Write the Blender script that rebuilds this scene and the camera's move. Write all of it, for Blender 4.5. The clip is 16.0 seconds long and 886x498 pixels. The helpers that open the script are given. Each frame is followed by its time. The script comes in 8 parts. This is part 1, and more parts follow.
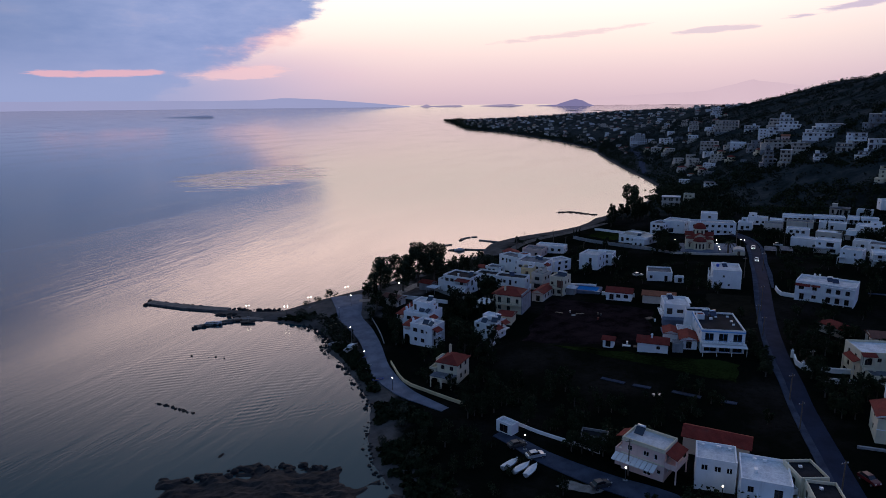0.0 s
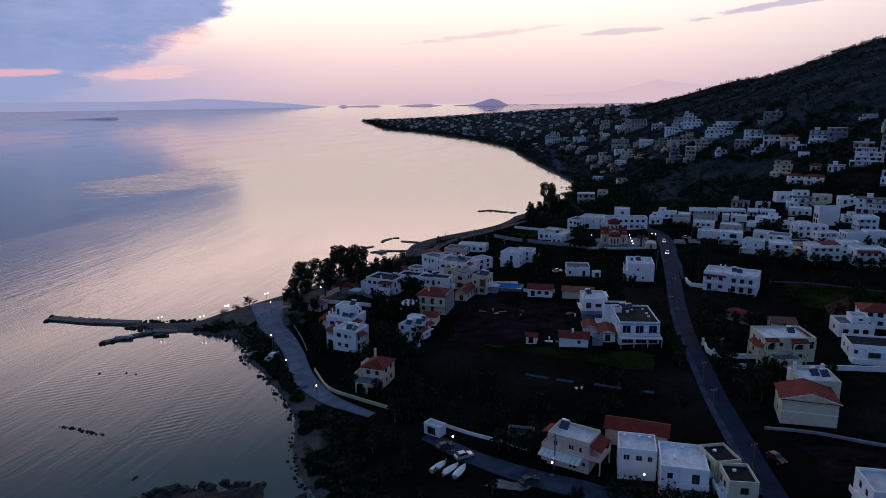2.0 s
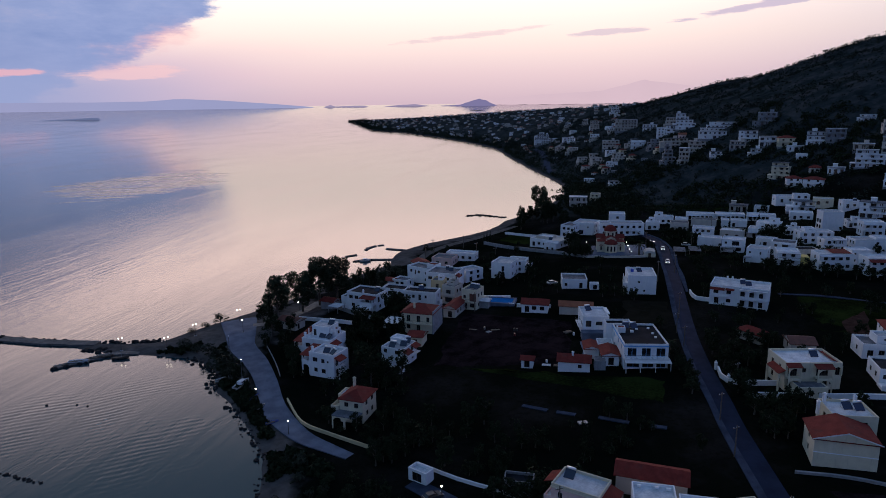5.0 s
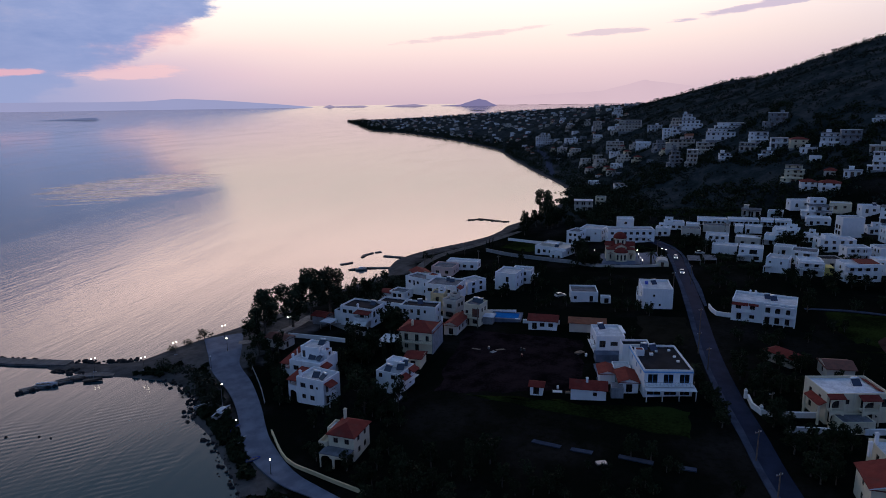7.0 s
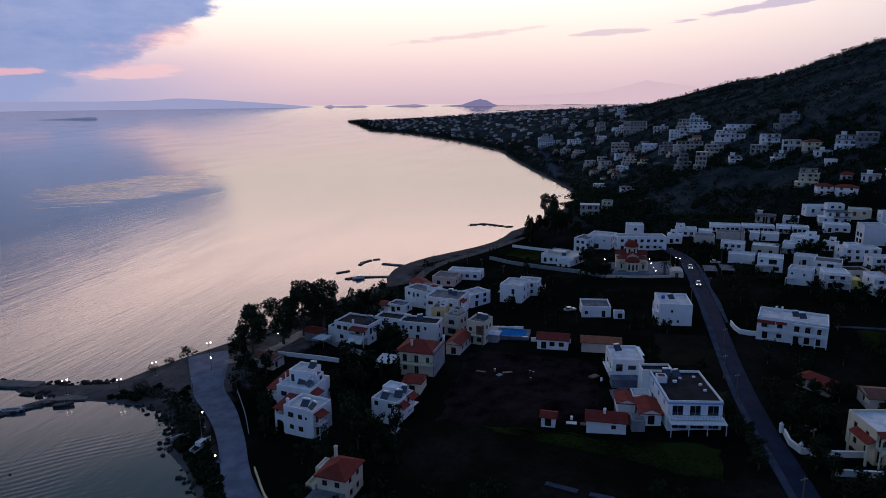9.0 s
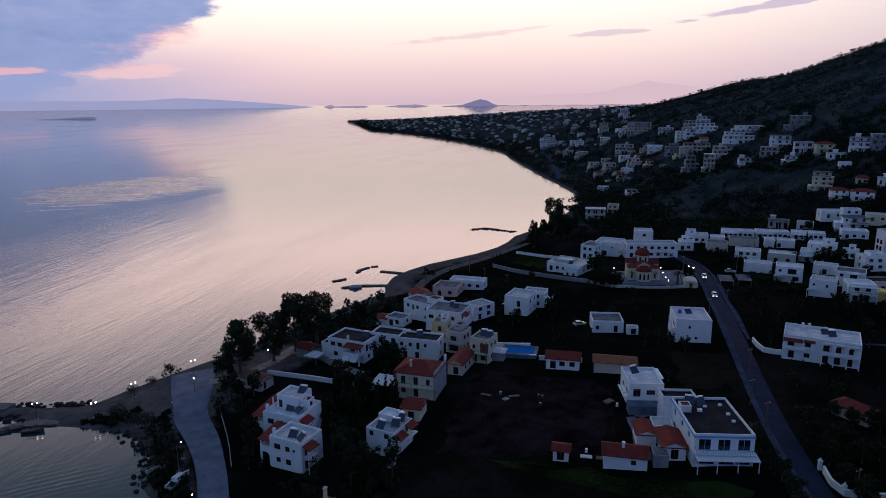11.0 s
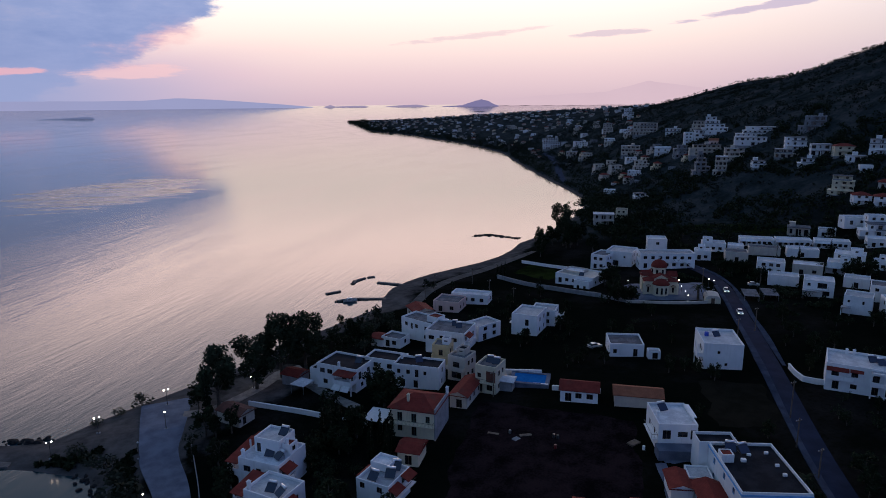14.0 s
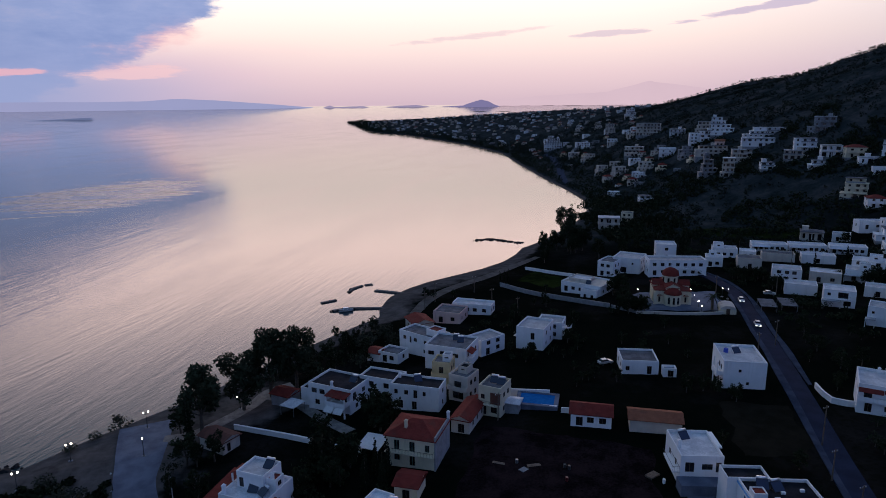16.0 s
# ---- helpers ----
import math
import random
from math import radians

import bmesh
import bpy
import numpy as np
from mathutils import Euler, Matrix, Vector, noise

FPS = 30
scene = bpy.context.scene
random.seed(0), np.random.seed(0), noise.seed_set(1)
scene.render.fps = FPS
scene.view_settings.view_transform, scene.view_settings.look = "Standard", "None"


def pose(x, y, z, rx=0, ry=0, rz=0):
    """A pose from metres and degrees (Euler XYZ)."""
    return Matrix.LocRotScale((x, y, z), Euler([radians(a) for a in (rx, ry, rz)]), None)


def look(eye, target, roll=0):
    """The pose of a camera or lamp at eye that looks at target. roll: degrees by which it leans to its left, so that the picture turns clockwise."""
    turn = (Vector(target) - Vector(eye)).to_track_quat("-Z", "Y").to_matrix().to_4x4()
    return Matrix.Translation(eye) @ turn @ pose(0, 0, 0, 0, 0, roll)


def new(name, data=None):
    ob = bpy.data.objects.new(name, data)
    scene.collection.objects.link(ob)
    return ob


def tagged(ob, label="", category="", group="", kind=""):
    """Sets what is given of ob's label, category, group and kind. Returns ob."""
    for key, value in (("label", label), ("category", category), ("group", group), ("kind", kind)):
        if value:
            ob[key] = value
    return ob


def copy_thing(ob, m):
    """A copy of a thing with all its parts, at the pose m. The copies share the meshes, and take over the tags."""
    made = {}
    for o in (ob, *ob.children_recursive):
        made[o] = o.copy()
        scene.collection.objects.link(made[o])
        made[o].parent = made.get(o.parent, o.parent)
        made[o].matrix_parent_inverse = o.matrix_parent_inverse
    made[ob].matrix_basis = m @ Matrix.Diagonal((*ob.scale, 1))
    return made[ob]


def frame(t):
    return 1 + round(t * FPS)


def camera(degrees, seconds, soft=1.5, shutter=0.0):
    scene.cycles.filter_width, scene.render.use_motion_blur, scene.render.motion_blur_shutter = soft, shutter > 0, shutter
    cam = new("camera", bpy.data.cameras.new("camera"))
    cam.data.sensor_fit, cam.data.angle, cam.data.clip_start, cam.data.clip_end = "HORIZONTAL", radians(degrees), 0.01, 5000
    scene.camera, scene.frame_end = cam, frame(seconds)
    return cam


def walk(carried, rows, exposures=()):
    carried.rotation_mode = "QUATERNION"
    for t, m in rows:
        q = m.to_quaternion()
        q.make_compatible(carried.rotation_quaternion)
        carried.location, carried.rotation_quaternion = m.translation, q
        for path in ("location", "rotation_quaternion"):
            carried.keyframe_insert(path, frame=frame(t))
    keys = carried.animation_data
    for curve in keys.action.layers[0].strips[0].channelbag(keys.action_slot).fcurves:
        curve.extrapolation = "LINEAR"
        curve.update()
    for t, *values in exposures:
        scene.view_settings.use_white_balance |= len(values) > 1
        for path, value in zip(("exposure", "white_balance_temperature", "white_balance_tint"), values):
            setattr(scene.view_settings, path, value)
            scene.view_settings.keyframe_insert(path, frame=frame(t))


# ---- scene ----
cam = camera(67.84, 16.0, soft=0.9)
# seconds, eye, point looked at, roll
PATH = [
    (0, (0.11, -8.64, 79.16), (-12.684, 88.121, 57.424), -0.51),
    (0.5, (0.05, -9.00, 79.24), (-6.724, 88.361, 57.441), -0.59),
    (1, (0.03, -8.95, 79.31), (-4.123, 88.550, 57.468), -0.65),
    (1.5, (0.01, -8.39, 79.36), (-2.485, 89.158, 57.500), -0.70),
    (2, (0.03, -7.17, 79.40), (-1.014, 90.401, 57.533), -0.72),
    (2.5, (0.05, -5.24, 79.43), (-0.233, 92.344, 57.558), -0.74),
    (3, (0.09, -2.63, 79.43), (0.285, 94.953, 57.568), -0.75),
    (3.5, (0.13, 0.53, 79.43), (0.674, 98.114, 57.567), -0.75),
    (4, (0.17, 4.12, 79.41), (0.944, 101.703, 57.556), -0.75),
    (6.5, (0.23, 25.27, 79.36), (1.059, 122.843, 57.509), -0.74),
    (7, (0.17, 29.64, 79.39), (1.001, 127.217, 57.533), -0.72),
    (7.5, (0.12, 33.92, 79.43), (0.925, 131.498, 57.571), -0.69),
    (8, (0.04, 38.07, 79.48), (0.820, 135.651, 57.620), -0.66),
    (8.5, (-0.04, 42.11, 79.53), (0.737, 139.684, 57.675), -0.62),
    (9, (-0.12, 46.01, 79.57), (0.650, 143.595, 57.726), -0.59),
    (11.5, (-0.41, 63.96, 79.69), (0.319, 161.550, 57.881), -0.50),
    (12, (-0.45, 67.41, 79.68), (0.265, 165.005, 57.877), -0.49),
    (12.5, (-0.48, 70.83, 79.67), (0.222, 168.423, 57.866), -0.49),
    (13, (-0.51, 74.20, 79.65), (0.187, 171.788, 57.851), -0.48),
    (13.5, (-0.52, 77.49, 79.63), (0.172, 175.090, 57.832), -0.49),
    (14, (-0.53, 80.76, 79.61), (0.170, 178.350, 57.816), -0.50),
    (14.5, (-0.53, 83.97, 79.59), (0.158, 181.566, 57.802), -0.51),
    (15, (-0.53, 87.15, 79.57), (0.144, 184.744, 57.796), -0.53),
    (15.5, (-0.53, 90.25, 79.56), (0.145, 187.858, 57.799), -0.54),
    (16, (-0.52, 93.28, 79.55), (0.162, 190.890, 57.811), -0.56),
]
walk(cam, [(t, look(eye, aim, roll)) for t, eye, aim, roll in PATH])

# ---------------- sky, sun and exposure ----------------
SUNWARD = -0.16  # bearing of the afterglow, radians to the right of ahead


class Nodes:
    """Short hand for building node trees."""

    def __init__(self, tree):
        self.tree = tree
        tree.nodes.clear()

    def add(self, kind, **values):
        node = self.tree.nodes.new(kind)
        for key, value in values.items():
            if key == "operation":
                node.operation = value
            elif key == "blend":
                node.blend_type = value
        return node

    def link(self, a, b):
        self.tree.links.new(a, b)

    def put(self, socket, value):
        if isinstance(value, (int, float)):
            socket.default_value = value
        elif isinstance(value, tuple):
            socket.default_value = value if len(value) == len(socket.default_value) else (*value, 1.0)
        else:
            self.link(value, socket)

    def math(self, op, a, b=0.0, c=0.0):
        node = self.add("ShaderNodeMath", operation=op)
        for socket, value in zip(node.inputs, (a, b, c)):
            self.put(socket, value)
        return node.outputs[0]

    def span(self, value, lo, hi, a=0.0, b=1.0):
        node = self.add("ShaderNodeMapRange")
        node.interpolation_type = "SMOOTHSTEP"
        for k, v in enumerate((value, lo, hi, a, b)):
            self.put(node.inputs[k], v)
        return node.outputs[0]

    def mix(self, k, a, b, blend="MIX"):
        node = self.add("ShaderNodeMixRGB", blend=blend)
        for socket, value in zip(node.inputs, (k, a, b)):
            self.put(socket, value)
        return node.outputs[0]

    def ramp(self, value, stops):
        node = self.add("ShaderNodeValToRGB")
        self.put(node.inputs[0], value)
        els = node.color_ramp.elements
        while len(els) < len(stops):
            els.new(0.5)
        for el, (at, colour) in zip(els, stops):
            el.position, el.color = at, (*colour, 1.0) if len(colour) == 3 else colour
        return node.outputs[0]

    def noise(self, vector, scale, detail=4.0, rough=0.55, colour=False):
        node = self.add("ShaderNodeTexNoise")
        if vector is not None:
            self.link(vector, node.inputs["Vector"])
        node.inputs["Scale"].default_value = scale
        node.inputs["Detail"].default_value = detail
        node.inputs["Roughness"].default_value = rough
        return node.outputs["Color" if colour else "Fac"]

    def xyz(self, x, y, z):
        node = self.add("ShaderNodeCombineXYZ")
        for socket, value in zip(node.inputs, (x, y, z)):
            self.put(socket, value)
        return node.outputs[0]

    def scaled(self, vector, scale):
        node = self.add("ShaderNodeMapping")
        self.link(vector, node.inputs["Vector"])
        node.inputs["Scale"].default_value = scale
        return node.outputs[0]


world = bpy.data.worlds.new("dusk")
scene.world = world
world.use_nodes = True
n = Nodes(world.node_tree)
coord = n.add("ShaderNodeTexCoord").outputs["Generated"]
split = n.add("ShaderNodeSeparateXYZ")
n.link(coord, split.inputs[0])
sx, sy, sz = split.outputs
az = n.math("ARCTAN2", sx, sy)
el = n.math("ARCSINE", n.math("MAXIMUM", sz, 0.0))
# afterglow ahead, by height above the horizon
front = n.ramp(n.math("MULTIPLY", el, 0.6366), [
    (0.0, (0.68, 0.50, 0.58)), (0.025, (0.86, 0.64, 0.67)), (0.055, (1.09, 0.87, 0.80)), (0.09, (1.31, 1.10, 1.0)),
    (0.15, (3.2, 2.32, 2.10)), (0.225, (1.90, 1.58, 1.66)), (0.31, (0.34, 0.45, 0.60)), (0.6, (0.12, 0.185, 0.34)), (1.0, (0.09, 0.15, 0.33))])
back = n.ramp(n.math("MULTIPLY", el, 0.6366), [
    (0.0, (0.122, 0.172, 0.380)), (0.12, (0.138, 0.204, 0.455)), (0.4, (0.101, 0.170, 0.390)), (1.0, (0.088, 0.152, 0.345))])
off = n.math("ABSOLUTE", n.math("SUBTRACT", az, SUNWARD))
sky = n.mix(n.span(off, 0.35, 1.5, 1.0, 0.0), back, front)
# the glow does not reach as high over the gulf to the left
sky = n.mix(n.math("MULTIPLY", n.span(az, -0.95, -0.42, 0.8, 0.0), n.span(el, 0.20, 0.42)), sky, (0.10, 0.19, 0.29))
# the heavy bank of cloud to the left of the afterglow
flat = n.xyz(n.math("MULTIPLY", az, 5.0), n.math("MULTIPLY", el, 16.0), 0.0)
ragged = n.math("SUBTRACT", n.noise(flat, 1.8, 9.0, 0.62), 0.5)
edge = n.math("ADD", n.math("SUBTRACT", az, n.math("MINIMUM", n.math("MULTIPLY_ADD", el, 1.75, -0.525), -0.305)), n.math("MULTIPLY", ragged, 0.22))
bank = n.span(edge, -0.024, 0.010, 1.0, 0.0)
top = n.math("ADD", n.math("MULTIPLY_ADD", az, -0.34, 0.042), n.math("MULTIPLY", ragged, 0.05))
bank = n.math("MULTIPLY", bank, n.span(n.math("SUBTRACT", el, top), -0.012, 0.03, 1.0, 0.0))
bank = n.math("MULTIPLY", bank, n.span(az, -2.2, -1.2, 0.0, 1.0))
billow = n.noise(flat, 2.4, 6.0, 0.6)
bluish = n.ramp(billow, [(0.3, (0.17, 0.27, 0.57)), (0.55, (0.25, 0.34, 0.64)), (0.8, (0.38, 0.41, 0.66))])
bluish = n.mix(n.span(az, -0.80, -0.45, 0.75, 0.0), bluish, (0.10, 0.19, 0.41))
sky = n.mix(n.math("MULTIPLY", bank, 0.93), sky, bluish)
# pink rim of the cloud and thin streaks of it
rim = n.math("MULTIPLY", n.span(edge, -0.06, -0.015), n.span(edge, -0.01, 0.05, 1.0, 0.0))
rim = n.math("MULTIPLY", rim, n.math("MULTIPLY", n.span(el, 0.03, 0.05), n.span(el, 0.09, 0.12, 1.0, 0.0)))
sky = n.mix(n.math("MULTIPLY", rim, n.span(billow, 0.42, 0.6, 0.1, 0.6)), sky, (0.95, 0.55, 0.57))


def streak(colour, a0, e0, da, de, slope, amount):
    """A long thin cloud round bearing a0 and height e0."""
    x = n.math("DIVIDE", n.math("SUBTRACT", az, a0), da)
    y = n.math("DIVIDE", n.math("SUBTRACT", n.math("SUBTRACT", el, e0), n.math("MULTIPLY", n.math("SUBTRACT", az, a0), slope)), de)
    r = n.math("ADD", n.math("MULTIPLY", x, x), n.math("MULTIPLY", y, y))
    r = n.math("ADD", r, n.math("MULTIPLY", n.math("SUBTRACT", n.noise(n.xyz(n.math("MULTIPLY", az, 14.0), n.math("MULTIPLY", el, 90.0), 0.0), 1.0, 6.0, 0.65), 0.5), 4.0))
    return n.mix(n.span(r, 0.35, 1.1, amount, 0.0), sky, colour)


sky = streak((0.50, 0.42, 0.62), 0.485, 0.123, 0.15, 0.0055, 0.13, 0.7)
sky = streak((0.52, 0.42, 0.60), 0.245, 0.092, 0.05, 0.005, 0.05, 0.5)
sky = streak((0.70, 0.52, 0.62), 0.05, 0.092, 0.11, 0.0045, 0.10, 0.45)
# a blush between the bank and the bright sky
blush = n.math("MULTIPLY", n.math("MULTIPLY", n.span(edge, -0.06, 0.05), n.span(edge, 0.06, 0.30, 1.0, 0.0)), n.span(el, 0.04, 0.10, 0.5, 0.0))
sky = n.mix(blush, sky, (0.92, 0.60, 0.66))
# bluish haze low on the left
haze = n.math("MULTIPLY", n.span(az, -0.58, -0.15, 1.0, 0.0), n.span(el, 0.015, 0.10, 0.92, 0.0))
sky = n.mix(haze, sky, (0.33, 0.385, 0.64))
# pink light on the underside of the bank
sky = streak((1.0, 0.50, 0.52), -0.60, 0.041, 0.085, 0.0055, 0.02, 0.65)
sky = streak((1.0, 0.62, 0.62), -0.42, 0.043, 0.075, 0.010, 0.05, 0.6)
shine = n.add("ShaderNodeBackground")
n.link(sky, shine.inputs["Color"])
shine.inputs["Strength"].default_value = 1.0
n.link(shine.outputs[0], n.add("ShaderNodeOutputWorld").inputs["Surface"])


# ---------------- materials ----------------
def material(name):
    m = bpy.data.materials.new(name)
    m.use_nodes = True
    t = Nodes(m.node_tree)
    out, body = t.add("ShaderNodeOutputMaterial"), t.add("ShaderNodeBsdfPrincipled")
    t.link(body.outputs[0], out.inputs[0])
    return m, t, body


def surface(name, low, high, scale=1.0, rough=0.8, bump=0.3, fine=14.0, metal=0.0, spread=0.0, stain=None, spec=0.5):
    """Two colours mixed by coarse and fine noise in the object's own metres, with relief. spread: how far objects differ."""
    m, t, body = material(name)
    place = t.add("ShaderNodeTexCoord").outputs["Object"]
    shade = t.math("ADD", t.math("MULTIPLY", t.noise(place, scale), 0.65), t.math("MULTIPLY", t.noise(place, scale * fine), 0.35))
    colour = t.mix(t.span(shade, 0.36, 0.64), low, high)
    if stain:
        streaks = t.noise(t.scaled(place, (1.6, 1.6, 0.22)), 1.1, 5.0, 0.65)
        colour = t.mix(t.span(streaks, 0.52, 0.74, 0.0, 0.6), colour, stain)
    if spread:
        dice = t.add("ShaderNodeObjectInfo").outputs["Random"]
        colour = t.mix(1.0, colour, t.ramp(dice, [(0.0, (1 - spread,) * 3), (1.0, (1.0,) * 3)]), "MULTIPLY")
    t.put(body.inputs["Base Color"], colour)
    t.put(body.inputs["Roughness"], t.math("MULTIPLY_ADD", shade, 0.25, rough - 0.12))
    body.inputs["Metallic"].default_value = metal
    body.inputs["Specular IOR Level"].default_value = spec
    if bump:
        b = t.add("ShaderNodeBump")
        b.inputs["Strength"].default_value, b.inputs["Distance"].default_value = bump, 0.05
        t.link(shade, b.inputs["Height"])
        t.link(b.outputs[0], body.inputs["Normal"])
    return m


WHITE = surface("white_render", (0.80, 0.81, 0.83), (0.89, 0.89, 0.90), 0.5, 0.85, 0.2, 20, spread=0.10, stain=(0.68, 0.68, 0.68))
ROOFWHITE = surface("white_roof_coat", (0.50, 0.53, 0.58), (0.78, 0.80, 0.83), 0.35, 0.85, 0.2, 9, spread=0.5, stain=(0.40, 0.40, 0.40), spec=0.15)
CREAM = surface("cream_render", (0.62, 0.55, 0.40), (0.70, 0.63, 0.47), 0.5, 0.85, 0.2, 20, stain=(0.46, 0.41, 0.32))
YELLOW = surface("yellow_render", (0.62, 0.48, 0.14), (0.70, 0.55, 0.18), 0.5, 0.85, 0.2, 20)
OCHRE = surface("ochre_render", (0.52, 0.42, 0.24), (0.60, 0.50, 0.30), 0.5, 0.85, 0.2, 20, stain=(0.40, 0.33, 0.22))
PINK = surface("pink_render", (0.66, 0.46, 0.42), (0.72, 0.53, 0.48), 0.5, 0.85, 0.2, 20, stain=(0.52, 0.38, 0.35))
BEIGE = surface("beige_render", (0.52, 0.47, 0.42), (0.62, 0.57, 0.50), 0.5, 0.85, 0.2, 20, spread=0.1, stain=(0.40, 0.36, 0.33))
STONE = surface("grey_concrete", (0.20, 0.21, 0.23), (0.32, 0.33, 0.35), 0.6, 0.9, 0.4, 12, spread=0.15, stain=(0.18, 0.18, 0.18))
SLATE = surface("dark_roof_felt", (0.011, 0.013, 0.018), (0.030, 0.033, 0.042), 0.4, 0.9, 0.3, 16, spread=0.2, spec=0.05)
FELT = surface("grey_roof_screed", (0.085, 0.092, 0.108), (0.20, 0.21, 0.235), 0.35, 0.9, 0.3, 12, spread=0.15, stain=(0.12, 0.12, 0.12), spec=0.08)
BLUE = surface("blue_paint", (0.13, 0.36, 0.68), (0.18, 0.44, 0.76), 1.0, 0.6, 0.1)
GREENP = surface("green_paint", (0.05, 0.11, 0.09), (0.07, 0.15, 0.12), 1.0, 0.6, 0.1)
BROWNP = surface("brown_wood_paint", (0.06, 0.035, 0.022), (0.11, 0.065, 0.04), 2.0, 0.6, 0.2)
STEEL = surface("grey_steel", (0.22, 0.23, 0.25), (0.34, 0.35, 0.37), 2.0, 0.45, 0.1, metal=0.7)
BRIGHT = surface("polished_steel", (0.82, 0.83, 0.85), (0.88, 0.88, 0.9), 2.0, 0.32, 0.0, metal=1.0)
DARKSTEEL = surface("dark_painted_steel", (0.025, 0.027, 0.03), (0.05, 0.052, 0.055), 2.0, 0.5, 0.1)
CANVAS = surface("white_canvas", (0.66, 0.66, 0.66), (0.76, 0.76, 0.76), 1.5, 0.9, 0.2)
PLASTIC = surface("white_enamel", (0.78, 0.79, 0.81), (0.86, 0.86, 0.87), 2.0, 0.35, 0.05)
WOOD = surface("weathered_wood", (0.09, 0.065, 0.05), (0.17, 0.13, 0.10), 2.0, 0.85, 0.4)
ROCK = surface("dark_wet_rock", (0.010, 0.011, 0.013), (0.034, 0.033, 0.034), 0.8, 0.85, 0.9, 6, spec=0.12)
QUAY = surface("rough_quay_concrete", (0.06, 0.06, 0.062), (0.13, 0.128, 0.125), 0.5, 0.9, 0.5, 10, stain=(0.09, 0.085, 0.08))
ASPHALT = surface("asphalt", (0.009, 0.016, 0.036), (0.018, 0.029, 0.060), 0.25, 0.9, 0.3, 40, spec=0.05)
LANE_MAT = surface("worn_dark_concrete", (0.032, 0.041, 0.064), (0.062, 0.076, 0.112), 0.3, 0.9, 0.3, 20, spec=0.0)
TILLED = surface("tilled_red_soil", (0.030, 0.017, 0.014), (0.062, 0.036, 0.030), 0.4, 0.95, 0.6, 14, spec=0.0)
PAVING = surface("pale_concrete_paving", (0.085, 0.104, 0.148), (0.150, 0.176, 0.235), 0.3, 0.9, 0.2, 24, spec=0.1)
GRAVEL = surface("pale_gravel_verge", (0.12, 0.115, 0.11), (0.24, 0.225, 0.21), 0.6, 0.95, 0.6, 14)
SANDY = surface("packed_sand", (0.085, 0.078, 0.072), (0.14, 0.128, 0.118), 0.3, 0.95, 0.5, 12, spec=0.0)
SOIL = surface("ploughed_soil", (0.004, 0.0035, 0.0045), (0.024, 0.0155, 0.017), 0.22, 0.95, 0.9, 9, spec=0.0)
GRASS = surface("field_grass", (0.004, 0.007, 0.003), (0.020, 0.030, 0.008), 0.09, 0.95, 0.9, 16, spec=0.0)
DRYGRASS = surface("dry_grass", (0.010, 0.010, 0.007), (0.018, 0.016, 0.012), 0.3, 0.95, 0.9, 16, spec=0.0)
# far foliage, its colour made bluer to hold distance haze
HAZYSCRUB = surface("hazy_scrub", (0.014, 0.019, 0.015), (0.034, 0.042, 0.032), 0.05, 0.8, 0.0, 12, spec=0.02)
LEAF = surface("dark_foliage", (0.012, 0.019, 0.011), (0.033, 0.044, 0.021), 1.2, 0.75, 0.0, 8, spread=0.35, spec=0.03)
GUMLEAF = surface("eucalyptus_foliage", (0.018, 0.026, 0.015), (0.048, 0.060, 0.034), 0.6, 0.75, 0.0, 10, spread=0.3, spec=0.03)
PALELEAF = surface("greyish_tamarisk_foliage", (0.035, 0.04, 0.027), (0.06, 0.065, 0.045), 1.2, 0.8, 0.0, 8, spread=0.25, spec=0.03)
CYPRESS = surface("cypress_foliage", (0.008, 0.013, 0.008), (0.017, 0.024, 0.013), 1.5, 0.8, 0.0, 8, spread=0.2, spec=0.03)
BARK = surface("bark", (0.05, 0.04, 0.03), (0.11, 0.09, 0.07), 2.0, 0.9, 0.6)
REDCAR = surface("red_car_paint", (0.10, 0.008, 0.010), (0.12, 0.010, 0.012), 2.0, 0.35, 0.0)
SILVER = surface("silver_car_paint", (0.50, 0.51, 0.53), (0.56, 0.57, 0.59), 2.0, 0.35, 0.0, metal=0.3)
RUBBER = surface("black_rubber", (0.015, 0.015, 0.016), (0.03, 0.03, 0.03), 3.0, 0.8, 0.1)
BLUETARP = surface("blue_plastic", (0.02, 0.06, 0.40), (0.03, 0.09, 0.50), 2.0, 0.5, 0.1)
RUST = surface("rusty_red_sheet", (0.10, 0.035, 0.025), (0.17, 0.06, 0.04), 0.8, 0.8, 0.3)


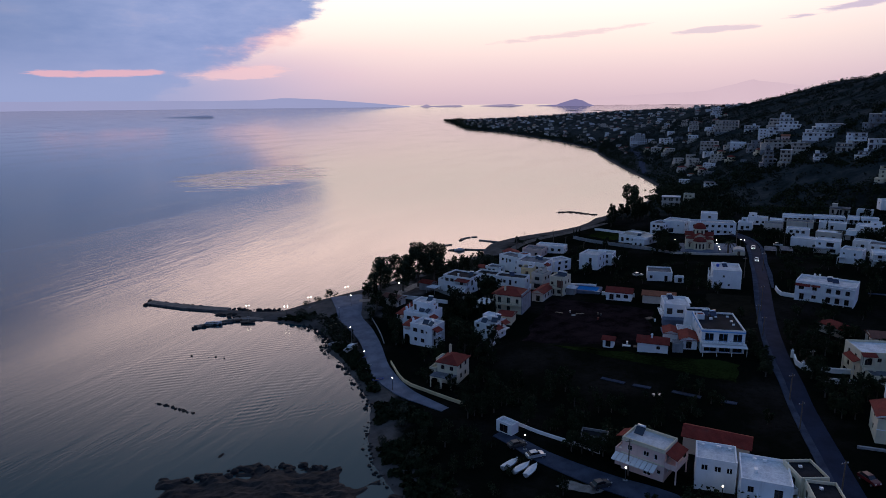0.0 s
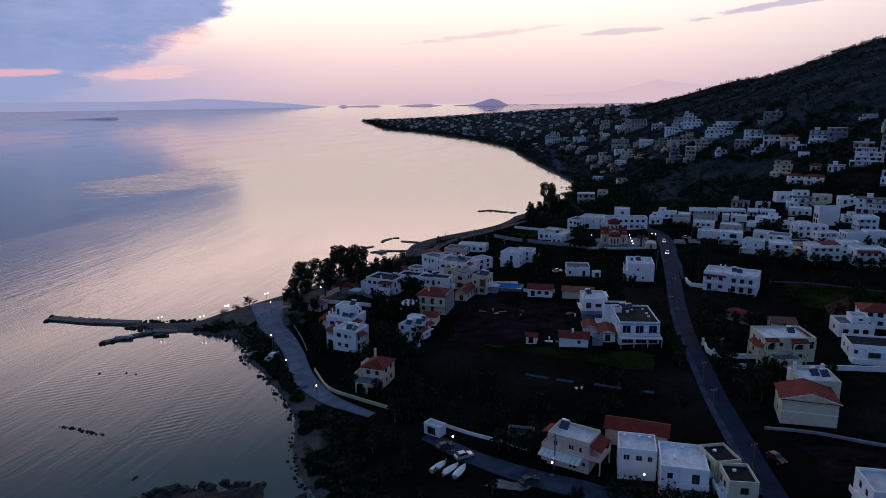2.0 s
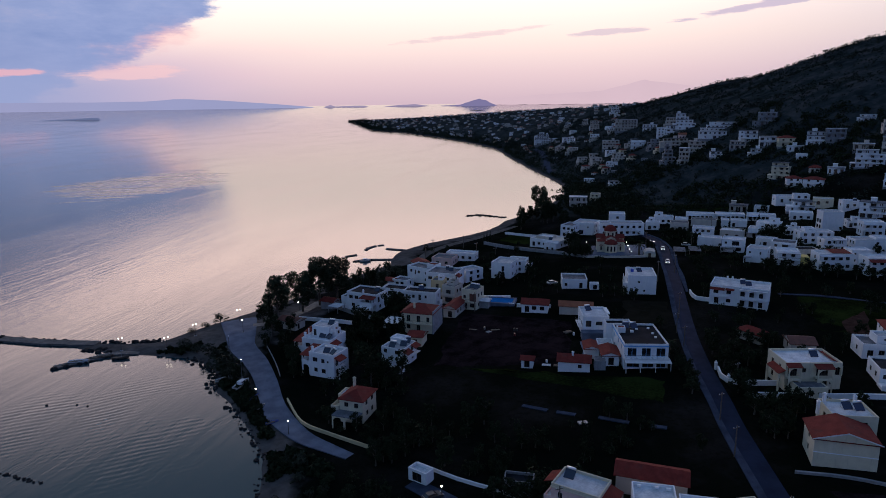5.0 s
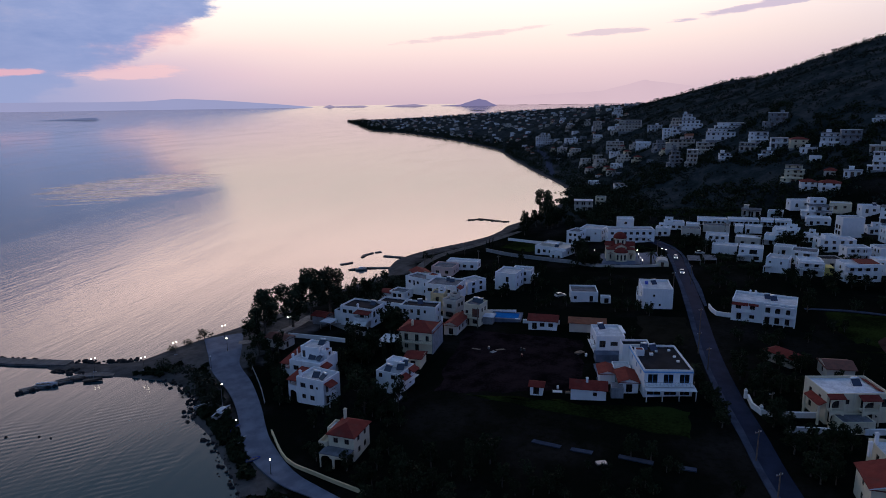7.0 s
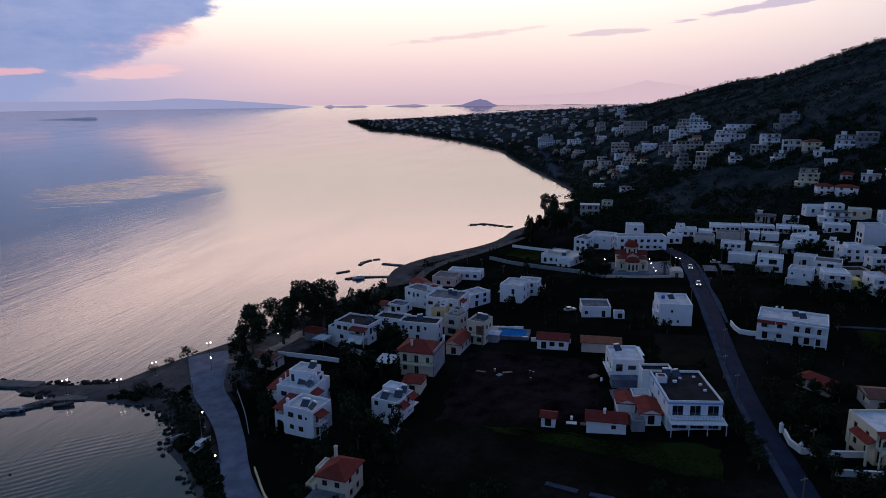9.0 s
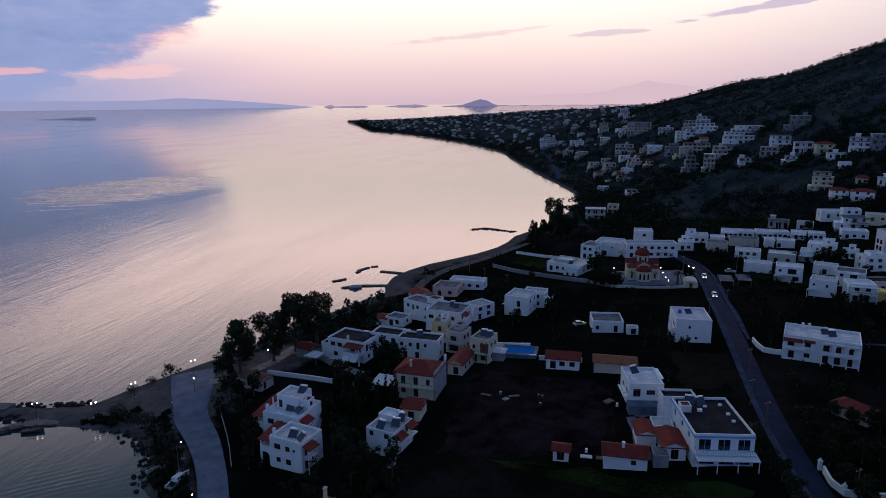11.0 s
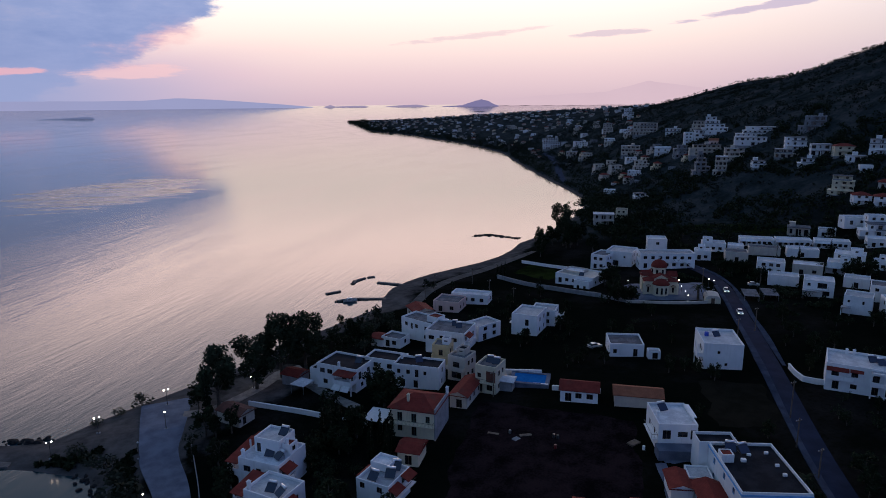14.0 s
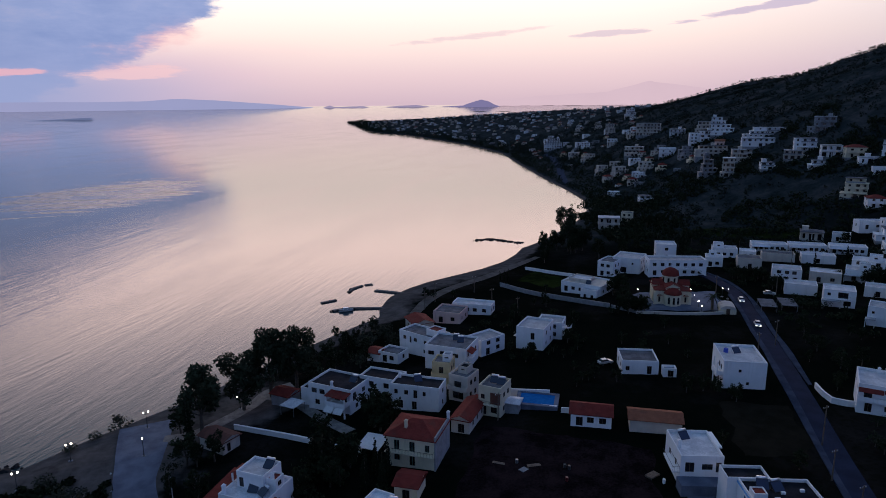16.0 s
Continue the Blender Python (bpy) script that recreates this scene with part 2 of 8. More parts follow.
def tiles(name, low, high):
    """Clay roof tiles: rows and barrels as relief, each course a little different."""
    m, t, body = material(name)
    place = t.add("ShaderNodeTexCoord").outputs["Object"]
    wave = t.add("ShaderNodeTexWave")
    wave.bands_direction = "X"
    wave.inputs["Scale"].default_value, wave.inputs["Distortion"].default_value = 1.35, 0.3
    t.link(place, wave.inputs["Vector"])
    shade = t.math("ADD", t.math("MULTIPLY", t.noise(place, 0.6), 0.5), t.math("MULTIPLY", t.noise(place, 7.0), 0.5))
    colour = t.mix(t.span(shade, 0.38, 0.64), low, high)
    colour = t.mix(t.span(t.noise(place, 0.35, 6.0), 0.5, 0.75, 0.0, 0.55), colour, (0.09, 0.05, 0.04))
    t.put(body.inputs["Base Color"], colour)
    body.inputs["Roughness"].default_value = 0.9
    body.inputs["Specular IOR Level"].default_value = 0.15
    b = t.add("ShaderNodeBump")
    b.inputs["Strength"].default_value, b.inputs["Distance"].default_value = 0.6, 0.06
    t.link(t.math("ADD", wave.outputs["Fac"], shade), b.inputs["Height"])
    t.link(b.outputs[0], body.inputs["Normal"])
    return m


TILE = tiles("red_clay_tiles", (0.15, 0.024, 0.019), (0.23, 0.040, 0.030))
TERRACOTTA = tiles("orange_clay_tiles", (0.24, 0.085, 0.048), (0.32, 0.12, 0.068))


def glassy(name, colour, rough=0.08):
    m, t, body = material(name)
    t.put(body.inputs["Base Color"], colour)
    body.inputs["Roughness"].default_value = rough
    body.inputs["Specular IOR Level"].default_value = 0.6
    return m


GLASS = glassy("dark_window_glass", (0.012, 0.014, 0.018))
PANEL = glassy("solar_collector_glass", (0.015, 0.025, 0.06), 0.12)
POOL = surface("pool_water", (0.012, 0.12, 0.36), (0.018, 0.16, 0.44), 1.0, 0.6, 0.0, spec=0.0)


def glowing(name, colour, strength):
    m, t, body = material(name)
    t.put(body.inputs["Base Color"], (0.8, 0.8, 0.8))
    t.put(body.inputs["Emission Color"], colour)
    body.inputs["Emission Strength"].default_value = strength
    return m


LAMPGLOW = glowing("lit_lamp_globe", (1.0, 0.86, 0.66), 10.0)
WARMGLOW = glowing("warm_lit_window", (1.0, 0.62, 0.25), 1.6)
HEADLIGHT = glowing("car_headlight", (1.0, 0.93, 0.80), 6.0)


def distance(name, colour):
    """Hills so far away that only haze is seen, put in as a glowing colour."""
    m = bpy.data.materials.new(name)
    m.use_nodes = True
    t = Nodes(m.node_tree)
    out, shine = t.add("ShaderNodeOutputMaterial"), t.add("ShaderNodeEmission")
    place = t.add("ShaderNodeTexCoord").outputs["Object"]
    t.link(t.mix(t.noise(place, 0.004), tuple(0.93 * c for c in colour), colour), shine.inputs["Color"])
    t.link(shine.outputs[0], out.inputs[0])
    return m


def sea_material():
    m, t, body = material("calm_sea")
    place = t.add("ShaderNodeTexCoord").outputs["Object"]
    body.inputs["Base Color"].default_value = (0.012, 0.040, 0.052, 1)
    body.inputs["IOR"].default_value = 1.38
    body.inputs["Specular IOR Level"].default_value = 0.5
    parts = t.add("ShaderNodeSeparateXYZ")
    t.link(place, parts.inputs[0])
    px, py = parts.outputs[0], parts.outputs[1]

    def crests(turn, long, short, detail=3.0):
        """Noise drawn out along the crests of the ripples."""
        lay = t.add("ShaderNodeMapping")
        lay.vector_type = "TEXTURE"
        t.link(place, lay.inputs["Vector"])
        lay.inputs["Rotation"].default_value, lay.inputs["Scale"].default_value = (0, 0, radians(turn)), (long, short, 1.0)
        return t.noise(lay.outputs[0], 1.0, detail, 0.55)

    # calm water west of a line across the bay, ripples east of it
    drift = t.math("MULTIPLY", t.math("SUBTRACT", crests(75, 120, 20, 5.0), 0.5), 30.0)
    line = t.math("ADD", t.math("SUBTRACT", t.math("MULTIPLY", t.math("ADD", px, 258.0), 0.965), t.math("MULTIPLY", t.math("SUBTRACT", py, 431.0), 0.263)), drift)
    rippled = t.span(line, -2.0, 3.0, 0.2, 1.0)
    fade = t.math("MULTIPLY", t.span(py, 320.0, 760.0, 1.0, 0.6), t.span(py, 205.0, 240.0, 0.45, 1.0))
    # a breath of wind roughens one stretch of the calm
    ex, ey = t.math("DIVIDE", t.math("ADD", px, 305.0), 75.0), t.math("DIVIDE", t.math("SUBTRACT", py, 700.0), 130.0)
    gust = t.span(t.math("ADD", t.math("ADD", t.math("MULTIPLY", ex, ex), t.math("MULTIPLY", ey, ey)), t.math("MULTIPLY", t.math("SUBTRACT", crests(12, 130, 14, 5.0), 0.5), 3.6)), 0.5, 1.0, 1.0, 0.0)
    gust = t.math("MULTIPLY", gust, t.span(crests(14, 90, 7, 5.0), 0.40, 0.58, 0.35, 1.0))
    slick = crests(75, 160, 40, 5.0)
    t.put(body.inputs["Roughness"], t.math("ADD", t.math("MULTIPLY", t.span(slick, 0.45, 0.62, 0.10, 0.15), t.span(line, -6.0, 6.0, 0.75, 1.0)), t.math("MULTIPLY", gust, 0.24)))
    swell = crests(75, 24, 2.6)
    ripple = crests(58, 7, 1.0)
    chop = crests(84, 80, 11, 4.0)
    wave = t.math("ADD", t.math("MULTIPLY", swell, t.span(slick, 0.38, 0.6, 1.3, 0.6)), t.math("MULTIPLY", ripple, 0.34))
    wave = t.math("ADD", wave, t.math("MULTIPLY", chop, 2.0))
    wave = t.math("MULTIPLY", wave, t.math("MULTIPLY", rippled, fade))
    # a train of small wavelets running into the bay
    aim = t.add("ShaderNodeMapping")
    t.link(place, aim.inputs["Vector"])
    aim.inputs["Rotation"].default_value = (0, 0, radians(64))
    train = t.add("ShaderNodeTexWave")
    t.link(aim.outputs[0], train.inputs["Vector"])
    train.inputs["Scale"].default_value, train.inputs["Distortion"].default_value = 0.16, 7.0
    train.inputs["Detail"].default_value, train.inputs["Detail Scale"].default_value = 2.0, 0.25
    ax_, ay_ = t.math("DIVIDE", t.math("ADD", px, 84.0), 46.0), t.math("DIVIDE", t.math("SUBTRACT", py, 165.0), 34.0)
    bay = t.span(t.math("ADD", t.math("MULTIPLY", ax_, ax_), t.math("MULTIPLY", ay_, ay_)), 0.2, 1.2, 1.0, 0.0)
    bay = t.math("MULTIPLY", bay, t.span(t.noise(place, 0.03, 3.0), 0.4, 0.6))
    wave = t.math("ADD", wave, t.math("MULTIPLY", t.math("MULTIPLY", train.outputs["Fac"], bay), 0.2))
    b = t.add("ShaderNodeBump")
    b.inputs["Strength"].default_value, b.inputs["Distance"].default_value = 0.22, 0.35
    t.link(wave, b.inputs["Height"])
    t.link(b.outputs[0], body.inputs["Normal"])
    return m


SEA = sea_material()


def ground_material():
    """Scrub and bare soil inland, haze-tinted on the far hill, sand and shingle by the water."""
    m, t, body = material("scrubland_far_haze")
    place = t.add("ShaderNodeTexCoord").outputs["Object"]
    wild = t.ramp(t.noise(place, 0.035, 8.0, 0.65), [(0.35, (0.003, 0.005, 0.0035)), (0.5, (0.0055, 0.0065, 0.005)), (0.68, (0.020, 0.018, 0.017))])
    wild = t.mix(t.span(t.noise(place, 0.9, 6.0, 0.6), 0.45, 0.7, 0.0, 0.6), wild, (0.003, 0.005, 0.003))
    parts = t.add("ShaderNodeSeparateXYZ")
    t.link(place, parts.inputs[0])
    # distance haze put into the colour: hill ground paler and bluer beyond y 410
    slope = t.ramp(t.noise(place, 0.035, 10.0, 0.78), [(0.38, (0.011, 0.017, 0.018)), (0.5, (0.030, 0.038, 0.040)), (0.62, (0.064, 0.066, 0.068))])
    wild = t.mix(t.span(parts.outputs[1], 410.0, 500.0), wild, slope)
    sand = t.ramp(t.noise(place, 0.25, 8.0, 0.65), [(0.3, (0.050, 0.046, 0.046)), (0.7, (0.125, 0.115, 0.110))])
    mask = t.add("ShaderNodeAttribute")
    mask.attribute_name = "sand"
    k = t.span(t.math("ADD", mask.outputs["Fac"], t.math("MULTIPLY", t.math("SUBTRACT", t.noise(place, 0.12, 6.0), 0.5), 0.9)), 0.35, 0.65)
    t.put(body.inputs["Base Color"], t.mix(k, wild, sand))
    body.inputs["Roughness"].default_value = 0.95
    body.inputs["Specular IOR Level"].default_value = 0.0
    b = t.add("ShaderNodeBump")
    b.inputs["Strength"].default_value, b.inputs["Distance"].default_value = 0.8, 0.3
    t.link(t.noise(place, 0.8, 8.0, 0.7), b.inputs["Height"])
    t.link(b.outputs[0], body.inputs["Normal"])
    return m


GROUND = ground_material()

# ---------------- the lie of the land ----------------
COAST = [(120, -533.3), (53.3, -160), (24, 0), (0, 66.7), (-16, 96), (-28, 113.3), (-33.3, 121.3), (-37.3, 132), (-38.7, 140),
         (-40.7, 149.3), (-45.3, 158.7), (-50.7, 168), (-57.3, 178.7), (-64, 186.7), (-66.7, 197.3), (-72, 205.3), (-80, 211.3),
         (-90.7, 213.7), (-100, 215.3), (-106.7, 216.7), (-113.3, 218.7), (-121.3, 221.3), (-122.7, 226), (-114.7, 226.9),
         (-104, 225.7), (-94.7, 227.5), (-89.3, 236.5), (-82.7, 245.6), (-76, 253.9), (-70, 261.7), (-58.7, 278.7),
         (-42.7, 305.3), (-29.3, 324.7), (-23.5, 332), (-24.3, 342.7), (-21.3, 358.7), (-14.7, 370.7), (-4.8, 382.7), (5.7, 392),
         (20, 404.7), (32, 418.7), (40, 434), (46, 450.7), (60, 469.3), (80, 506.7), (101.3, 549.3), (120, 609.3), (116.7, 696),
         (110.7, 790.7), (105.3, 940), (101.3, 1130.7), (74.7, 1266.7), (29.3, 1442.7), (-17.3, 1578.7), (-76, 1744),
         (-157.3, 1885.3), (-200, 2000), (-266.7, 2333.3), (-369.3, 2769.3), (-160, 2840), (666.7, 3066.7), (4666.7, 4000),
         (4666.7, -533.3)]


def shore(x, y):
    """Distance to the waterline, positive on land."""
    p = np.array(COAST, float)
    q = np.roll(p, -1, axis=0)
    x, y = np.atleast_1d(np.asarray(x, float)), np.atleast_1d(np.asarray(y, float))
    best, inside = np.full(x.shape, 1e9), np.zeros(x.shape, bool)
    for (ax, ay), (bx, by) in zip(p, q):
        ex, ey = bx - ax, by - ay
        k = np.clip(((x - ax) * ex + (y - ay) * ey) / (ex * ex + ey * ey), 0, 1)
        best = np.minimum(best, np.hypot(x - ax - k * ex, y - ay - k * ey))
        cross = (ay > y) != (by > y)
        inside ^= cross & (x < ax + (y - ay) * ex / (ey if ey else 1e-9))
    return np.where(inside, best, -best)


def height(x, y):
    """Height of the ground: beach, gently rising plain, hill."""
    x, y = np.atleast_1d(np.asarray(x, float)), np.atleast_1d(np.asarray(y, float))
    d = shore(x, y)
    z = np.interp(d, [-16, -4, 0, 8, 26.7, 100, 173.3, 533.3], [-4, -1.2, 0, 1.5, 2.9, 7.5, 9.6, 13.3])
    foot = np.interp(y, [0, 133.3, 400, 560, 693.3, 933.3, 1200, 1466.7, 1733.3, 2000, 2800], [400, 320, 213.3, 149.3, 138.7, 149.3, 146.7, 93.3, 26.7, -53.3, -200])
    rise = np.interp(y, [0, 400, 700, 830, 970, 1150, 1250, 1400, 1730, 2270, 2800], [115, 125, 132, 122, 104, 94, 80, 62, 46, 27, 7])
    lean = np.interp(y, [0, 560, 933.3, 2800], [0.94, 0.94, 0.97, 0.97])
    s = np.clip((x - foot) * lean / 353, 0, None)
    up = np.where(s < 1, 1.18 * s ** 1.08 - 0.18 * s ** 4, 1 + 0.0 * s)
    roll = 1 + 0.05 * np.sin(x / 49 + 1) * np.sin(y / 71) + 0.03 * np.sin(x / 23 + y / 31)
    return z + rise * up * roll + lift(x, y)


def lift(x, y):
    """The far sheet rises a little, so that its rim stands at the true horizon."""
    return 60 * (np.hypot(x, y - 40) / 4850) ** 4


def at(x, y):
    return float(height(x, y)[0])


# ---------------- mesh helpers ----------------
def mesh_of(name, verts, faces, mat, smooth=False):
    me = bpy.data.meshes.new(name)
    me.from_pydata([tuple(map(float, v)) for v in verts], [], [tuple(map(int, f)) for f in faces])
    me.materials.append(mat)
    if smooth:
        me.polygons.foreach_set("use_smooth", [True] * len(me.polygons))
    me.update()
    return me


def hang(name, me, parent, label="", m=None):
    ob = new(name, me)
    ob.parent = parent
    if m is not None:
        ob.matrix_basis = m
    return tagged(ob, label)


class Shape:
    """A mesh in the making: boxes, prisms, tubes, lathed forms."""

    def __init__(self):
        self.v, self.f = [], []

    def quad(self, *pts):
        k = len(self.v)
        self.v += [tuple(p) for p in pts]
        self.f.append(tuple(range(k, k + len(pts))))
        return self

    def box(self, x0, x1, y0, y1, z0, z1, bevel=0.0):
        if bevel:
            return self.slab([(x0, y0), (x1, y0), (x1, y1), (x0, y1)], z0, z1, bevel)
        k = len(self.v)
        self.v += [(x, y, z) for z in (z0, z1) for x, y in ((x0, y0), (x1, y0), (x1, y1), (x0, y1))]
        self.f += [tuple(k + i for i in f) for f in ((3, 2, 1, 0), (4, 5, 6, 7), (0, 1, 5, 4), (1, 2, 6, 5), (2, 3, 7, 6), (3, 0, 4, 7))]
        return self

    def slab(self, ring, z0, z1, bevel=0.0):
        """A prism over a ring of points, its upper edge bevelled."""
        c = len(ring)
        cx, cy = sum(p[0] for p in ring) / c, sum(p[1] for p in ring) / c
        rings = [(0, z0), (0, z1 - bevel)] + ([(bevel, z1)] if bevel else [])
        k = len(self.v)
        for inset, z in rings:
            for x, y in ring:
                r = math.hypot(x - cx, y - cy) or 1
                self.v.append((x - (x - cx) / r * inset * 1.3, y - (y - cy) / r * inset * 1.3, z))
        for a in range(len(rings) - 1):
            for i in range(c):
                j = (i + 1) % c
                self.f.append((k + a * c + i, k + a * c + j, k + (a + 1) * c + j, k + (a + 1) * c + i))
        self.f.append(tuple(k + c * (len(rings) - 1) + i for i in range(c)))
        self.f.append(tuple(k + c - 1 - i for i in range(c)))
        return self

    def tube(self, a, b, r0, r1=None, sides=7):
        a, b = Vector(a), Vector(b)
        r1 = r0 if r1 is None else r1
        q = (b - a).to_track_quat("Z", "Y").to_matrix()
        k = len(self.v)
        for p, r in ((a, r0), (b, r1)):
            for i in range(sides):
                w = 2 * math.pi * i / sides
                self.v.append(tuple(p + q @ Vector((math.cos(w) * r, math.sin(w) * r, 0))))
        for i in range(sides):
            j = (i + 1) % sides
            self.f.append((k + i, k + j, k + sides + j, k + sides + i))
        self.f += [tuple(k + sides + i for i in range(sides)), tuple(k + sides - 1 - i for i in range(sides))]
        return self

    def lathe(self, centre, profile, sides=14, turn=2 * math.pi):
        """profile: (radius, height) pairs from bottom to top."""
        x, y, z = centre
        k, full = len(self.v), turn > 6.28
        count = sides if full else sides + 1
        for r, h in profile:
            for i in range(count):
                w = turn * i / sides
                self.v.append((x + math.cos(w) * r, y + math.sin(w) * r, z + h))
        for a in range(len(profile) - 1):
            for i in range(sides):
                j = (i + 1) % count
                self.f.append((k + a * count + i, k + a * count + j, k + (a + 1) * count + j, k + (a + 1) * count + i))
        return self

    def mesh(self, name, mat, smooth=False):
        """The finished mesh, its corners welded."""
        seen, ids_ = {}, []
        for v in self.v:
            ids_.append(seen.setdefault((round(v[0], 3), round(v[1], 3), round(v[2], 3)), len(seen)))
        faces_ = []
        for f in self.f:
            ring = [ids_[i] for i in f]
            ring = [a for a, b in zip(ring, ring[1:] + ring[:1]) if a != b]
            if len(set(ring)) == len(ring) > 2:
                faces_.append(ring)
        return mesh_of(name, list(seen), faces_, mat, smooth)


def base(name, x, y, turn=0.0, z=None, label="", category="", group="", kind=""):
    """The Empty at the foot of a thing."""
    ob = new(name)
    ob.empty_display_size = 0.5
    ob.matrix_basis = pose(x, y, at(x, y) if z is None else z, 0, 0, turn)
    return tagged(ob, label, category, group, kind)


# ---------------- ground and sea ----------------
def steps(*runs):
    out = []
    for lo, hi, step in runs:
        out += list(np.arange(lo, hi, step))
    return np.array(out + [runs[-1][1]])


GX = steps((-700, -200, 60), (-200, -130, 8), (-130, 250, 2.2), (250, 420, 7), (420, 900, 22), (900, 2000, 90), (2000, 4700, 300))
GY = steps((-560, 60, 40), (60, 480, 2.5), (480, 700, 6), (700, 1200, 14), (1200, 2900, 34), (2900, 4700, 225))
gx, gy = np.meshgrid(GX, GY)
rough = np.array([noise.noise((x * 0.045, y * 0.045, 0.0)) + 0.5 * noise.noise((x * 0.13, y * 0.13, 7.0)) for x, y in zip(gx.ravel(), gy.ravel())])
wet = shore(gx.ravel(), gy.ravel())
gz = height(gx.ravel(), gy.ravel()) + rough * np.clip((wet - 8) / 120, 0.0, 1.6) * np.clip((gx.ravel() - 130) / 120, 0.12, 1.0)
gz = np.where(wet < -40, np.maximum(gz, -4.0), gz) - np.where(wet < -6, 3.0, 0.0)
cols = len(GX)
ids = np.arange(len(gz)).reshape(gx.shape)
faces = np.stack([ids[:-1, :-1], ids[:-1, 1:], ids[1:, 1:], ids[1:, :-1]], -1).reshape(-1, 4)
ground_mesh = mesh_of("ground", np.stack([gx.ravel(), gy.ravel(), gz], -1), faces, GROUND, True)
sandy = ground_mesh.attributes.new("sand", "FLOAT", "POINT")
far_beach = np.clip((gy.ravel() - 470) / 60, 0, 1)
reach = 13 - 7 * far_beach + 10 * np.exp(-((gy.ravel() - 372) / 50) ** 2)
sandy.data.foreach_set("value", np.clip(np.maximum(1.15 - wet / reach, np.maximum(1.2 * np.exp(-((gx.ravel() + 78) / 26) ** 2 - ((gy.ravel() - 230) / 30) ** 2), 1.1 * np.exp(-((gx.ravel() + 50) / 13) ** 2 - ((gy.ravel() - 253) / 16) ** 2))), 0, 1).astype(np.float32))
ground = tagged(new("ground", ground_mesh), "dark scrubby coastal land rising to a haze-tinted hill, sandy by the water", "ground", kind="structure")

rings = [0.0] + [30 * 1.19 ** k for k in range(30)]
rings = [r for r in rings if r < 4850] + [4850]
spokes = 96
wv, wf = [(0, 40, 0)], []
for r in rings[1:]:
    for i in range(spokes):
        w = 2 * math.pi * i / spokes
        x, y = math.cos(w) * r, 40 + math.sin(w) * r
        wv.append((x, y, float(lift(x, y))))
for i in range(spokes):
    wf.append((0, 1 + i, 1 + (i + 1) % spokes))
for a in range(len(rings) - 2):
    for i in range(spokes):
        j = (i + 1) % spokes
        wf.append((1 + a * spokes + i, 1 + (a + 1) * spokes + i, 1 + (a + 1) * spokes + j, 1 + a * spokes + j))
sea = tagged(new("water", mesh_of("water", wv, wf, SEA, True)), "calm dark sea mirroring the evening sky", "sea", kind="structure")


def smooth_line(pts, step=2.5):
    """A Catmull-Rom curve through a few points, sampled evenly enough."""
    p = [np.array(q, float) for q in pts]
    p = [2 * p[0] - p[1]] + p + [2 * p[-1] - p[-2]]
    out = []
    for a, b, c, d in zip(p, p[1:], p[2:], p[3:]):
        n_ = max(1, int(np.linalg.norm(c - b) / step))
        for k in range(n_):
            s = k / n_
            out.append(0.5 * (2 * b + (c - a) * s + (2 * a - 5 * b + 4 * c - d) * s * s + (3 * b - a - 3 * c + d) * s ** 3))
    return np.array(out + [p[-2]])


def ribbon(name, pts, width, mat, label, category, proud=0.16, thick=0.5, kind="structure", lanes=4):
    """A band laid over the ground along a line, with real edges."""
    line = smooth_line(pts)
    way = np.gradient(line, axis=0)
    way /= np.linalg.norm(way, axis=1)[:, None]
    side = np.stack([-way[:, 1], way[:, 0]], -1)
    widths = np.interp(np.linspace(0, 1, len(line)), np.linspace(0, 1, len(width)), width) if isinstance(width, (list, tuple)) else np.full(len(line), width)
    f, rows_ = [], lanes + 3
    share = np.clip(np.arange(rows_) - 1, 0, lanes) / lanes - 0.5
    spots_ = (line[:, None, :] + side[:, None, :] * (share[None, :] * widths[:, None])[:, :, None]).reshape(-1, 2)
    zs = 0.5 * (height(spots_[:, 0], spots_[:, 1]) + np.repeat(height(line[:, 0], line[:, 1]), rows_)) + proud
    zs -= np.tile([thick] + [0] * (rows_ - 2) + [thick], len(line))
    v = np.column_stack([spots_, zs]).tolist()
    for i in range(len(line) - 1):
        for k in range(rows_ - 1):
            f.append((i * rows_ + k + 1, i * rows_ + k, (i + 1) * rows_ + k, (i + 1) * rows_ + k + 1))
    return tagged(new(name, mesh_of(name, v, f, mat)), label, category, kind=kind)


def patch(name, ring, mat, label, category, proud=0.1, cell=3.0, kind="structure"):
    """A plot of ground: a sheet laid over the land inside a ring of corners."""
    p = np.array(ring, float)
    x0, y0 = p.min(0)
    x1, y1 = p.max(0)
    nx, ny = max(2, int((x1 - x0) / cell)), max(2, int((y1 - y0) / cell))
    q = np.roll(p, -1, axis=0)
    v, index, f = [], {}, []
    a, b, c, d = p[0], p[1], p[2], p[3]
    for j in range(ny + 1):
        for i in range(nx + 1):
            s, t = i / nx, j / ny
            w = (a * (1 - s) + b * s) * (1 - t) + (d * (1 - s) + c * s) * t
            w = w + 2.4 * np.array([noise.noise((w[0] * 0.16, w[1] * 0.16, 1)), noise.noise((w[0] * 0.16, w[1] * 0.16, 5))])
            edge_ = i in (0, nx) or j in (0, ny)
            v.append((w[0], w[1], proud if not edge_ else -0.15))
    v = np.array(v)
    v[:, 2] += height(v[:, 0], v[:, 1])
    for j in range(ny):
        for i in range(nx):
            k = j * (nx + 1) + i
            f.append((k, k + 1, k + nx + 2, k + nx + 1))
    return tagged(new(name, mesh_of(name, v, f, mat, True)), label, category, kind=kind)


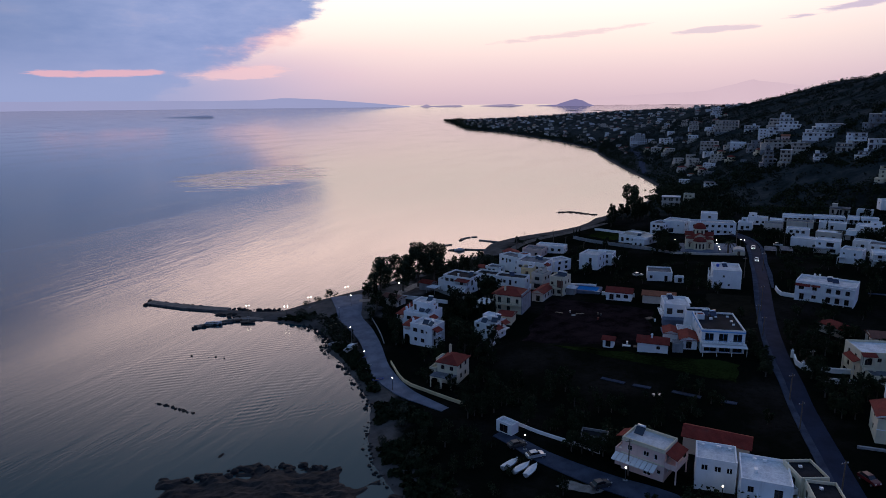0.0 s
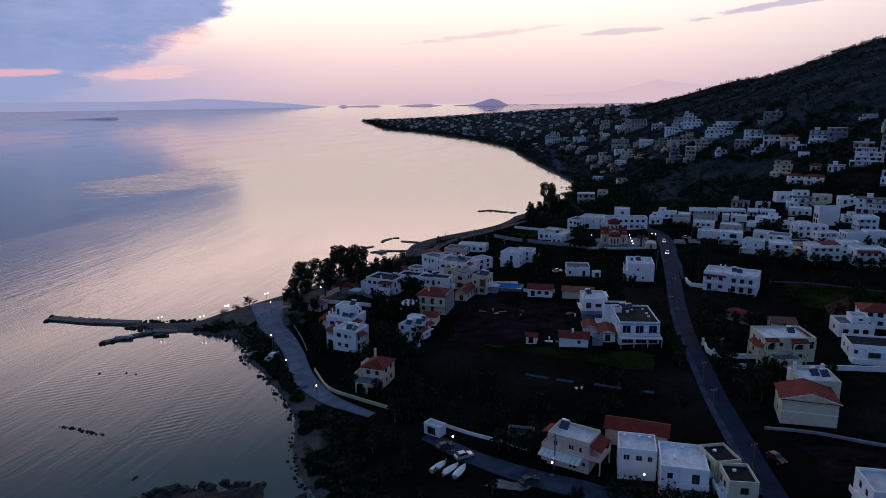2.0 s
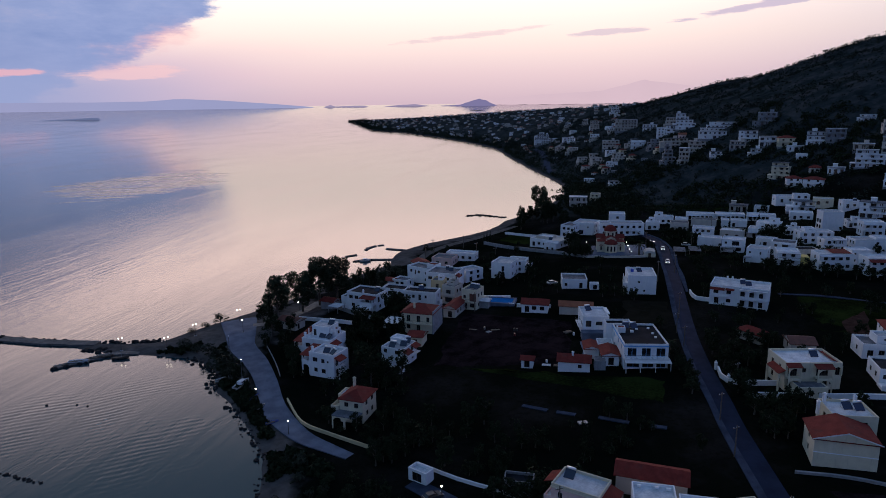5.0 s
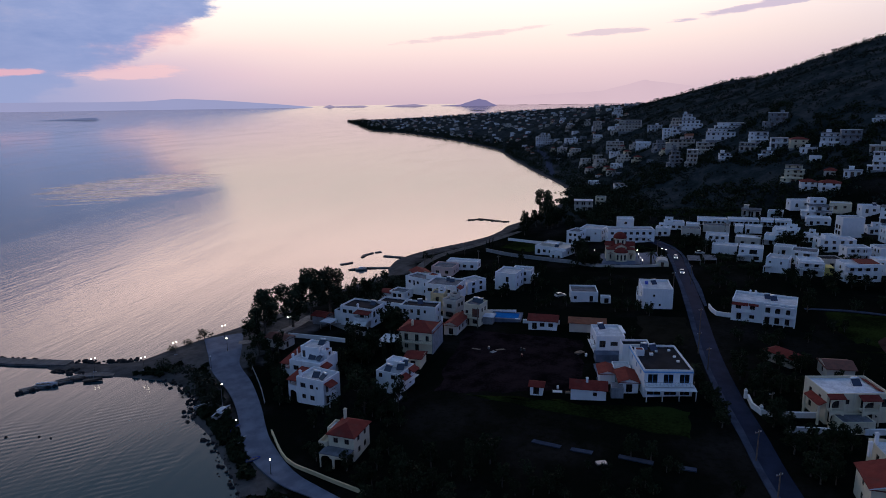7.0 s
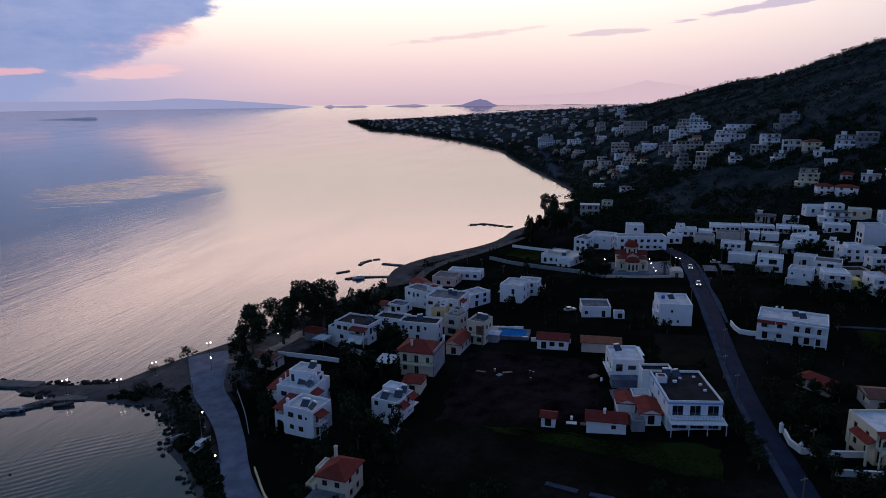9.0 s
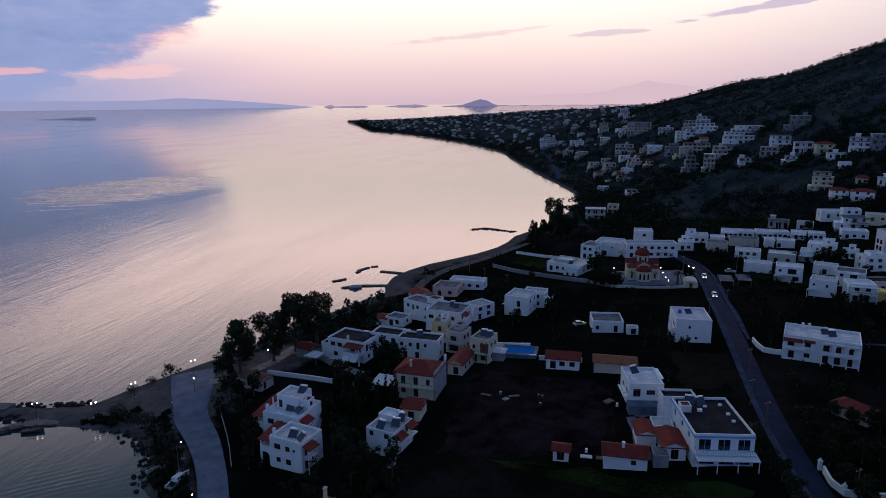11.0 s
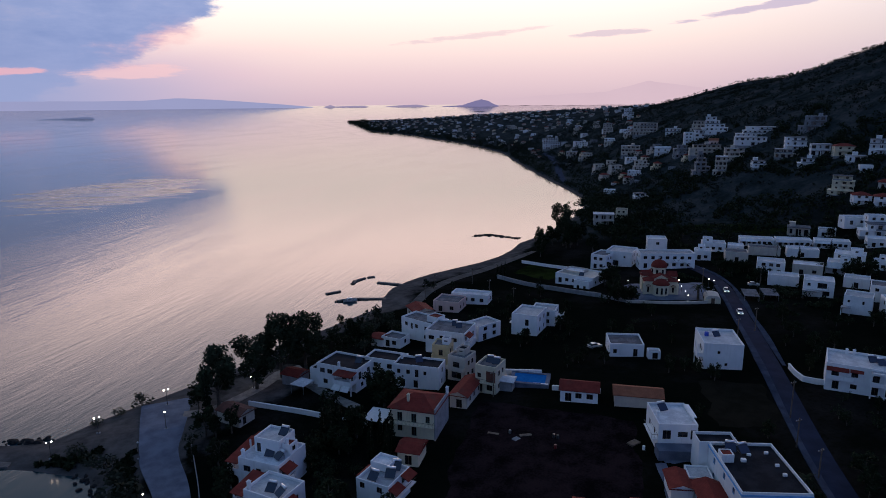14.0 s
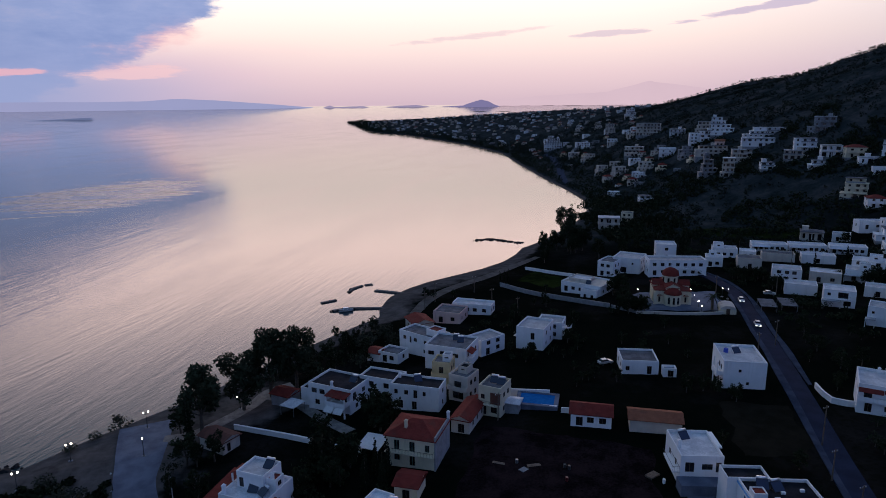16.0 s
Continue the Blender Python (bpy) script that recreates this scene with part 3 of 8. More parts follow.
# roads, promenade and plots
ROAD = [(57, 60), (61, 104.7), (63.6, 127), (66, 146), (68.6, 160), (71.6, 178), (76.4, 200), (82.8, 224), (89.8, 248), (97, 274), (101, 290), (106, 308), (111.3, 330), (112.5, 350), (110, 368), (105, 392), (112, 420)]
ribbon("road", ROAD, 4.7, ASPHALT, "straight grey asphalt road between walls and fields", "road")
ribbon("road_verge", [(x - 2.6, y + 0.5) for x, y in ROAD[1:13]], [1.5, 1.7, 1.3, 1.8, 1.4, 1.2, 1.6, 1.9, 1.5, 1.2, 1.5, 1.3], LANE_MAT, "worn concrete strip along the road", "verge", 0.24, lanes=2)
ribbon("road_verge", [(x + 3.3, y - 0.5) for x, y in ROAD[8:15]], [0.8, 1.9, 1.2, 2.2, 1.0, 1.8, 0.8], LANE_MAT, "pale uneven pavement along the road", "verge", 0.24, lanes=2)
for strip in ([(20.7, 163.5), (26.4, 160.0)], [(28.4, 158.9), (32.6, 156.8)], [(37.6, 154.8), (43.9, 151.5)], [(48.2, 149.6), (51.5, 148.2)]):
    ribbon("field_path", strip, 1.3, LANE_MAT, "length of pale concrete strip across the field", "path", 0.2, lanes=2)
ribbon("field_path", [(123.5, 240.5), (136.9, 236.9), (148.5, 229.9), (157.7, 223.3)], [1.2, 1.8, 1.4, 1.7], LANE_MAT, "pale track along the edge of the dark fields", "path", 0.2, lanes=2)
ribbon("promenade", [(-74, 246), (-68, 228), (-64, 216), (-56, 202.5), (-49.5, 188.5), (-42.5, 170.5), (-33.5, 157), (-25, 149.5), (-20, 145.5)], [13, 11, 8.5, 7.5, 6.3, 6.0, 6.2, 4.6, 2.6], PAVING, "wide pale concrete promenade road by the shore", "promenade", 0.18)
ribbon("lane", [(-6, 133.5), (-1, 129), (4, 124), (12, 118), (20, 113), (28, 109), (36, 102)], [3.5, 4.5, 5, 5.5, 6, 5, 5], LANE_MAT, "worn concrete lane past the houses", "lane", 0.14)
ribbon("shore_lane", [(-66, 236), (-59.3, 238), (-54, 245), (-49.5, 254), (-47.3, 262), (-42, 266)], 3.8, GRAVEL, "narrow lane behind the shore trees", "lane", 0.12)
ribbon("villa_lane", [(-47, 258), (-40, 255), (-30, 243), (-21.6, 234.1)], 3.2, GRAVEL, "narrow lane past the flat roofed villa", "lane", 0.12)
ribbon("beach_road", [(-10, 330), (-4, 348), (6, 364), (20, 380), (36, 402), (50, 420)], [4, 5, 5, 5, 5, 3], SANDY, "sandy track behind the beach", "track", 0.1)
ribbon("coast_road", [(125, 722), (126, 745), (133, 805), (142, 865), (152, 960), (153, 1040)], [5, 7, 7.5, 7, 7, 6], LANE_MAT, "pale road along the far shore", "road", 0.5)


# ---------------- houses ----------------
BUILT = []  # where houses stand, for the gardens round them


def holed(s, p, u, wide, tall, holes, deep=0.18):
    """A wall from p along u, with openings (x0, x1, z0, z1) cut into it and their reveals."""
    p, u = Vector(p), Vector(u)
    inward = Vector((-u.y, u.x, 0)) * deep
    xs = sorted({0.0, wide, *(h[0] for h in holes), *(h[1] for h in holes)})
    zs = sorted({0.0, tall, *(h[2] for h in holes), *(h[3] for h in holes)})
    spot = lambda x, z: p + u * x + Vector((0, 0, z))
    for xa, xb in zip(xs, xs[1:]):
        for za, zb in zip(zs, zs[1:]):
            xm, zm = (xa + xb) / 2, (za + zb) / 2
            if not any(h[0] < xm < h[1] and h[2] < zm < h[3] for h in holes):
                s.quad(spot(xa, za), spot(xb, za), spot(xb, zb), spot(xa, zb))
    for x0, x1, z0, z1 in holes:
        ring = [spot(x0, z0), spot(x1, z0), spot(x1, z1), spot(x0, z1)]
        for a, b in zip(ring, ring[1:] + ring[:1]):
            s.quad(b, a, a + inward, b + inward)
        s.quad(*(q + inward for q in ring))


def lattice(xs, zs, y0, y1):
    """A frame of bars in one piece: the cells between every second pair of lines are left open."""
    s, k = Shape(), len(zs)
    solid = lambda i, j: 0 <= i < len(xs) - 1 and 0 <= j < len(zs) - 1 and not (i % 2 == 1 and j % 2 == 1)
    spot = lambda i, j, back: (back * len(xs) + i) * k + j
    s.v = [(x, y, z) for y in (y0, y1) for x in xs for z in zs]
    for i in range(len(xs) - 1):
        for j in range(len(zs) - 1):
            if not solid(i, j):
                continue
            s.f.append((spot(i, j, 0), spot(i + 1, j, 0), spot(i + 1, j + 1, 0), spot(i, j + 1, 0)))
            for di, dj, p, q in ((-1, 0, (i, j + 1), (i, j)), (1, 0, (i + 1, j), (i + 1, j + 1)), (0, -1, (i, j), (i + 1, j)), (0, 1, (i + 1, j + 1), (i, j + 1))):
                if not solid(i + di, j + dj):
                    s.f.append((spot(*q, 0), spot(*p, 0), spot(*p, 1), spot(*q, 1)))
    return s


def opening(parent, p, u, hole, joinery, deep=0.18, door=False, arch=None, glow=False, fine=True):
    """A window or door set into its opening: frame with mullion, and a pane."""
    x0, x1, z0, z1 = hole
    u = Vector(u)
    m = Matrix.Translation(Vector(p) + u * x0) @ Matrix.Rotation(math.atan2(u.y, u.x), 4, "Z")
    w, t = x1 - x0, 0.07
    pane = Shape().box(t, w - t, deep - 0.05, deep - 0.03, z0 + t, z1 - t).mesh("pane", WARMGLOW if glow else GLASS)
    if not fine:
        return hang("window", pane, parent, "", m)
    xs = [0, t, w / 2 - 0.04, w / 2 + 0.04, w - t, w] if w > 0.9 else [0, t, w - t, w]
    s = lattice(xs, [z0, z0 + t, z1 - t, z1], deep - 0.09, deep - 0.02)
    ob = hang("door" if door else "window", s.mesh("frame", joinery), parent, "", m)
    hang("pane", pane, ob)
    return ob


def parapet(w, d, z, tall=0.55, thick=0.22, out=0.0):
    s = Shape()
    x, y = w / 2 + out, d / 2 + out
    s.box(-x, x, -y, -y + thick, z, z + tall).box(-x, x, y - thick, y, z, z + tall)
    s.box(-x, -x + thick, -y + thick, y - thick, z, z + tall).box(x - thick, x, -y + thick, y - thick, z, z + tall)
    return s


def hip_roof(w, d, z, rise, over=0.45, gable=False, along="x"):
    s = Shape()
    x, y = w / 2 + over, d / 2 + over
    if along == "x":
        r = 0.0 if gable else min(y, x * 0.8)
        a, b = (-x + r, 0, z + rise), (x - r, 0, z + rise)
        corners = [(-x, -y, z), (x, -y, z), (x, y, z), (-x, y, z)]
        s.quad(corners[0], corners[1], b, a).quad(corners[2], corners[3], a, b)
        if not gable:
            s.quad(corners[1], corners[2], b).quad(corners[3], corners[0], a)
    else:
        r = 0.0 if gable else min(x, y * 0.8)
        a, b = (0, -y + r, z + rise), (0, y - r, z + rise)
        corners = [(-x, -y, z), (x, -y, z), (x, y, z), (-x, y, z)]
        s.quad(corners[1], corners[2], b, a).quad(corners[3], corners[0], a, b)
        if not gable:
            s.quad(corners[0], corners[1], a).quad(corners[2], corners[3], b)
    low = [(px, py, pz - 0.16) for px, py, pz in corners]
    for i in range(4):
        j = (i + 1) % 4
        s.quad(low[i], low[j], corners[j], corners[i])
    s.quad(*reversed(low))
    return s


def lean_to(x0, x1, y0, y1, z0, z1, drop="y"):
    """A tiled slope with thickness, from z1 at the far side down to z0 at the near one."""
    s = Shape()
    if drop == "y":
        top = [(x0, y0, z0), (x1, y0, z0), (x1, y1, z1), (x0, y1, z1)]
    else:
        top = [(x0, y0, z0), (x1, y0, z1), (x1, y1, z1), (x0, y1, z0)]
    low = [(x, y, z - 0.14) for x, y, z in top]
    s.quad(*top).quad(*reversed(low))
    for i in range(4):
        j = (i + 1) % 4
        s.quad(low[i], low[j], top[j], top[i])
    return s


def solar_heater(x, y, z, turn, parent_group="solar water heaters on roofs"):
    """A tilted collector with a bright tank on a steel stand."""
    ob = new("solar_heater")
    ob.matrix_basis = pose(x, y, z, 0, 0, turn)
    tagged(ob, "rooftop solar water heater with dark collector and bright tank", "solar heater", parent_group)
    s = Shape().quad((-1.0, -0.9, 0.25), (1.0, -0.9, 0.25), (1.0, 0.5, 1.35), (-1.0, 0.5, 1.35))
    s.quad((-1.0, 0.5, 1.27), (1.0, 0.5, 1.27), (1.0, -0.9, 0.17), (-1.0, -0.9, 0.17))
    s.quad((-1.0, -0.9, 0.17), (1.0, -0.9, 0.17), (1.0, -0.9, 0.25), (-1.0, -0.9, 0.25))
    hang("collector", s.mesh("collector", PANEL), ob, "dark glazed collector panel")
    tank = Shape().tube((-0.85, 0.62, 1.55), (0.85, 0.62, 1.55), 0.27, sides=10)
    hang("tank", tank.mesh("tank", BRIGHT, True), ob, "shiny steel cylindrical tank")
    for sx_ in (-0.8, 0.8):
        leg = Shape().tube((sx_, 0.62, 0), (sx_, 0.62, 1.3), 0.03, sides=5).tube((sx_, -0.8, 0), (sx_, -0.8, 0.2), 0.03, sides=5)
        leg.tube((sx_, 0.62, 0.1), (sx_, -0.8, 0.1), 0.025, sides=5)
        hang("stand", leg.mesh("stand", STEEL), ob)
    return ob


def chimney_on(parent, x, y, z, tall=1.5, mat=None):
    s = Shape().box(x - 0.28, x + 0.28, y - 0.28, y + 0.28, z - 0.3, z + tall).box(x - 0.36, x + 0.36, y - 0.36, y + 0.36, z + tall, z + tall + 0.1)
    s.box(x - 0.2, x + 0.2, y - 0.2, y + 0.2, z + tall + 0.1, z + tall + 0.3)
    return hang("chimney", s.mesh("chimney", mat or WHITE), parent)


def railing(parent, x0, x1, y0, y1, z, mat=None, solid=False):
    """A balcony: slab and a railing or a solid breastwork round its open sides."""
    mat = mat or WHITE
    slab_ = Shape().box(x0, x1, y0, y1, z - 0.16, z)
    ob = hang("balcony", slab_.mesh("balcony", mat), parent)
    s = Shape()
    if solid:
        s.box(x0, x1, y0, y0 + 0.14, z, z + 0.95).box(x0, x0 + 0.14, y0 + 0.14, y1, z, z + 0.95).box(x1 - 0.14, x1, y0 + 0.14, y1, z, z + 0.95)
    else:
        s.box(x0, x1, y0, y0 + 0.05, z + 0.92, z + 0.98)
        s.box(x0, x0 + 0.05, y0 + 0.05, y1, z + 0.92, z + 0.98).box(x1 - 0.05, x1, y0 + 0.05, y1, z + 0.92, z + 0.98)
        k = max(3, int((x1 - x0) / 0.32))
        for i in range(k + 1):
            x = x0 + 0.02 + (x1 - x0 - 0.06) * i / k
            s.box(x, x + 0.025, y0 + 0.01, y0 + 0.035, z, z + 0.92)
    hang("railing", s.mesh("railing", mat if solid else DARKSTEEL), ob)
    return ob


def row_of(w, count, width, z0, z1, jitter=0.0, margin=0.9):
    """Evenly set openings along a wall."""
    out = []
    for i in range(count):
        c = margin + (w - 2 * margin) * (i + 0.5) / count + jitter * random.uniform(-0.3, 0.3)
        out.append((c - width / 2, c + width / 2, z0, z1))
    return out


def house(x, y, w, d, turn, h, label, mat=None, storeys=2, roof="flat", roof_mat=None, front=None, side=None, left=None, joinery=None,
          category="house", name="house", fine=True, lit=(), trim=None, group="", rise=1.6, along="x", z=None, par=0.55, doors=(0,)):
    """A house: walls with openings through their faces, roof, windows and doors.
    front, side (right) and left: openings per storey as a count, or a list of (x0, x1, z0, z1)."""
    mat = mat or WHITE
    joinery = joinery or BROWNP
    if z is None:
        c, s_ = math.cos(radians(turn)), math.sin(radians(turn))
        z = max(at(x + c * i - s_ * j, y + s_ * i + c * j) for i in (-w / 2, w / 2) for j in (-d / 2, d / 2)) * 0.5 + at(x, y) * 0.5 + 0.05
    ob = base(name, x, y, turn, z, label, category, group)
    BUILT.append((x, y, 0.5 * math.hypot(w, d)))
    deck = h - (par if roof == "flat" else 0.0)
    floor_h = deck / storeys
    walls = [((-w / 2, -d / 2, 0), (1, 0, 0), w, front), ((w / 2, -d / 2, 0), (0, 1, 0), d, side),
             ((w / 2, d / 2, 0), (-1, 0, 0), w, None), ((-w / 2, d / 2, 0), (0, -1, 0), d, left)]
    body = Shape()
    todo = []
    for k, (p, u, wide, spec_) in enumerate(walls):
        holes = []
        if isinstance(spec_, list):
            holes = [hole for hole in spec_ if hole[1] < wide and hole[3] < deck]
        else:
            count = spec_ if spec_ is not None else max(0, int(wide / 4.2)) if k != 2 else 0
            for st in range(storeys):
                for i, hole in enumerate(row_of(wide, count, 1.5 if k == 0 else 1.15, st * floor_h + 0.95, st * floor_h + 2.3, 0.8)):
                    if k == 0 and st == 0 and i in doors:
                        hole = (hole[0], hole[1], 0.05, 2.2)
                    holes.append(hole)
        # walls reach down into the ground
        holed(body, p, u, wide, deck, holes)
        a, b = Vector(p), Vector(p) + Vector(u) * wide
        body.quad((a.x, a.y, -2.2), (b.x, b.y, -2.2), (b.x, b.y, 0), (a.x, a.y, 0))
        todo += [(p, u, hole) for hole in holes]
    if roof != "flat":
        body.quad((-w / 2, -d / 2, deck), (w / 2, -d / 2, deck), (w / 2, d / 2, deck), (-w / 2, d / 2, deck))
    hang("wall", body.mesh("wall", mat), ob)
    for i, (p, u, hole) in enumerate(todo):
        opening(ob, p, u, hole, joinery, door=hole[2] < 0.2, glow=i in lit, fine=fine)
    if roof == "flat":
        t = 0.22
        deck_ = Shape().box(-w / 2 + t, w / 2 - t, -d / 2 + t, d / 2 - t, deck - 0.25, deck)
        hang("roof", deck_.mesh("roof", roof_mat or ROOFWHITE), ob)
        hang("parapet", parapet(w, d, deck, par, t, 0.004).mesh("parapet", trim or mat), ob)
    else:
        hang("roof", hip_roof(w, d, deck, rise, gable=roof == "gable", along=along).mesh("roof", roof_mat or TILE), ob)
        if roof == "gable":
            for end in (-0.5, 0.5):
                if along == "x":
                    g = Shape().quad((end * w, -d / 2, deck), (end * w, d / 2, deck), (end * w, 0, deck + rise * d / (d + 0.9)))
                else:
                    g = Shape().quad((-w / 2, end * d, deck), (w / 2, end * d, deck), (0, end * d, deck + rise * w / (w + 0.9)))
                hang("gable_wall", g.mesh("gable_wall", mat), ob)
    return ob


def local(ob, x, y, z):
    return ob.matrix_basis @ Vector((x, y, z))


def on_roof(ob, x, y, z, turn=0.0):
    """A solar heater on a house's roof."""
    p = local(ob, x, y, z)
    yaw = math.degrees(ob.matrix_basis.to_euler().z)
    return solar_heater(p.x, p.y, p.z, yaw + turn)


def arched(s, x0, x1, z0, z1, y, deep, cols):
    """An arcade: a front with round-topped openings, of real depth."""
    pitch = (x1 - x0) / cols
    for i in range(cols):
        a, b = x0 + i * pitch, x0 + (i + 1) * pitch
        r = (pitch - 0.5) / 2
        c, spring = (a + b) / 2, z1 - 0.3 - r * 0.75
        s.box(a, c - r, y, y + deep, z0, z1).box(c + r, b, y, y + deep, z0, z1)
        pts = [(c - r * math.cos(math.pi * k / 10), spring + r * 0.75 * math.sin(math.pi * k / 10)) for k in range(11)]
        for (xa, za), (xb, zb) in zip(pts, pts[1:]):
            s.quad((xa, y, za), (xb, y, zb), (xb, y, z1), (xa, y, z1))
            s.quad((xa, y, za), (xa, y + deep, za), (xb, y + deep, zb), (xb, y, zb))
        s.quad((a, y, z1), (b, y, z1), (b, y + deep, z1), (a, y + deep, z1))
    return s


def room(ob, x, y, w, d, z0, h, mat=None, front=0, side=0, left=0, roof_mat=None, joinery=None, par=0.45, name="upper_room", trim=None, fine=True):
    """A further block of the same house: walls with openings, roof and parapet."""
    mat, joinery = mat or WHITE, joinery or BROWNP
    body, todo = Shape(), []
    for p, u, wide, spec_ in (((x - w / 2, y - d / 2, z0), (1, 0, 0), w, front), ((x + w / 2, y - d / 2, z0), (0, 1, 0), d, side),
                              ((x + w / 2, y + d / 2, z0), (-1, 0, 0), w, 0), ((x - w / 2, y + d / 2, z0), (0, -1, 0), d, left)):
        holes = spec_ if isinstance(spec_, list) else row_of(wide, spec_, 1.1, 0.9, min(2.2, h - 0.7), 0.0, 0.4)
        holed(body, p, u, wide, h - par, holes)
        todo += [(p, u, hole) for hole in holes]
    wall_ = hang(name, body.mesh(name, mat), ob)
    for p, u, hole in todo:
        opening(ob, p, u, hole, joinery, door=hole[2] < 0.2, fine=fine)
    top = z0 + h - par
    hang("roof", Shape().box(x - w / 2 + 0.2, x + w / 2 - 0.2, y - d / 2 + 0.2, y + d / 2 - 0.2, top - 0.2, top).mesh("roof", roof_mat or ROOFWHITE), ob)
    s = parapet(w, d, top, par, 0.2, 0.004)
    s.v = [(a + x, b + y, c) for a, b, c in s.v]
    hang("parapet", s.mesh("parapet", trim or mat), ob)
    return wall_


def tiled(ob, *spec_, mat=None, drop="y", label=""):
    return hang("awning_roof", lean_to(*spec_, drop=drop).mesh("awning_roof", mat or TILE), ob, label)


def posts(ob, spots, z0, z1, r=0.14, mat=None):
    for px, py in spots:
        hang("post", Shape().box(px - r, px + r, py - r, py + r, z0, z1).mesh("post", mat or WHITE), ob)


def roof_box(ob, x, y, z, w=0.7, d=0.4, h=0.45, mat=None, name="roof_unit"):
    s = Shape().box(x - w / 2, x + w / 2, y - d / 2, y + d / 2, z, z + h).box(x - w / 2 + 0.06, x + w / 2 - 0.06, y - d / 2 - 0.03, y - d / 2, z + 0.08, z + h - 0.08)
    return hang(name, s.mesh(name, mat or PLASTIC), ob)


def arcade(ob, x0, x1, z0, z1, y, deep, cols, mat=None):
    return hang("arcade", arched(Shape(), x0, x1, z0, z1, y, deep, cols).mesh("arcade", mat or WHITE), ob)


VILLAGE = "houses of the village"


def stepped_house(x, y, w, d, turn, label, tower):
    """White house with tiled verandah on its seaward side and tiled balcony hoods."""
    o = house(x, y, w, d, turn, 6.8, label, front=[(1.2, 2.9, 4.0, 5.3), (4.2, 5.4, 4.0, 5.2), (6.2, 6.8, 4.2, 4.9), (1.6, 2.8, 1.0, 2.2), (4.2, 5.6, 0.9, 2.2)],
              side=[(1.0, 2.2, 0.1, 2.3), (1.0, 2.2, 3.3, 5.4), (4.2, 5.2, 4.0, 5.2)], left=2, roof_mat=ROOFWHITE, group=VILLAGE)
    tiled(o, -w / 2 - 3.1, -w / 2 - 0.02, -d / 2 - 0.4, d / 2 - 1.0, 5.5, 6.7, label="red tiled verandah roof")
    posts(o, [(-w / 2 - 2.6, -d / 2 + 0.2), (-w / 2 - 2.6, 0.2), (-w / 2 - 2.6, d / 2 - 1.3)], -1.5, 5.5)
    railing(o, -w / 2 - 2.8, -w / 2, -d / 2, d / 2 - 1, 3.1, solid=True)
    arcade(o, -w / 2 - 2.8, -w / 2, -0.3, 2.94, -d / 2, 0.25, 1)
    railing(o, w / 2, w / 2 + 1.5, -d / 2 + 0.4, -d / 2 + 3.6, 3.2)
    tiled(o, w / 2 + 0.02, w / 2 + 1.9, -d / 2 + 0.2, -d / 2 + 3.8, 6.1, 5.3, drop="x")
    posts(o, [(w / 2 + 1.4, -d / 2 + 0.5), (w / 2 + 1.4, -d / 2 + 3.5)], -1.5, 5.3, 0.1)
    chimney_on(o, -w / 2 + 0.6, -d / 2 + 1.0, 6.25, 1.7)
    on_roof(o, 0.3, -1.0, 6.27, 10)
    on_roof(o, 2.8, -1.4, 6.27, -25)
    if tower:
        room(o, -0.6, d / 2 - 2.8, 6.0, 5.6, 6.25, 3.3, front=[(0.5, 1.5, 0.1, 2.1)], side=1, left=0)
        on_roof(o, 1.2, d / 2 - 1.9, 9.1, 0)
        tiled(o, -5.8, -3.62, d / 2 - 4.6, d / 2 - 1.2, 8.1, 8.9, drop="x", label="terracotta pergola roof")
        posts(o, [(-5.6, d / 2 - 4.4), (-5.6, d / 2 - 1.4)], 6.2, 8.05)
        room(o, 3.5, d / 2 - 3.6, 2.1, 2.6, 6.25, 2.6, side=1, front=0, roof_mat=TILE, par=0.3)
        chimney_on(o, 3.6, d / 2 - 4.5, 8.5, 1.2)
    return o


stepped_house(-35.0, 203.8, 9.7, 9.5, -22, "tall white stepped house with roof terraces and red tiled hoods", True)
stepped_house(-31.7, 191.6, 8.6, 7.2, -27, "white two storey house with tiled verandah and arch", False)

o = house(-20.2, 164.8, 6.2, 7.7, -20, 5.6, "cream house with red hip roof and arched porch", CREAM, roof="hip", roof_mat=TILE, front=[(1.2, 2.3, 3.6, 4.8), (3.9, 5.0, 3.6, 4.8)], side=2, rise=1.7, along="y", group=VILLAGE)
chimney_on(o, -2.2, 2.6, 6.4, 2.0, CREAM)
room(o, -3.6, 1.2, 3.0, 4.0, 0, 5.2, CREAM, front=1)
arcade(o, -3.6, 3.0, -1.0, 2.5, -7.2, 0.25, 2, CREAM)
hang("porch_roof", Shape().box(-3.7, 3.1, -7.3, -3.86, 2.5, 2.66).mesh("porch_roof", FELT), o)
railing(o, -5.2, -3.2, -4.6, -1.0, 2.9, CREAM, True)

o = house(-11.6, 195.5, 7.2, 8.0, -28, 5.6, "small white house crowded with solar heaters", front=[(0.8, 1.9, 3.8, 5.0), (4.6, 5.8, 3.8, 5.0)], side=2, roof_mat=ROOFWHITE, group=VILLAGE)
room(o, -1.2, 2.4, 4.2, 3.6, 5.25, 1.6, front=0)
tiled(o, -5.4, -3.62, -1.5, 3.0, 4.2, 5.0, drop="x")
posts(o, [(-5.2, -1.3), (-5.2, 2.8)], -1.2, 4.2, 0.12)
tiled(o, 3.62, 5.4, -4.0, -0.6, 5.0, 4.2, drop="x")
tiled(o, 3.62, 5.4, 0.4, 3.8, 5.6, 4.8, drop="x")
railing(o, 3.6, 5.1, -4.0, 3.8, 2.9)
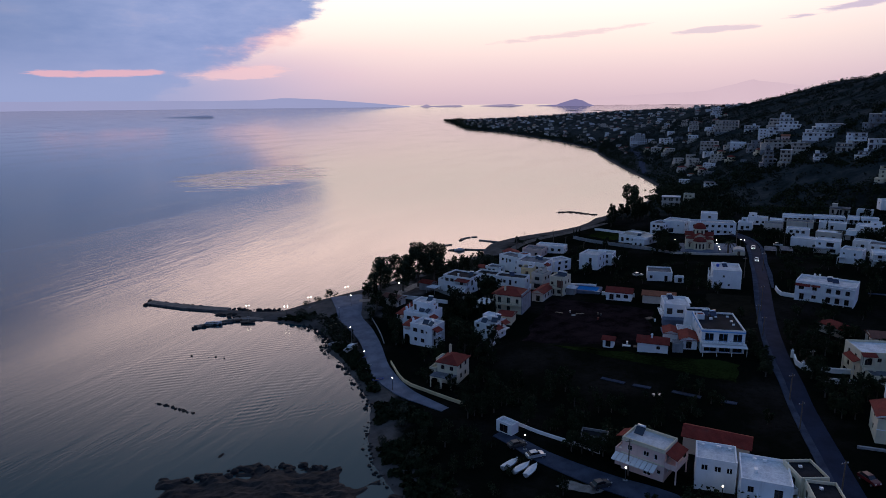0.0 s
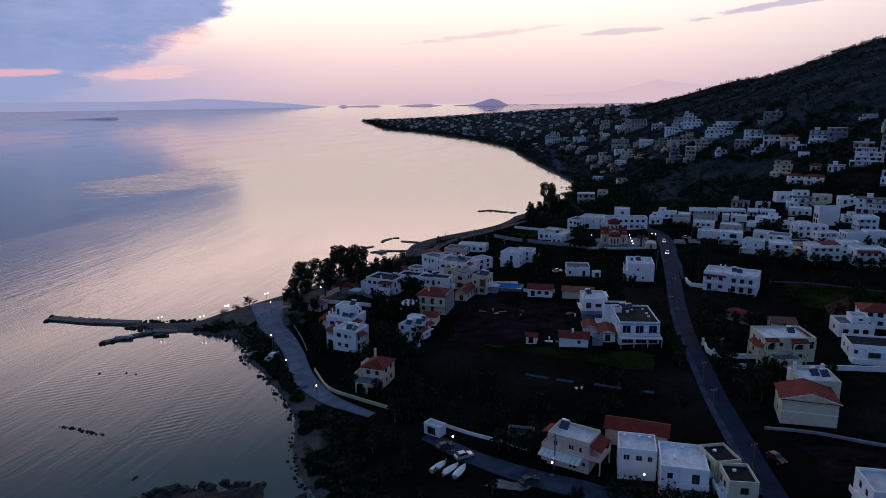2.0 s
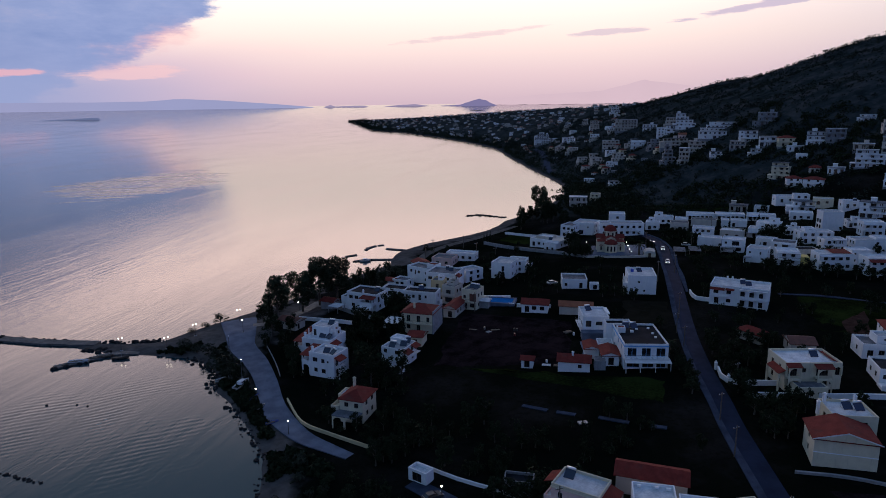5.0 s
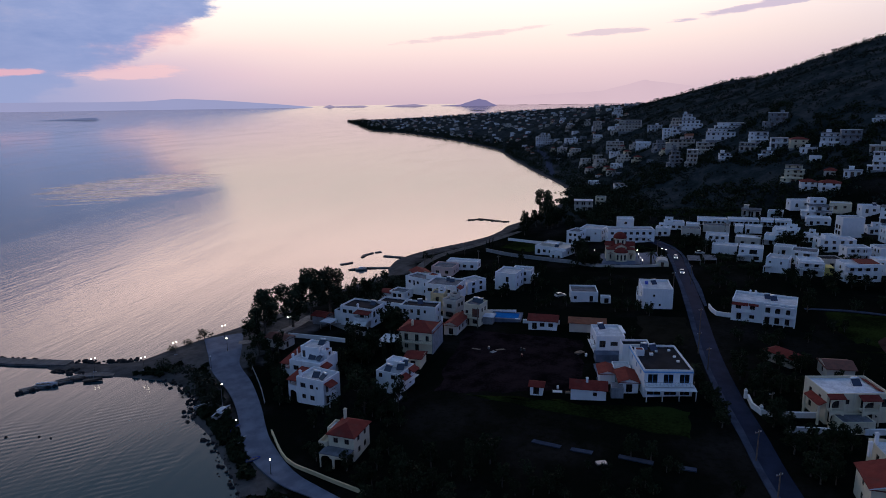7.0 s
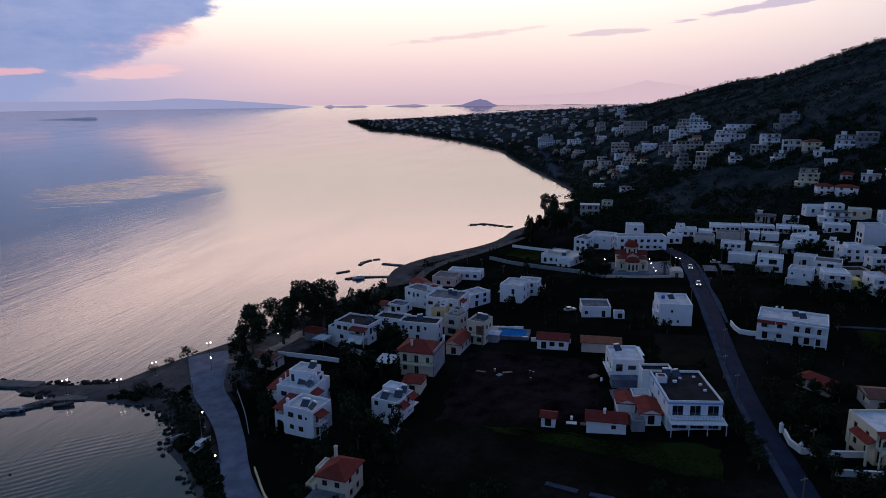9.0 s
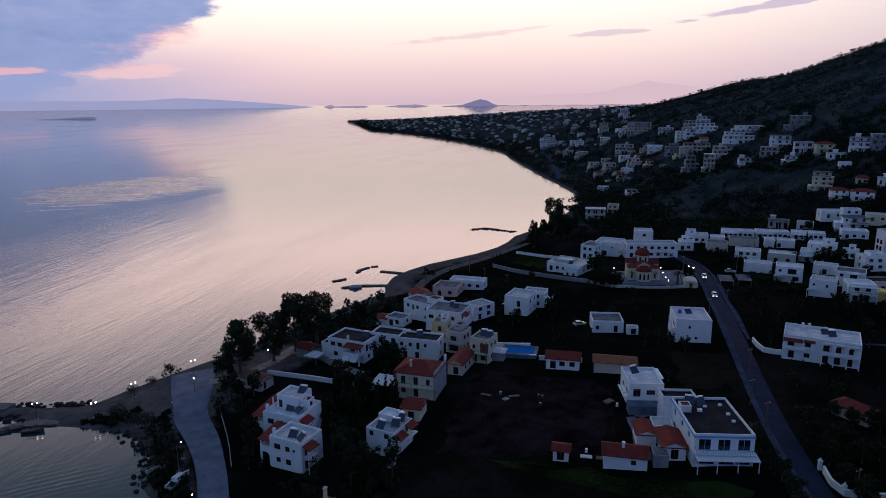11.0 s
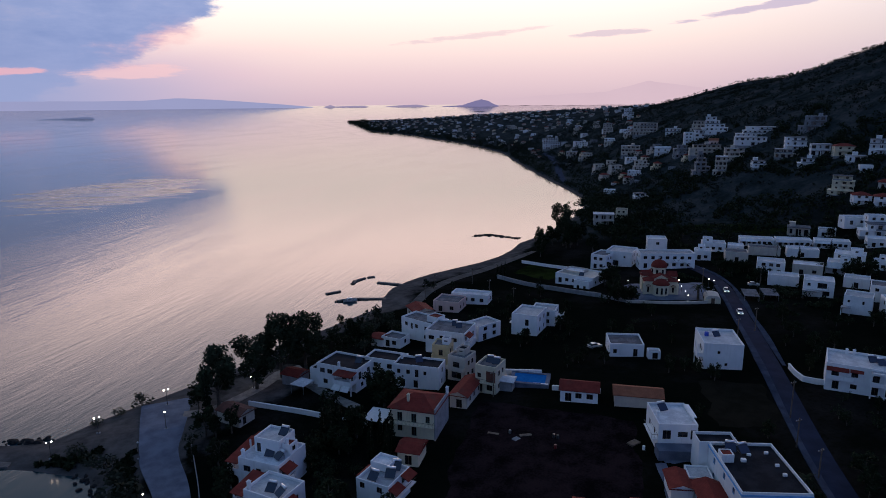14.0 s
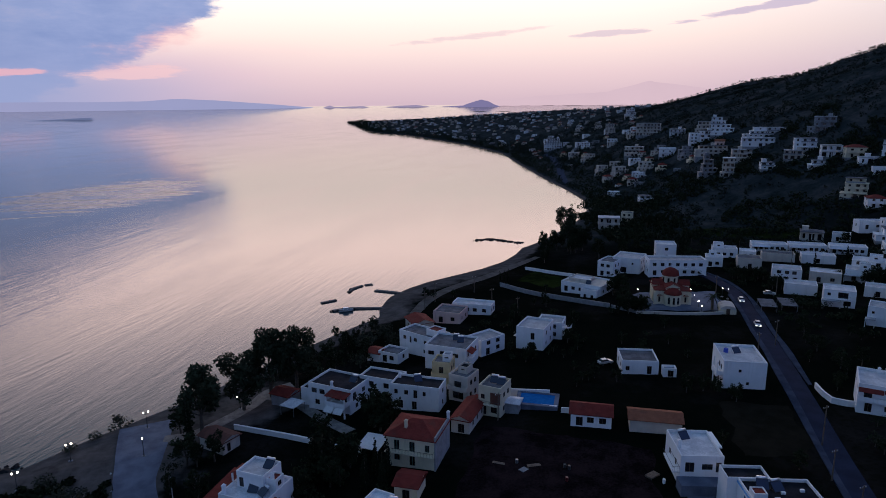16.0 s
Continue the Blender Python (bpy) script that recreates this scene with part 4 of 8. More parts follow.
on_roof(o, 1.4, 2.6, 5.27, 15), on_roof(o, 1.8, -0.2, 5.27, 15), on_roof(o, -0.6, -2.4, 5.27, 0)
hang("outside_stair", Shape().slab([(3.7, -7.5), (4.9, -7.5), (4.9, -4.4), (3.7, -4.4)], -1.5, 1.4).mesh("outside_stair", WHITE), o)

o = house(-5.4, 222.2, 10.7, 9.8, -18, 6.4, "cream two storey house with hip roof and green shutters", CREAM, roof="hip", roof_mat=TILE, rise=2.0, joinery=GREENP,
          front=[(1.8, 3.0, 3.3, 5.5), (5.2, 6.4, 3.3, 5.5), (8.6, 9.6, 3.6, 5.2), (1.8, 3.0, 0.9, 2.3), (5.2, 6.4, 0.1, 2.3)], side=[], left=2, group=VILLAGE)
railing(o, -5.35, 5.35, -6.1, -4.92, 3.15, CREAM)
chimney_on(o, -1.6, -2.6, 7.2, 1.7, CREAM)
hang("party_wall", Shape().box(5.36, 5.66, -5.2, 4.9, -2.0, 7.3).mesh("party_wall", STONE), o, "blank grey plastered party wall")
chimney_on(o, 5.5, 4.4, 7.3, 1.2)
house(-6.6, 208.9, 4.6, 5.6, -16, 3.0, "low annex with red tiled roof", CREAM, storeys=1, roof="gable", rise=0.9, front=1, side=0, left=0, category="annex", name="annex", group=VILLAGE)
house(6.1, 235.6, 4.4, 11.5, -22, 3.2, "long low house with red tiled roof", BEIGE, storeys=1, roof="gable", along="y", rise=1.1, front=1, side=3, left=0, group=VILLAGE)
o = base("canopy", -15.3, 224.7, -20, None, "white sheet canopy on thin posts", "canopy")
hang("sheet", lean_to(-2.6, 2.6, -3.0, 3.0, 2.4, 2.8).mesh("sheet", CANVAS), o)
posts(o, [(-2.4, -2.8), (2.4, -2.8), (-2.4, 2.8), (2.4, 2.8)], 0, 2.4, 0.06, STEEL)

# the wide flat-roofed villa
o = house(-26.2, 250.7, 12.8, 9.4, -26, 6.6, "wide white villa with dark flat roof and balcony", roof_mat=SLATE, front=[(1.0, 2.6, 4.0, 5.3), (3.4, 5.0, 4.0, 5.3), (8.0, 9.6, 3.2, 5.4), (10.2, 11.6, 3.2, 5.4), (2.0, 3.4, 1.0, 2.3)], side=[(1.0, 2.4, 3.3, 5.4), (5.2, 6.6, 4.0, 5.2), (2, 3.2, 1, 2.2)], group=VILLAGE)
railing(o, 0.8, 6.4, -7.6, -4.72, 3.1, None, True)
posts(o, [(1.0, -7.4), (6.2, -7.4), (6.2, -4.9)], -1.5, 5.4, 0.16)
tiled(o, 0.6, 6.5, -7.7, -4.72, 5.4, 5.9)
hang("sun_blind", lean_to(1.0, 3.4, -9.0, -7.62, 1.9, 2.9).mesh("sun_blind", CANVAS), o, "white canvas sun blind")
hang("sun_blind", lean_to(3.7, 6.2, -9.0, -7.62, 1.9, 2.9).mesh("sun_blind", CANVAS), o, "white canvas sun blind")
on_roof(o, 3.6, 1.0, 6.08, 5)
chimney_on(o, 0.7, -4.4, 6.05, 1.6)
room(o, -8.1, 0.6, 3.4, 8.0, -1.5, 5.6, front=0, roof_mat=SLATE)
house(-15.2, 253.2, 10.5, 6.2, -22, 6.5, "low link of the villa with dark roof", roof_mat=SLATE, front=2, group=VILLAGE)
o = house(-5.9, 246.8, 12.6, 6.4, -17, 6.4, "long white villa wing with dark flat roof", roof_mat=SLATE, front=[(1.0, 1.9, 3.8, 5.0), (3.6, 4.6, 3.8, 5.0), (6.0, 7.0, 3.1, 5.2), (8.4, 9.2, 3.9, 5.0), (2.0, 3.2, 0.1, 2.2), (5.6, 6.8, 0.1, 2.2)], side=1, group=VILLAGE)
chimney_on(o, -5.6, 1.8, 6.0, 1.0)
on_roof(o, -0.4, 0.8, 5.88, 30)
o = base("carport", -37.7, 247.0, -27, None, "small carport with pale flat roof", "carport")
hang("roof", Shape().box(-2.2, 2.2, -2.4, 2.4, 2.5, 2.66).mesh("roof", ROOFWHITE), o)
posts(o, [(-2.0, -2.2), (2.0, -2.2), (-2.0, 2.2), (2.0, 2.2)], 0, 2.5, 0.08, STEEL)
house(-41.0, 254.0, 5.5, 5.0, -27, 2.9, "small shed with red tiled roof", STONE, storeys=1, roof="gable", rise=0.9, front=0, side=0, left=0, category="shed", name="shed")
house(-50.9, 231.0, 7.6, 4.9, -31, 2.8, "low barn with dull red roof", BEIGE, storeys=1, roof="gable", rise=0.9, front=0, side=[(1.2, 2.2, 0.05, 2.0)], left=0, category="barn", name="barn", roof_mat=RUST)

# the cluster of white apartments and three little towers
o = house(-5.1, 286.5, 14.5, 7.3, -40, 6.6, "white apartment house with red roof terrace", front=[(1.6, 2.8, 3.9, 5.1), (4.2, 5.0, 3.2, 5.2), (6.0, 7.2, 3.9, 5.1), (10, 11.2, 3.9, 5.1), (9.8, 11, 1.0, 2.2)], roof_mat=FELT, group=VILLAGE)
room(o, 4.0, 0.8, 4.4, 4.0, 6.05, 2.0, front=0, roof_mat=TILE, par=0.3)
o = house(3.1, 275.1, 12.6, 10.8, -22, 6.8, "white apartment house with arched windows and balconies", front=[(1.0, 2.8, 3.8, 5.0), (4.6, 6.6, 3.2, 5.3), (8.4, 10.2, 3.8, 5.0)], side=[(1.2, 2.4, 3.2, 5.3), (4.6, 6.0, 3.2, 5.3), (1.2, 2.4, 0.1, 2.2), (7.6, 9, 3.8, 5)], roof_mat=FELT, group=VILLAGE)
railing(o, 6.32, 7.8, -4.6, 0.9, 3.1, None, True)
tiled(o, 6.32, 7.9, -4.8, -1.0, 6.2, 5.4, drop="x")
on_roof(o, 0.6, 2.2, 6.28, 20), on_roof(o, 2.4, 0.8, 6.28, 20)
railing(o, -2.2, 0.9, -6.6, -5.42, 3.1, None, True)
house(13.6, 284.1, 9.7, 6.7, 39, 5, "low white house with flat roof", front=2, group=VILLAGE)
o = house(0.5, 260.7, 5.0, 5.4, -15, 6.8, "narrow ochre tower house with roof terrace", OCHRE, front=[(1.9, 3.1, 3.4, 5.4)], side=2, roof_mat=FELT, group=VILLAGE)
room(o, 1.0, 0.6, 2.2, 2.6, 6.25, 2.0, front=1)
railing(o, -2.5, 2.5, -3.9, -2.72, 3.2, OCHRE, True)
o = house(5.6, 250.5, 5.4, 6.2, -31, 6.8, "narrow pale tower house with loggias", BEIGE, front=[(1.6, 3.6, 3.5, 5.2), (1.2, 4.2, 0.5, 2.3)], side=2, roof_mat=FELT, group=VILLAGE)
room(o, -0.2, 1.2, 2.6, 3.0, 6.25, 1.9, BEIGE, front=1, roof_mat=SLATE)
railing(o, -2.7, 2.7, -4.0, -3.12, 3.1, BEIGE, True)
o = house(12.7, 241.0, 5.7, 6.6, -28, 7.4, "narrow cream tower house with red stucco bay", CREAM, front=[(0.6, 1.6, 4.0, 5.2), (3.4, 4.8, 3.8, 5.3), (0.8, 2.0, 0.1, 2.3), (3.2, 4.8, 0.8, 2.3)], side=2, roof_mat=FELT, group=VILLAGE)
hang("bay", Shape().box(0.3, 2.7, -3.5, -3.31, 3.2, 6.0).mesh("bay", RUST), o, "rust red stucco panel")
opening(o, (0.75, -3.5, 0), (1, 0, 0), (0.3, 1.2, 4.0, 5.2), CREAM)
on_roof(o, -0.4, 0.8, 6.87, 10), on_roof(o, 1.5, 0.4, 6.87, 10)
railing(o, -2.8, 2.8, -4.4, -3.52, 3.1, CREAM)
house(16.8, 240.3, 3.9, 3.4, -20, 2.7, "pool hut with pale sloping roof", STONE, storeys=1, roof="gable", rise=0.5, roof_mat=ROOFWHITE, front=0, side=0, left=0, category="hut", name="pool_hut")
house(-14.5, 281.1, 7.0, 6.0, -29, 3.2, "low white house with dark roof panel", storeys=1, front=2, roof_mat=FELT, group=VILLAGE)
house(-19.5, 283.0, 4.5, 5.0, -29, 2.6, "small shed with red tiled roof", storeys=1, roof="gable", rise=0.8, front=0, side=0, left=0, category="shed", name="shed")
house(-7.3, 309.3, 7.1, 9.0, 22, 3.6, "low house with red tiled roof by the beach", BEIGE, storeys=1, roof="gable", along="y", rise=1.3, front=1, group=VILLAGE)
o = house(29.2, 287.6, 8.6, 10.5, -26, 6.8, "white and grey two storey house among dark gardens", front=[(4.6, 5.8, 3.1, 5.2), (4.2, 6.0, 0.6, 2.2)], side=2, group=VILLAGE)
railing(o, -5.6, -4.3, -4.0, 0, 3.1)
o = house(35.6, 295.0, 8.0, 7.2, -20, 5.6, "white house with terrace beside its neighbour", front=2, side=2, group=VILLAGE)
railing(o, 4.0, 6.4, -3.4, 2.6, 2.9, None, True)
house(53.8, 262.9, 9.6, 9.1, -7, 3.8, "small white bungalow with flat grey roof", storeys=1, front=[(1.0, 2.0, 0.9, 2.1), (6.6, 7.8, 0.05, 2.3)], side=1, roof_mat=FELT, group=VILLAGE)
house(60.5, 257.0, 3.4, 2.6, -7, 2.4, "tiny white outbuilding with flat roof", storeys=1, front=1, side=0, left=0, category="outbuilding", name="outbuilding")
house(12.2, 326.7, 14.6, 6.5, -19, 3.8, "long low white house near the beach", storeys=1, front=4, side=2, group=VILLAGE)
house(3.6, 319.5, 10.0, 9.5, -20, 4.0, "low pink house with grey flat roof", PINK, storeys=1, front=2, roof_mat=FELT, group=VILLAGE)

# pool and its terrace
o = base("swimming_pool", 23.4, 243.6, -14, at(23.4, 243.6) + 0.9, "bright blue swimming pool with pale rim", "pool")
hang("rim", Shape().box(-5.2, 5.2, -3.9, -2.9, -1, 0.35).box(-5.2, 5.2, 2.9, 3.9, -1, 0.35).box(-5.2, -4.2, -2.9, 2.9, -1, 0.35).box(4.2, 5.2, -2.9, 2.9, -1, 0.35).mesh("rim", PAVING), o)
hang("water", Shape().box(-4.2, 4.2, -2.9, 2.9, -0.8, 0.22).mesh("water", POOL), o, "clear blue pool water")
house(34.1, 232.3, 9.0, 6.0, -14, 3.0, "long low white house with red tiled roof", storeys=1, roof="gable", rise=1.3, front=3, group=VILLAGE)
house(47.4, 228.4, 11.0, 5.6, -13, 2.8, "long low shed with orange tiled roof", BEIGE, storeys=1, roof="gable", rise=1.1, roof_mat=TERRACOTTA, front=0, group=VILLAGE)

# white house with yard, and the building with blue trim
o = house(49.2, 210.6, 8.0, 10.2, -4, 4.6, "white flat roofed house with recessed balcony", front=[(0.9, 2.6, 1.2, 3.2), (4.0, 6.0, 1.7, 2.9), (6.6, 7.6, 1.2, 3.3)], side=2, left=2, storeys=1, z=at(49.2, 210.6) + 1.7, group=VILLAGE)
railing(o, -5.3, -4.02, -4.8, 2.0, 1.1)
hang("eaves", Shape().box(3.8, 5.0, -1.0, 5.1, 4.0, 4.3).mesh("eaves", WHITE), o)
hang("terrace", Shape().box(-4.6, 5.6, -8.4, -5.12, -2.2, 0.3).mesh("terrace", PAVING), o)
on_roof(o, -1.4, 2.6, 4.07, 20), chimney_on(o, -3.2, -1.0, 4.0, 1.4)
o = house(57.0, 188.3, 11.8, 17.0, -4, 6.8, "long building with dark flat roof and blue trimmed parapet", roof_mat=SLATE, trim=WHITE, storeys=2, joinery=BLUE,
          front=[(0.9, 3.3, 3.25, 5.6), (4.7, 7.1, 3.25, 5.6), (8.6, 11.0, 3.25, 5.6), (0.8, 4.2, 0.1, 2.4), (5.0, 8.0, 0.1, 2.4), (8.6, 11.2, 0.1, 2.4)], side=4, left=3, group=VILLAGE)
hang("blue_band", Shape().box(-5.98, 5.98, -8.62, -8.52, 5.98, 6.35).mesh("blue_band", BLUE), o, "bright blue painted band")
hang("blue_band", Shape().box(-6.02, -5.91, -8.5, 8.5, 5.98, 6.35).mesh("blue_band", BLUE), o, "bright blue painted band")
room(o, -4.0, 10.6, 7.4, 4.2, 0, 6.8, front=0, roof_mat=SLATE, par=0.55)
railing(o, -5.9, 5.9, -10.1, -8.52, 3.15)
hang("awning", lean_to(-6.0, 6.2, -11.4, -8.66, 2.5, 2.95).mesh("awning", CANVAS), o, "long pale awning above the ground floor")
posts(o, [(-5.8, -11.2), (-2.0, -11.2), (2.0, -11.2), (6.0, -11.2)], -1.0, 2.5, 0.08)
room(o, -4.6, 3.0, 2.2, 2.2, 6.25, 1.6, front=0, roof_mat=TILE, par=0.15)
roof_box(o, -1.6, 2.4, 6.25, 0.9, 0.6, 0.6), roof_box(o, 0.2, 4.6, 6.25, 0.7, 0.4, 0.4), roof_box(o, 3.9, 1.0, 6.25), roof_box(o, 3.9, -2.2, 6.25), roof_box(o, 3.7, 5.4, 6.25)
on_roof(o, -0.4, 5.8, 6.28, 15), on_roof(o, -2.6, 6.4, 6.28, -10)
o = house(37.6, 183.2, 8.6, 5.0, -13, 2.7, "low white shed with red tiled roof", storeys=1, roof="gable", rise=1.4, front=[(5.4, 6.4, 0.9, 1.9)], side=0, left=0, category="shed", name="shed")
chimney_on(o, -0.4, -0.6, 3.6, 1.1)
o = house(48.2, 186.6, 4.6, 7.6, -8, 2.8, "patched outbuilding with red tiled roof", storeys=1, roof="gable", along="y", rise=0.9, front=1, category="outbuilding", name="outbuilding")
o = house(44.2, 191.6, 4.0, 6.0, -8, 2.7, "old outbuilding with stained red roof", storeys=1, roof="gable", along="y", rise=0.8, front=0, category="outbuilding", name="outbuilding")
house(48.6, 193.6, 4.4, 4.4, -8, 2.9, "low white outbuilding with flat roof", storeys=1, front=0, side=0, left=0, category="outbuilding", name="outbuilding", par=0.2)
house(44.5, 182.4, 3.0, 3.6, -10, 2.6, "small lean shed with grey roof", STONE, storeys=1, front=0, side=0, left=0, roof_mat=FELT, category="shed", name="shed", par=0.1)
house(25.2, 186.8, 3.2, 3.1, -15, 2.3, "little white hut with red tiled roof", storeys=1, roof="gable", rise=0.8, front=1, side=0, left=0, category="hut", name="hut")
patch("yard", [(39, 188), (44.5, 186.5), (47, 203), (42, 205)], PAVING, "pale concrete yard between the houses", "yard")
patch("yard", [(43, 201), (57, 199), (57, 206), (43, 208)], PAVING, "pale concrete yard between the houses", "yard", 0.14)

# plain block house by the road, with balconies
o = house(77.0, 253.0, 10.2, 12.8, -11, 7.2, "plain white two storey block house beside the road", front=[(3.6, 4.3, 4.3, 5.1), (5.6, 6.3, 1.0, 1.8)], side=2, left=[(7.5, 9.0, 3.3, 5.4), (9.6, 11.0, 3.3, 5.4), (7.5, 9.0, 0.1, 2.2)], group=VILLAGE)
railing(o, -6.6, -5.12, -6.0, -1.4, 3.2, None, True)
posts(o, [(-6.4, -5.8), (-6.4, -1.6)], -1.5, 6.6)
on_roof(o, -0.6, 1.2, 6.68, 20)
hang("tank", Shape().lathe((-3.0, 1.4, 6.65), [(0, 0), (0.6, 0), (0.6, 0.9), (0.45, 1.1), (0, 1.1)], 12).mesh("tank", BLUETARP), o, "blue plastic water tank")

# apartment house with arcades
o = house(105.7, 232.4, 18.5, 11.1, -30, 6.8, "long white apartment house with arched loggias", front=[(1.2, 2.8, 3.3, 5.3), (5.4, 6.8, 3.9, 5.1), (1.6, 3.0, 0.2, 2.3), (5.4, 6.8, 0.9, 2.1), (9.8, 11.2, 3.2, 5.2), (12.6, 14, 3.2, 5.2), (15.4, 16.8, 3.2, 5.2), (9.8, 11.2, 0.2, 2.2), (12.6, 14.0, 0.2, 2.2), (15.4, 16.8, 0.2, 2.2)], side=2, group=VILLAGE)
arcade(o, 0.1, 9.2, 3.2, 6.4, -7.2, 0.3, 3)
hang("loggia_roof", Shape().box(0.1, 9.2, -6.9, -5.57, 6.2, 6.4).mesh("loggia_roof", ROOFWHITE), o)
railing(o, 0.1, 9.2, -7.16, -5.57, 3.1, None, True)
posts(o, [(0.3, -7.0), (3.1, -7.0), (6.2, -7.0), (9.0, -7.0)], -1.8, 2.94)
railing(o, -9.1, -3.0, -6.7, -5.57, 3.1, None, True)
tiled(o, -9.2, -4.4, -7.0, -5.57, 5.4, 5.9), tiled(o, -4.2, -1.4, -6.5, -5.57, 5.5, 5.9)
on_roof(o, 0.6, 1.0, 6.28, 20), on_roof(o, 2.4, -0.2, 6.28, 20)
chimney_on(o, -4.8, 4.6, 6.2, 1.2), chimney_on(o, -3.2, 4.8, 6.2, 1.2)

# the cream villa with arches behind its garden wall
o = house(92.7, 168.0, 13.7, 9.7, -2, 7.0, "cream villa with round arches and red tiled hoods", CREAM, front=[(4.0, 5.0, 4.4, 5.5), (11.2, 11.9, 4.4, 5.5), (4.0, 5.0, 1.2, 2.3), (11.0, 11.9, 1.2, 2.3), (7.5, 10.4, 0.1, 2.6), (7.5, 10.4, 3.5, 5.7), (0.6, 2.8, 3.5, 5.8), (0.6, 2.8, 0.2, 2.7), (12.1, 13.2, 3.7, 5.8)], side=2, roof_mat=ROOFWHITE, group=VILLAGE)
arcade(o, -6.7, -3.6, 3.4, 6.3, -6.3, 0.25, 1, CREAM), arcade(o, -6.7, -3.6, -1.0, 3.2, -6.3, 0.25, 1, CREAM)
hang("bay_roof", Shape().box(-6.7, -3.6, -6.05, -4.86, 3.2, 3.38).box(-6.7, -3.6, -6.05, -4.86, 6.1, 6.28).mesh("bay_roof", CREAM), o)
arcade(o, 0.2, 4.0, 3.4, 6.0, -6.6, 0.25, 1, CREAM), arcade(o, 0.2, 4.0, -1.0, 3.2, -6.6, 0.25, 1, CREAM)
hang("bay_roof", Shape().box(0.2, 4.0, -6.35, -4.86, 3.2, 3.38).mesh("bay_roof", CREAM), o)
tiled(o, -0.1, 4.3, -6.8, -4.86, 6.05, 6.7), tiled(o, -8.6, -6.9, -5.0, 1.5, 4.2, 5.0, drop="x"), tiled(o, 5.4, 7.2, -3, 4, 6.9, 6.3, drop="x")
tiled(o, -7.0, -3.4, -6.5, -4.86, 6.35, 6.95)
posts(o, [(-8.4, -4.8), (-8.4, 1.3)], -1.2, 4.2, 0.2, CREAM)
arcade(o, 4.6, 6.8, 3.6, 6.2, -5.2, 0.3, 1, CREAM)
on_roof(o, 2.4, 0.6, 6.48, 0)
room(o, -2.2, -7.6, 7.0, 4.2, -1.0, 3.6, CREAM, front=[(4.6, 5.6, 1.8, 2.3)], roof_mat=FELT, name="garage", par=0.2)
# gabled house and its flat-roofed neighbour
o = house(81.1, 132.9, 11.4, 8.3, -17, 5.6, "cream house with a wide gable and red roof", CREAM, roof="gable", along="y", rise=1.9, front=[], side=2, group=VILLAGE)
hang("string_course", Shape().box(-5.76, 5.76, -4.21, -4.15, 2.6, 2.8).mesh("string_course", WHITE), o)
hang("verge", Shape().quad((-6.2, -4.65, 5.5), (-6.2, -4.65, 5.75), (0, -4.65, 7.62), (0, -4.65, 7.36)).quad((0, -4.65, 7.36), (0, -4.65, 7.62), (6.2, -4.65, 5.75), (6.2, -4.65, 5.5)).mesh("verge", WHITE), o)
o = house(86.9, 140.6, 8.8, 8.0, -9, 6.8, "cream house with roof terrace and tall chimneys", CREAM, front=2, side=2, roof_mat=ROOFWHITE, group=VILLAGE)
chimney_on(o, -3.6, 2.8, 6.2, 2.2), chimney_on(o, 2.6, 2.8, 6.2, 2.0), on_roof(o, 0.0, 0.6, 6.28, 10), on_roof(o, 2.2, 0.2, 6.28, 10), chimney_on(o, -5.6, 0.6, 5.0, 2.6)
o = house(117.5, 167.0, 13.0, 9.0, -16, 3.9, "low white villa with dark flat roof and terraces", storeys=1, front=[(0.8, 1.8, 1.2, 2.4), (4.2, 7.4, 0.3, 2.5), (9.2, 10.4, 1.0, 2.3)], left=2, roof_mat=SLATE, group=VILLAGE)
hang("terrace", Shape().box(-6.9, 5.0, -8.2, -4.52, -2.0, 0.25).box(-6.9, 5.0, -8.2, -8.0, 0.25, 1.05).mesh("terrace", WHITE), o)
hang("canopy", Shape().box(-3.2, 2.2, -7.0, -4.52, 2.7, 2.86).mesh("canopy", ROOFWHITE), o)
posts(o, [(-3.0, -6.8), (2.0, -6.8)], 0.2, 2.7, 0.1)
on_roof(o, 5.0, -2.4, 3.37, 10)
o = house(121.5, 183.5, 9.6, 8.0, -12, 4.0, "white bungalow with upper terrace room", storeys=1, front=3, left=1, roof_mat=FELT, group=VILLAGE)
room(o, 1.6, 0.6, 4.6, 5.0, 3.45, 2.2, front=1)
house(133.0, 190.0, 10.0, 9.0, -20, 5.2, "white two storey house with red roof", roof="hip", front=3, group=VILLAGE)
house(94.0, 197.5, 8.2, 4.6, -63, 2.7, "low house with red tiled roof in the scrub", BEIGE, storeys=1, roof="hip", rise=1.3, group=VILLAGE)
house(102.7, 187.9, 6.5, 6.8, -12, 3.0, "old low house with brown tiled roof", BEIGE, storeys=1, roof="gable", rise=1.2, roof_mat=RUST, group=VILLAGE)
o = house(77.5, 97.5, 9.0, 8.0, -11, 6.6, "white flat roofed house behind a wall", front=2, left=2, group=VILLAGE)
railing(o, -6.0, -4.52, -3, 2, 3.2, None, True)

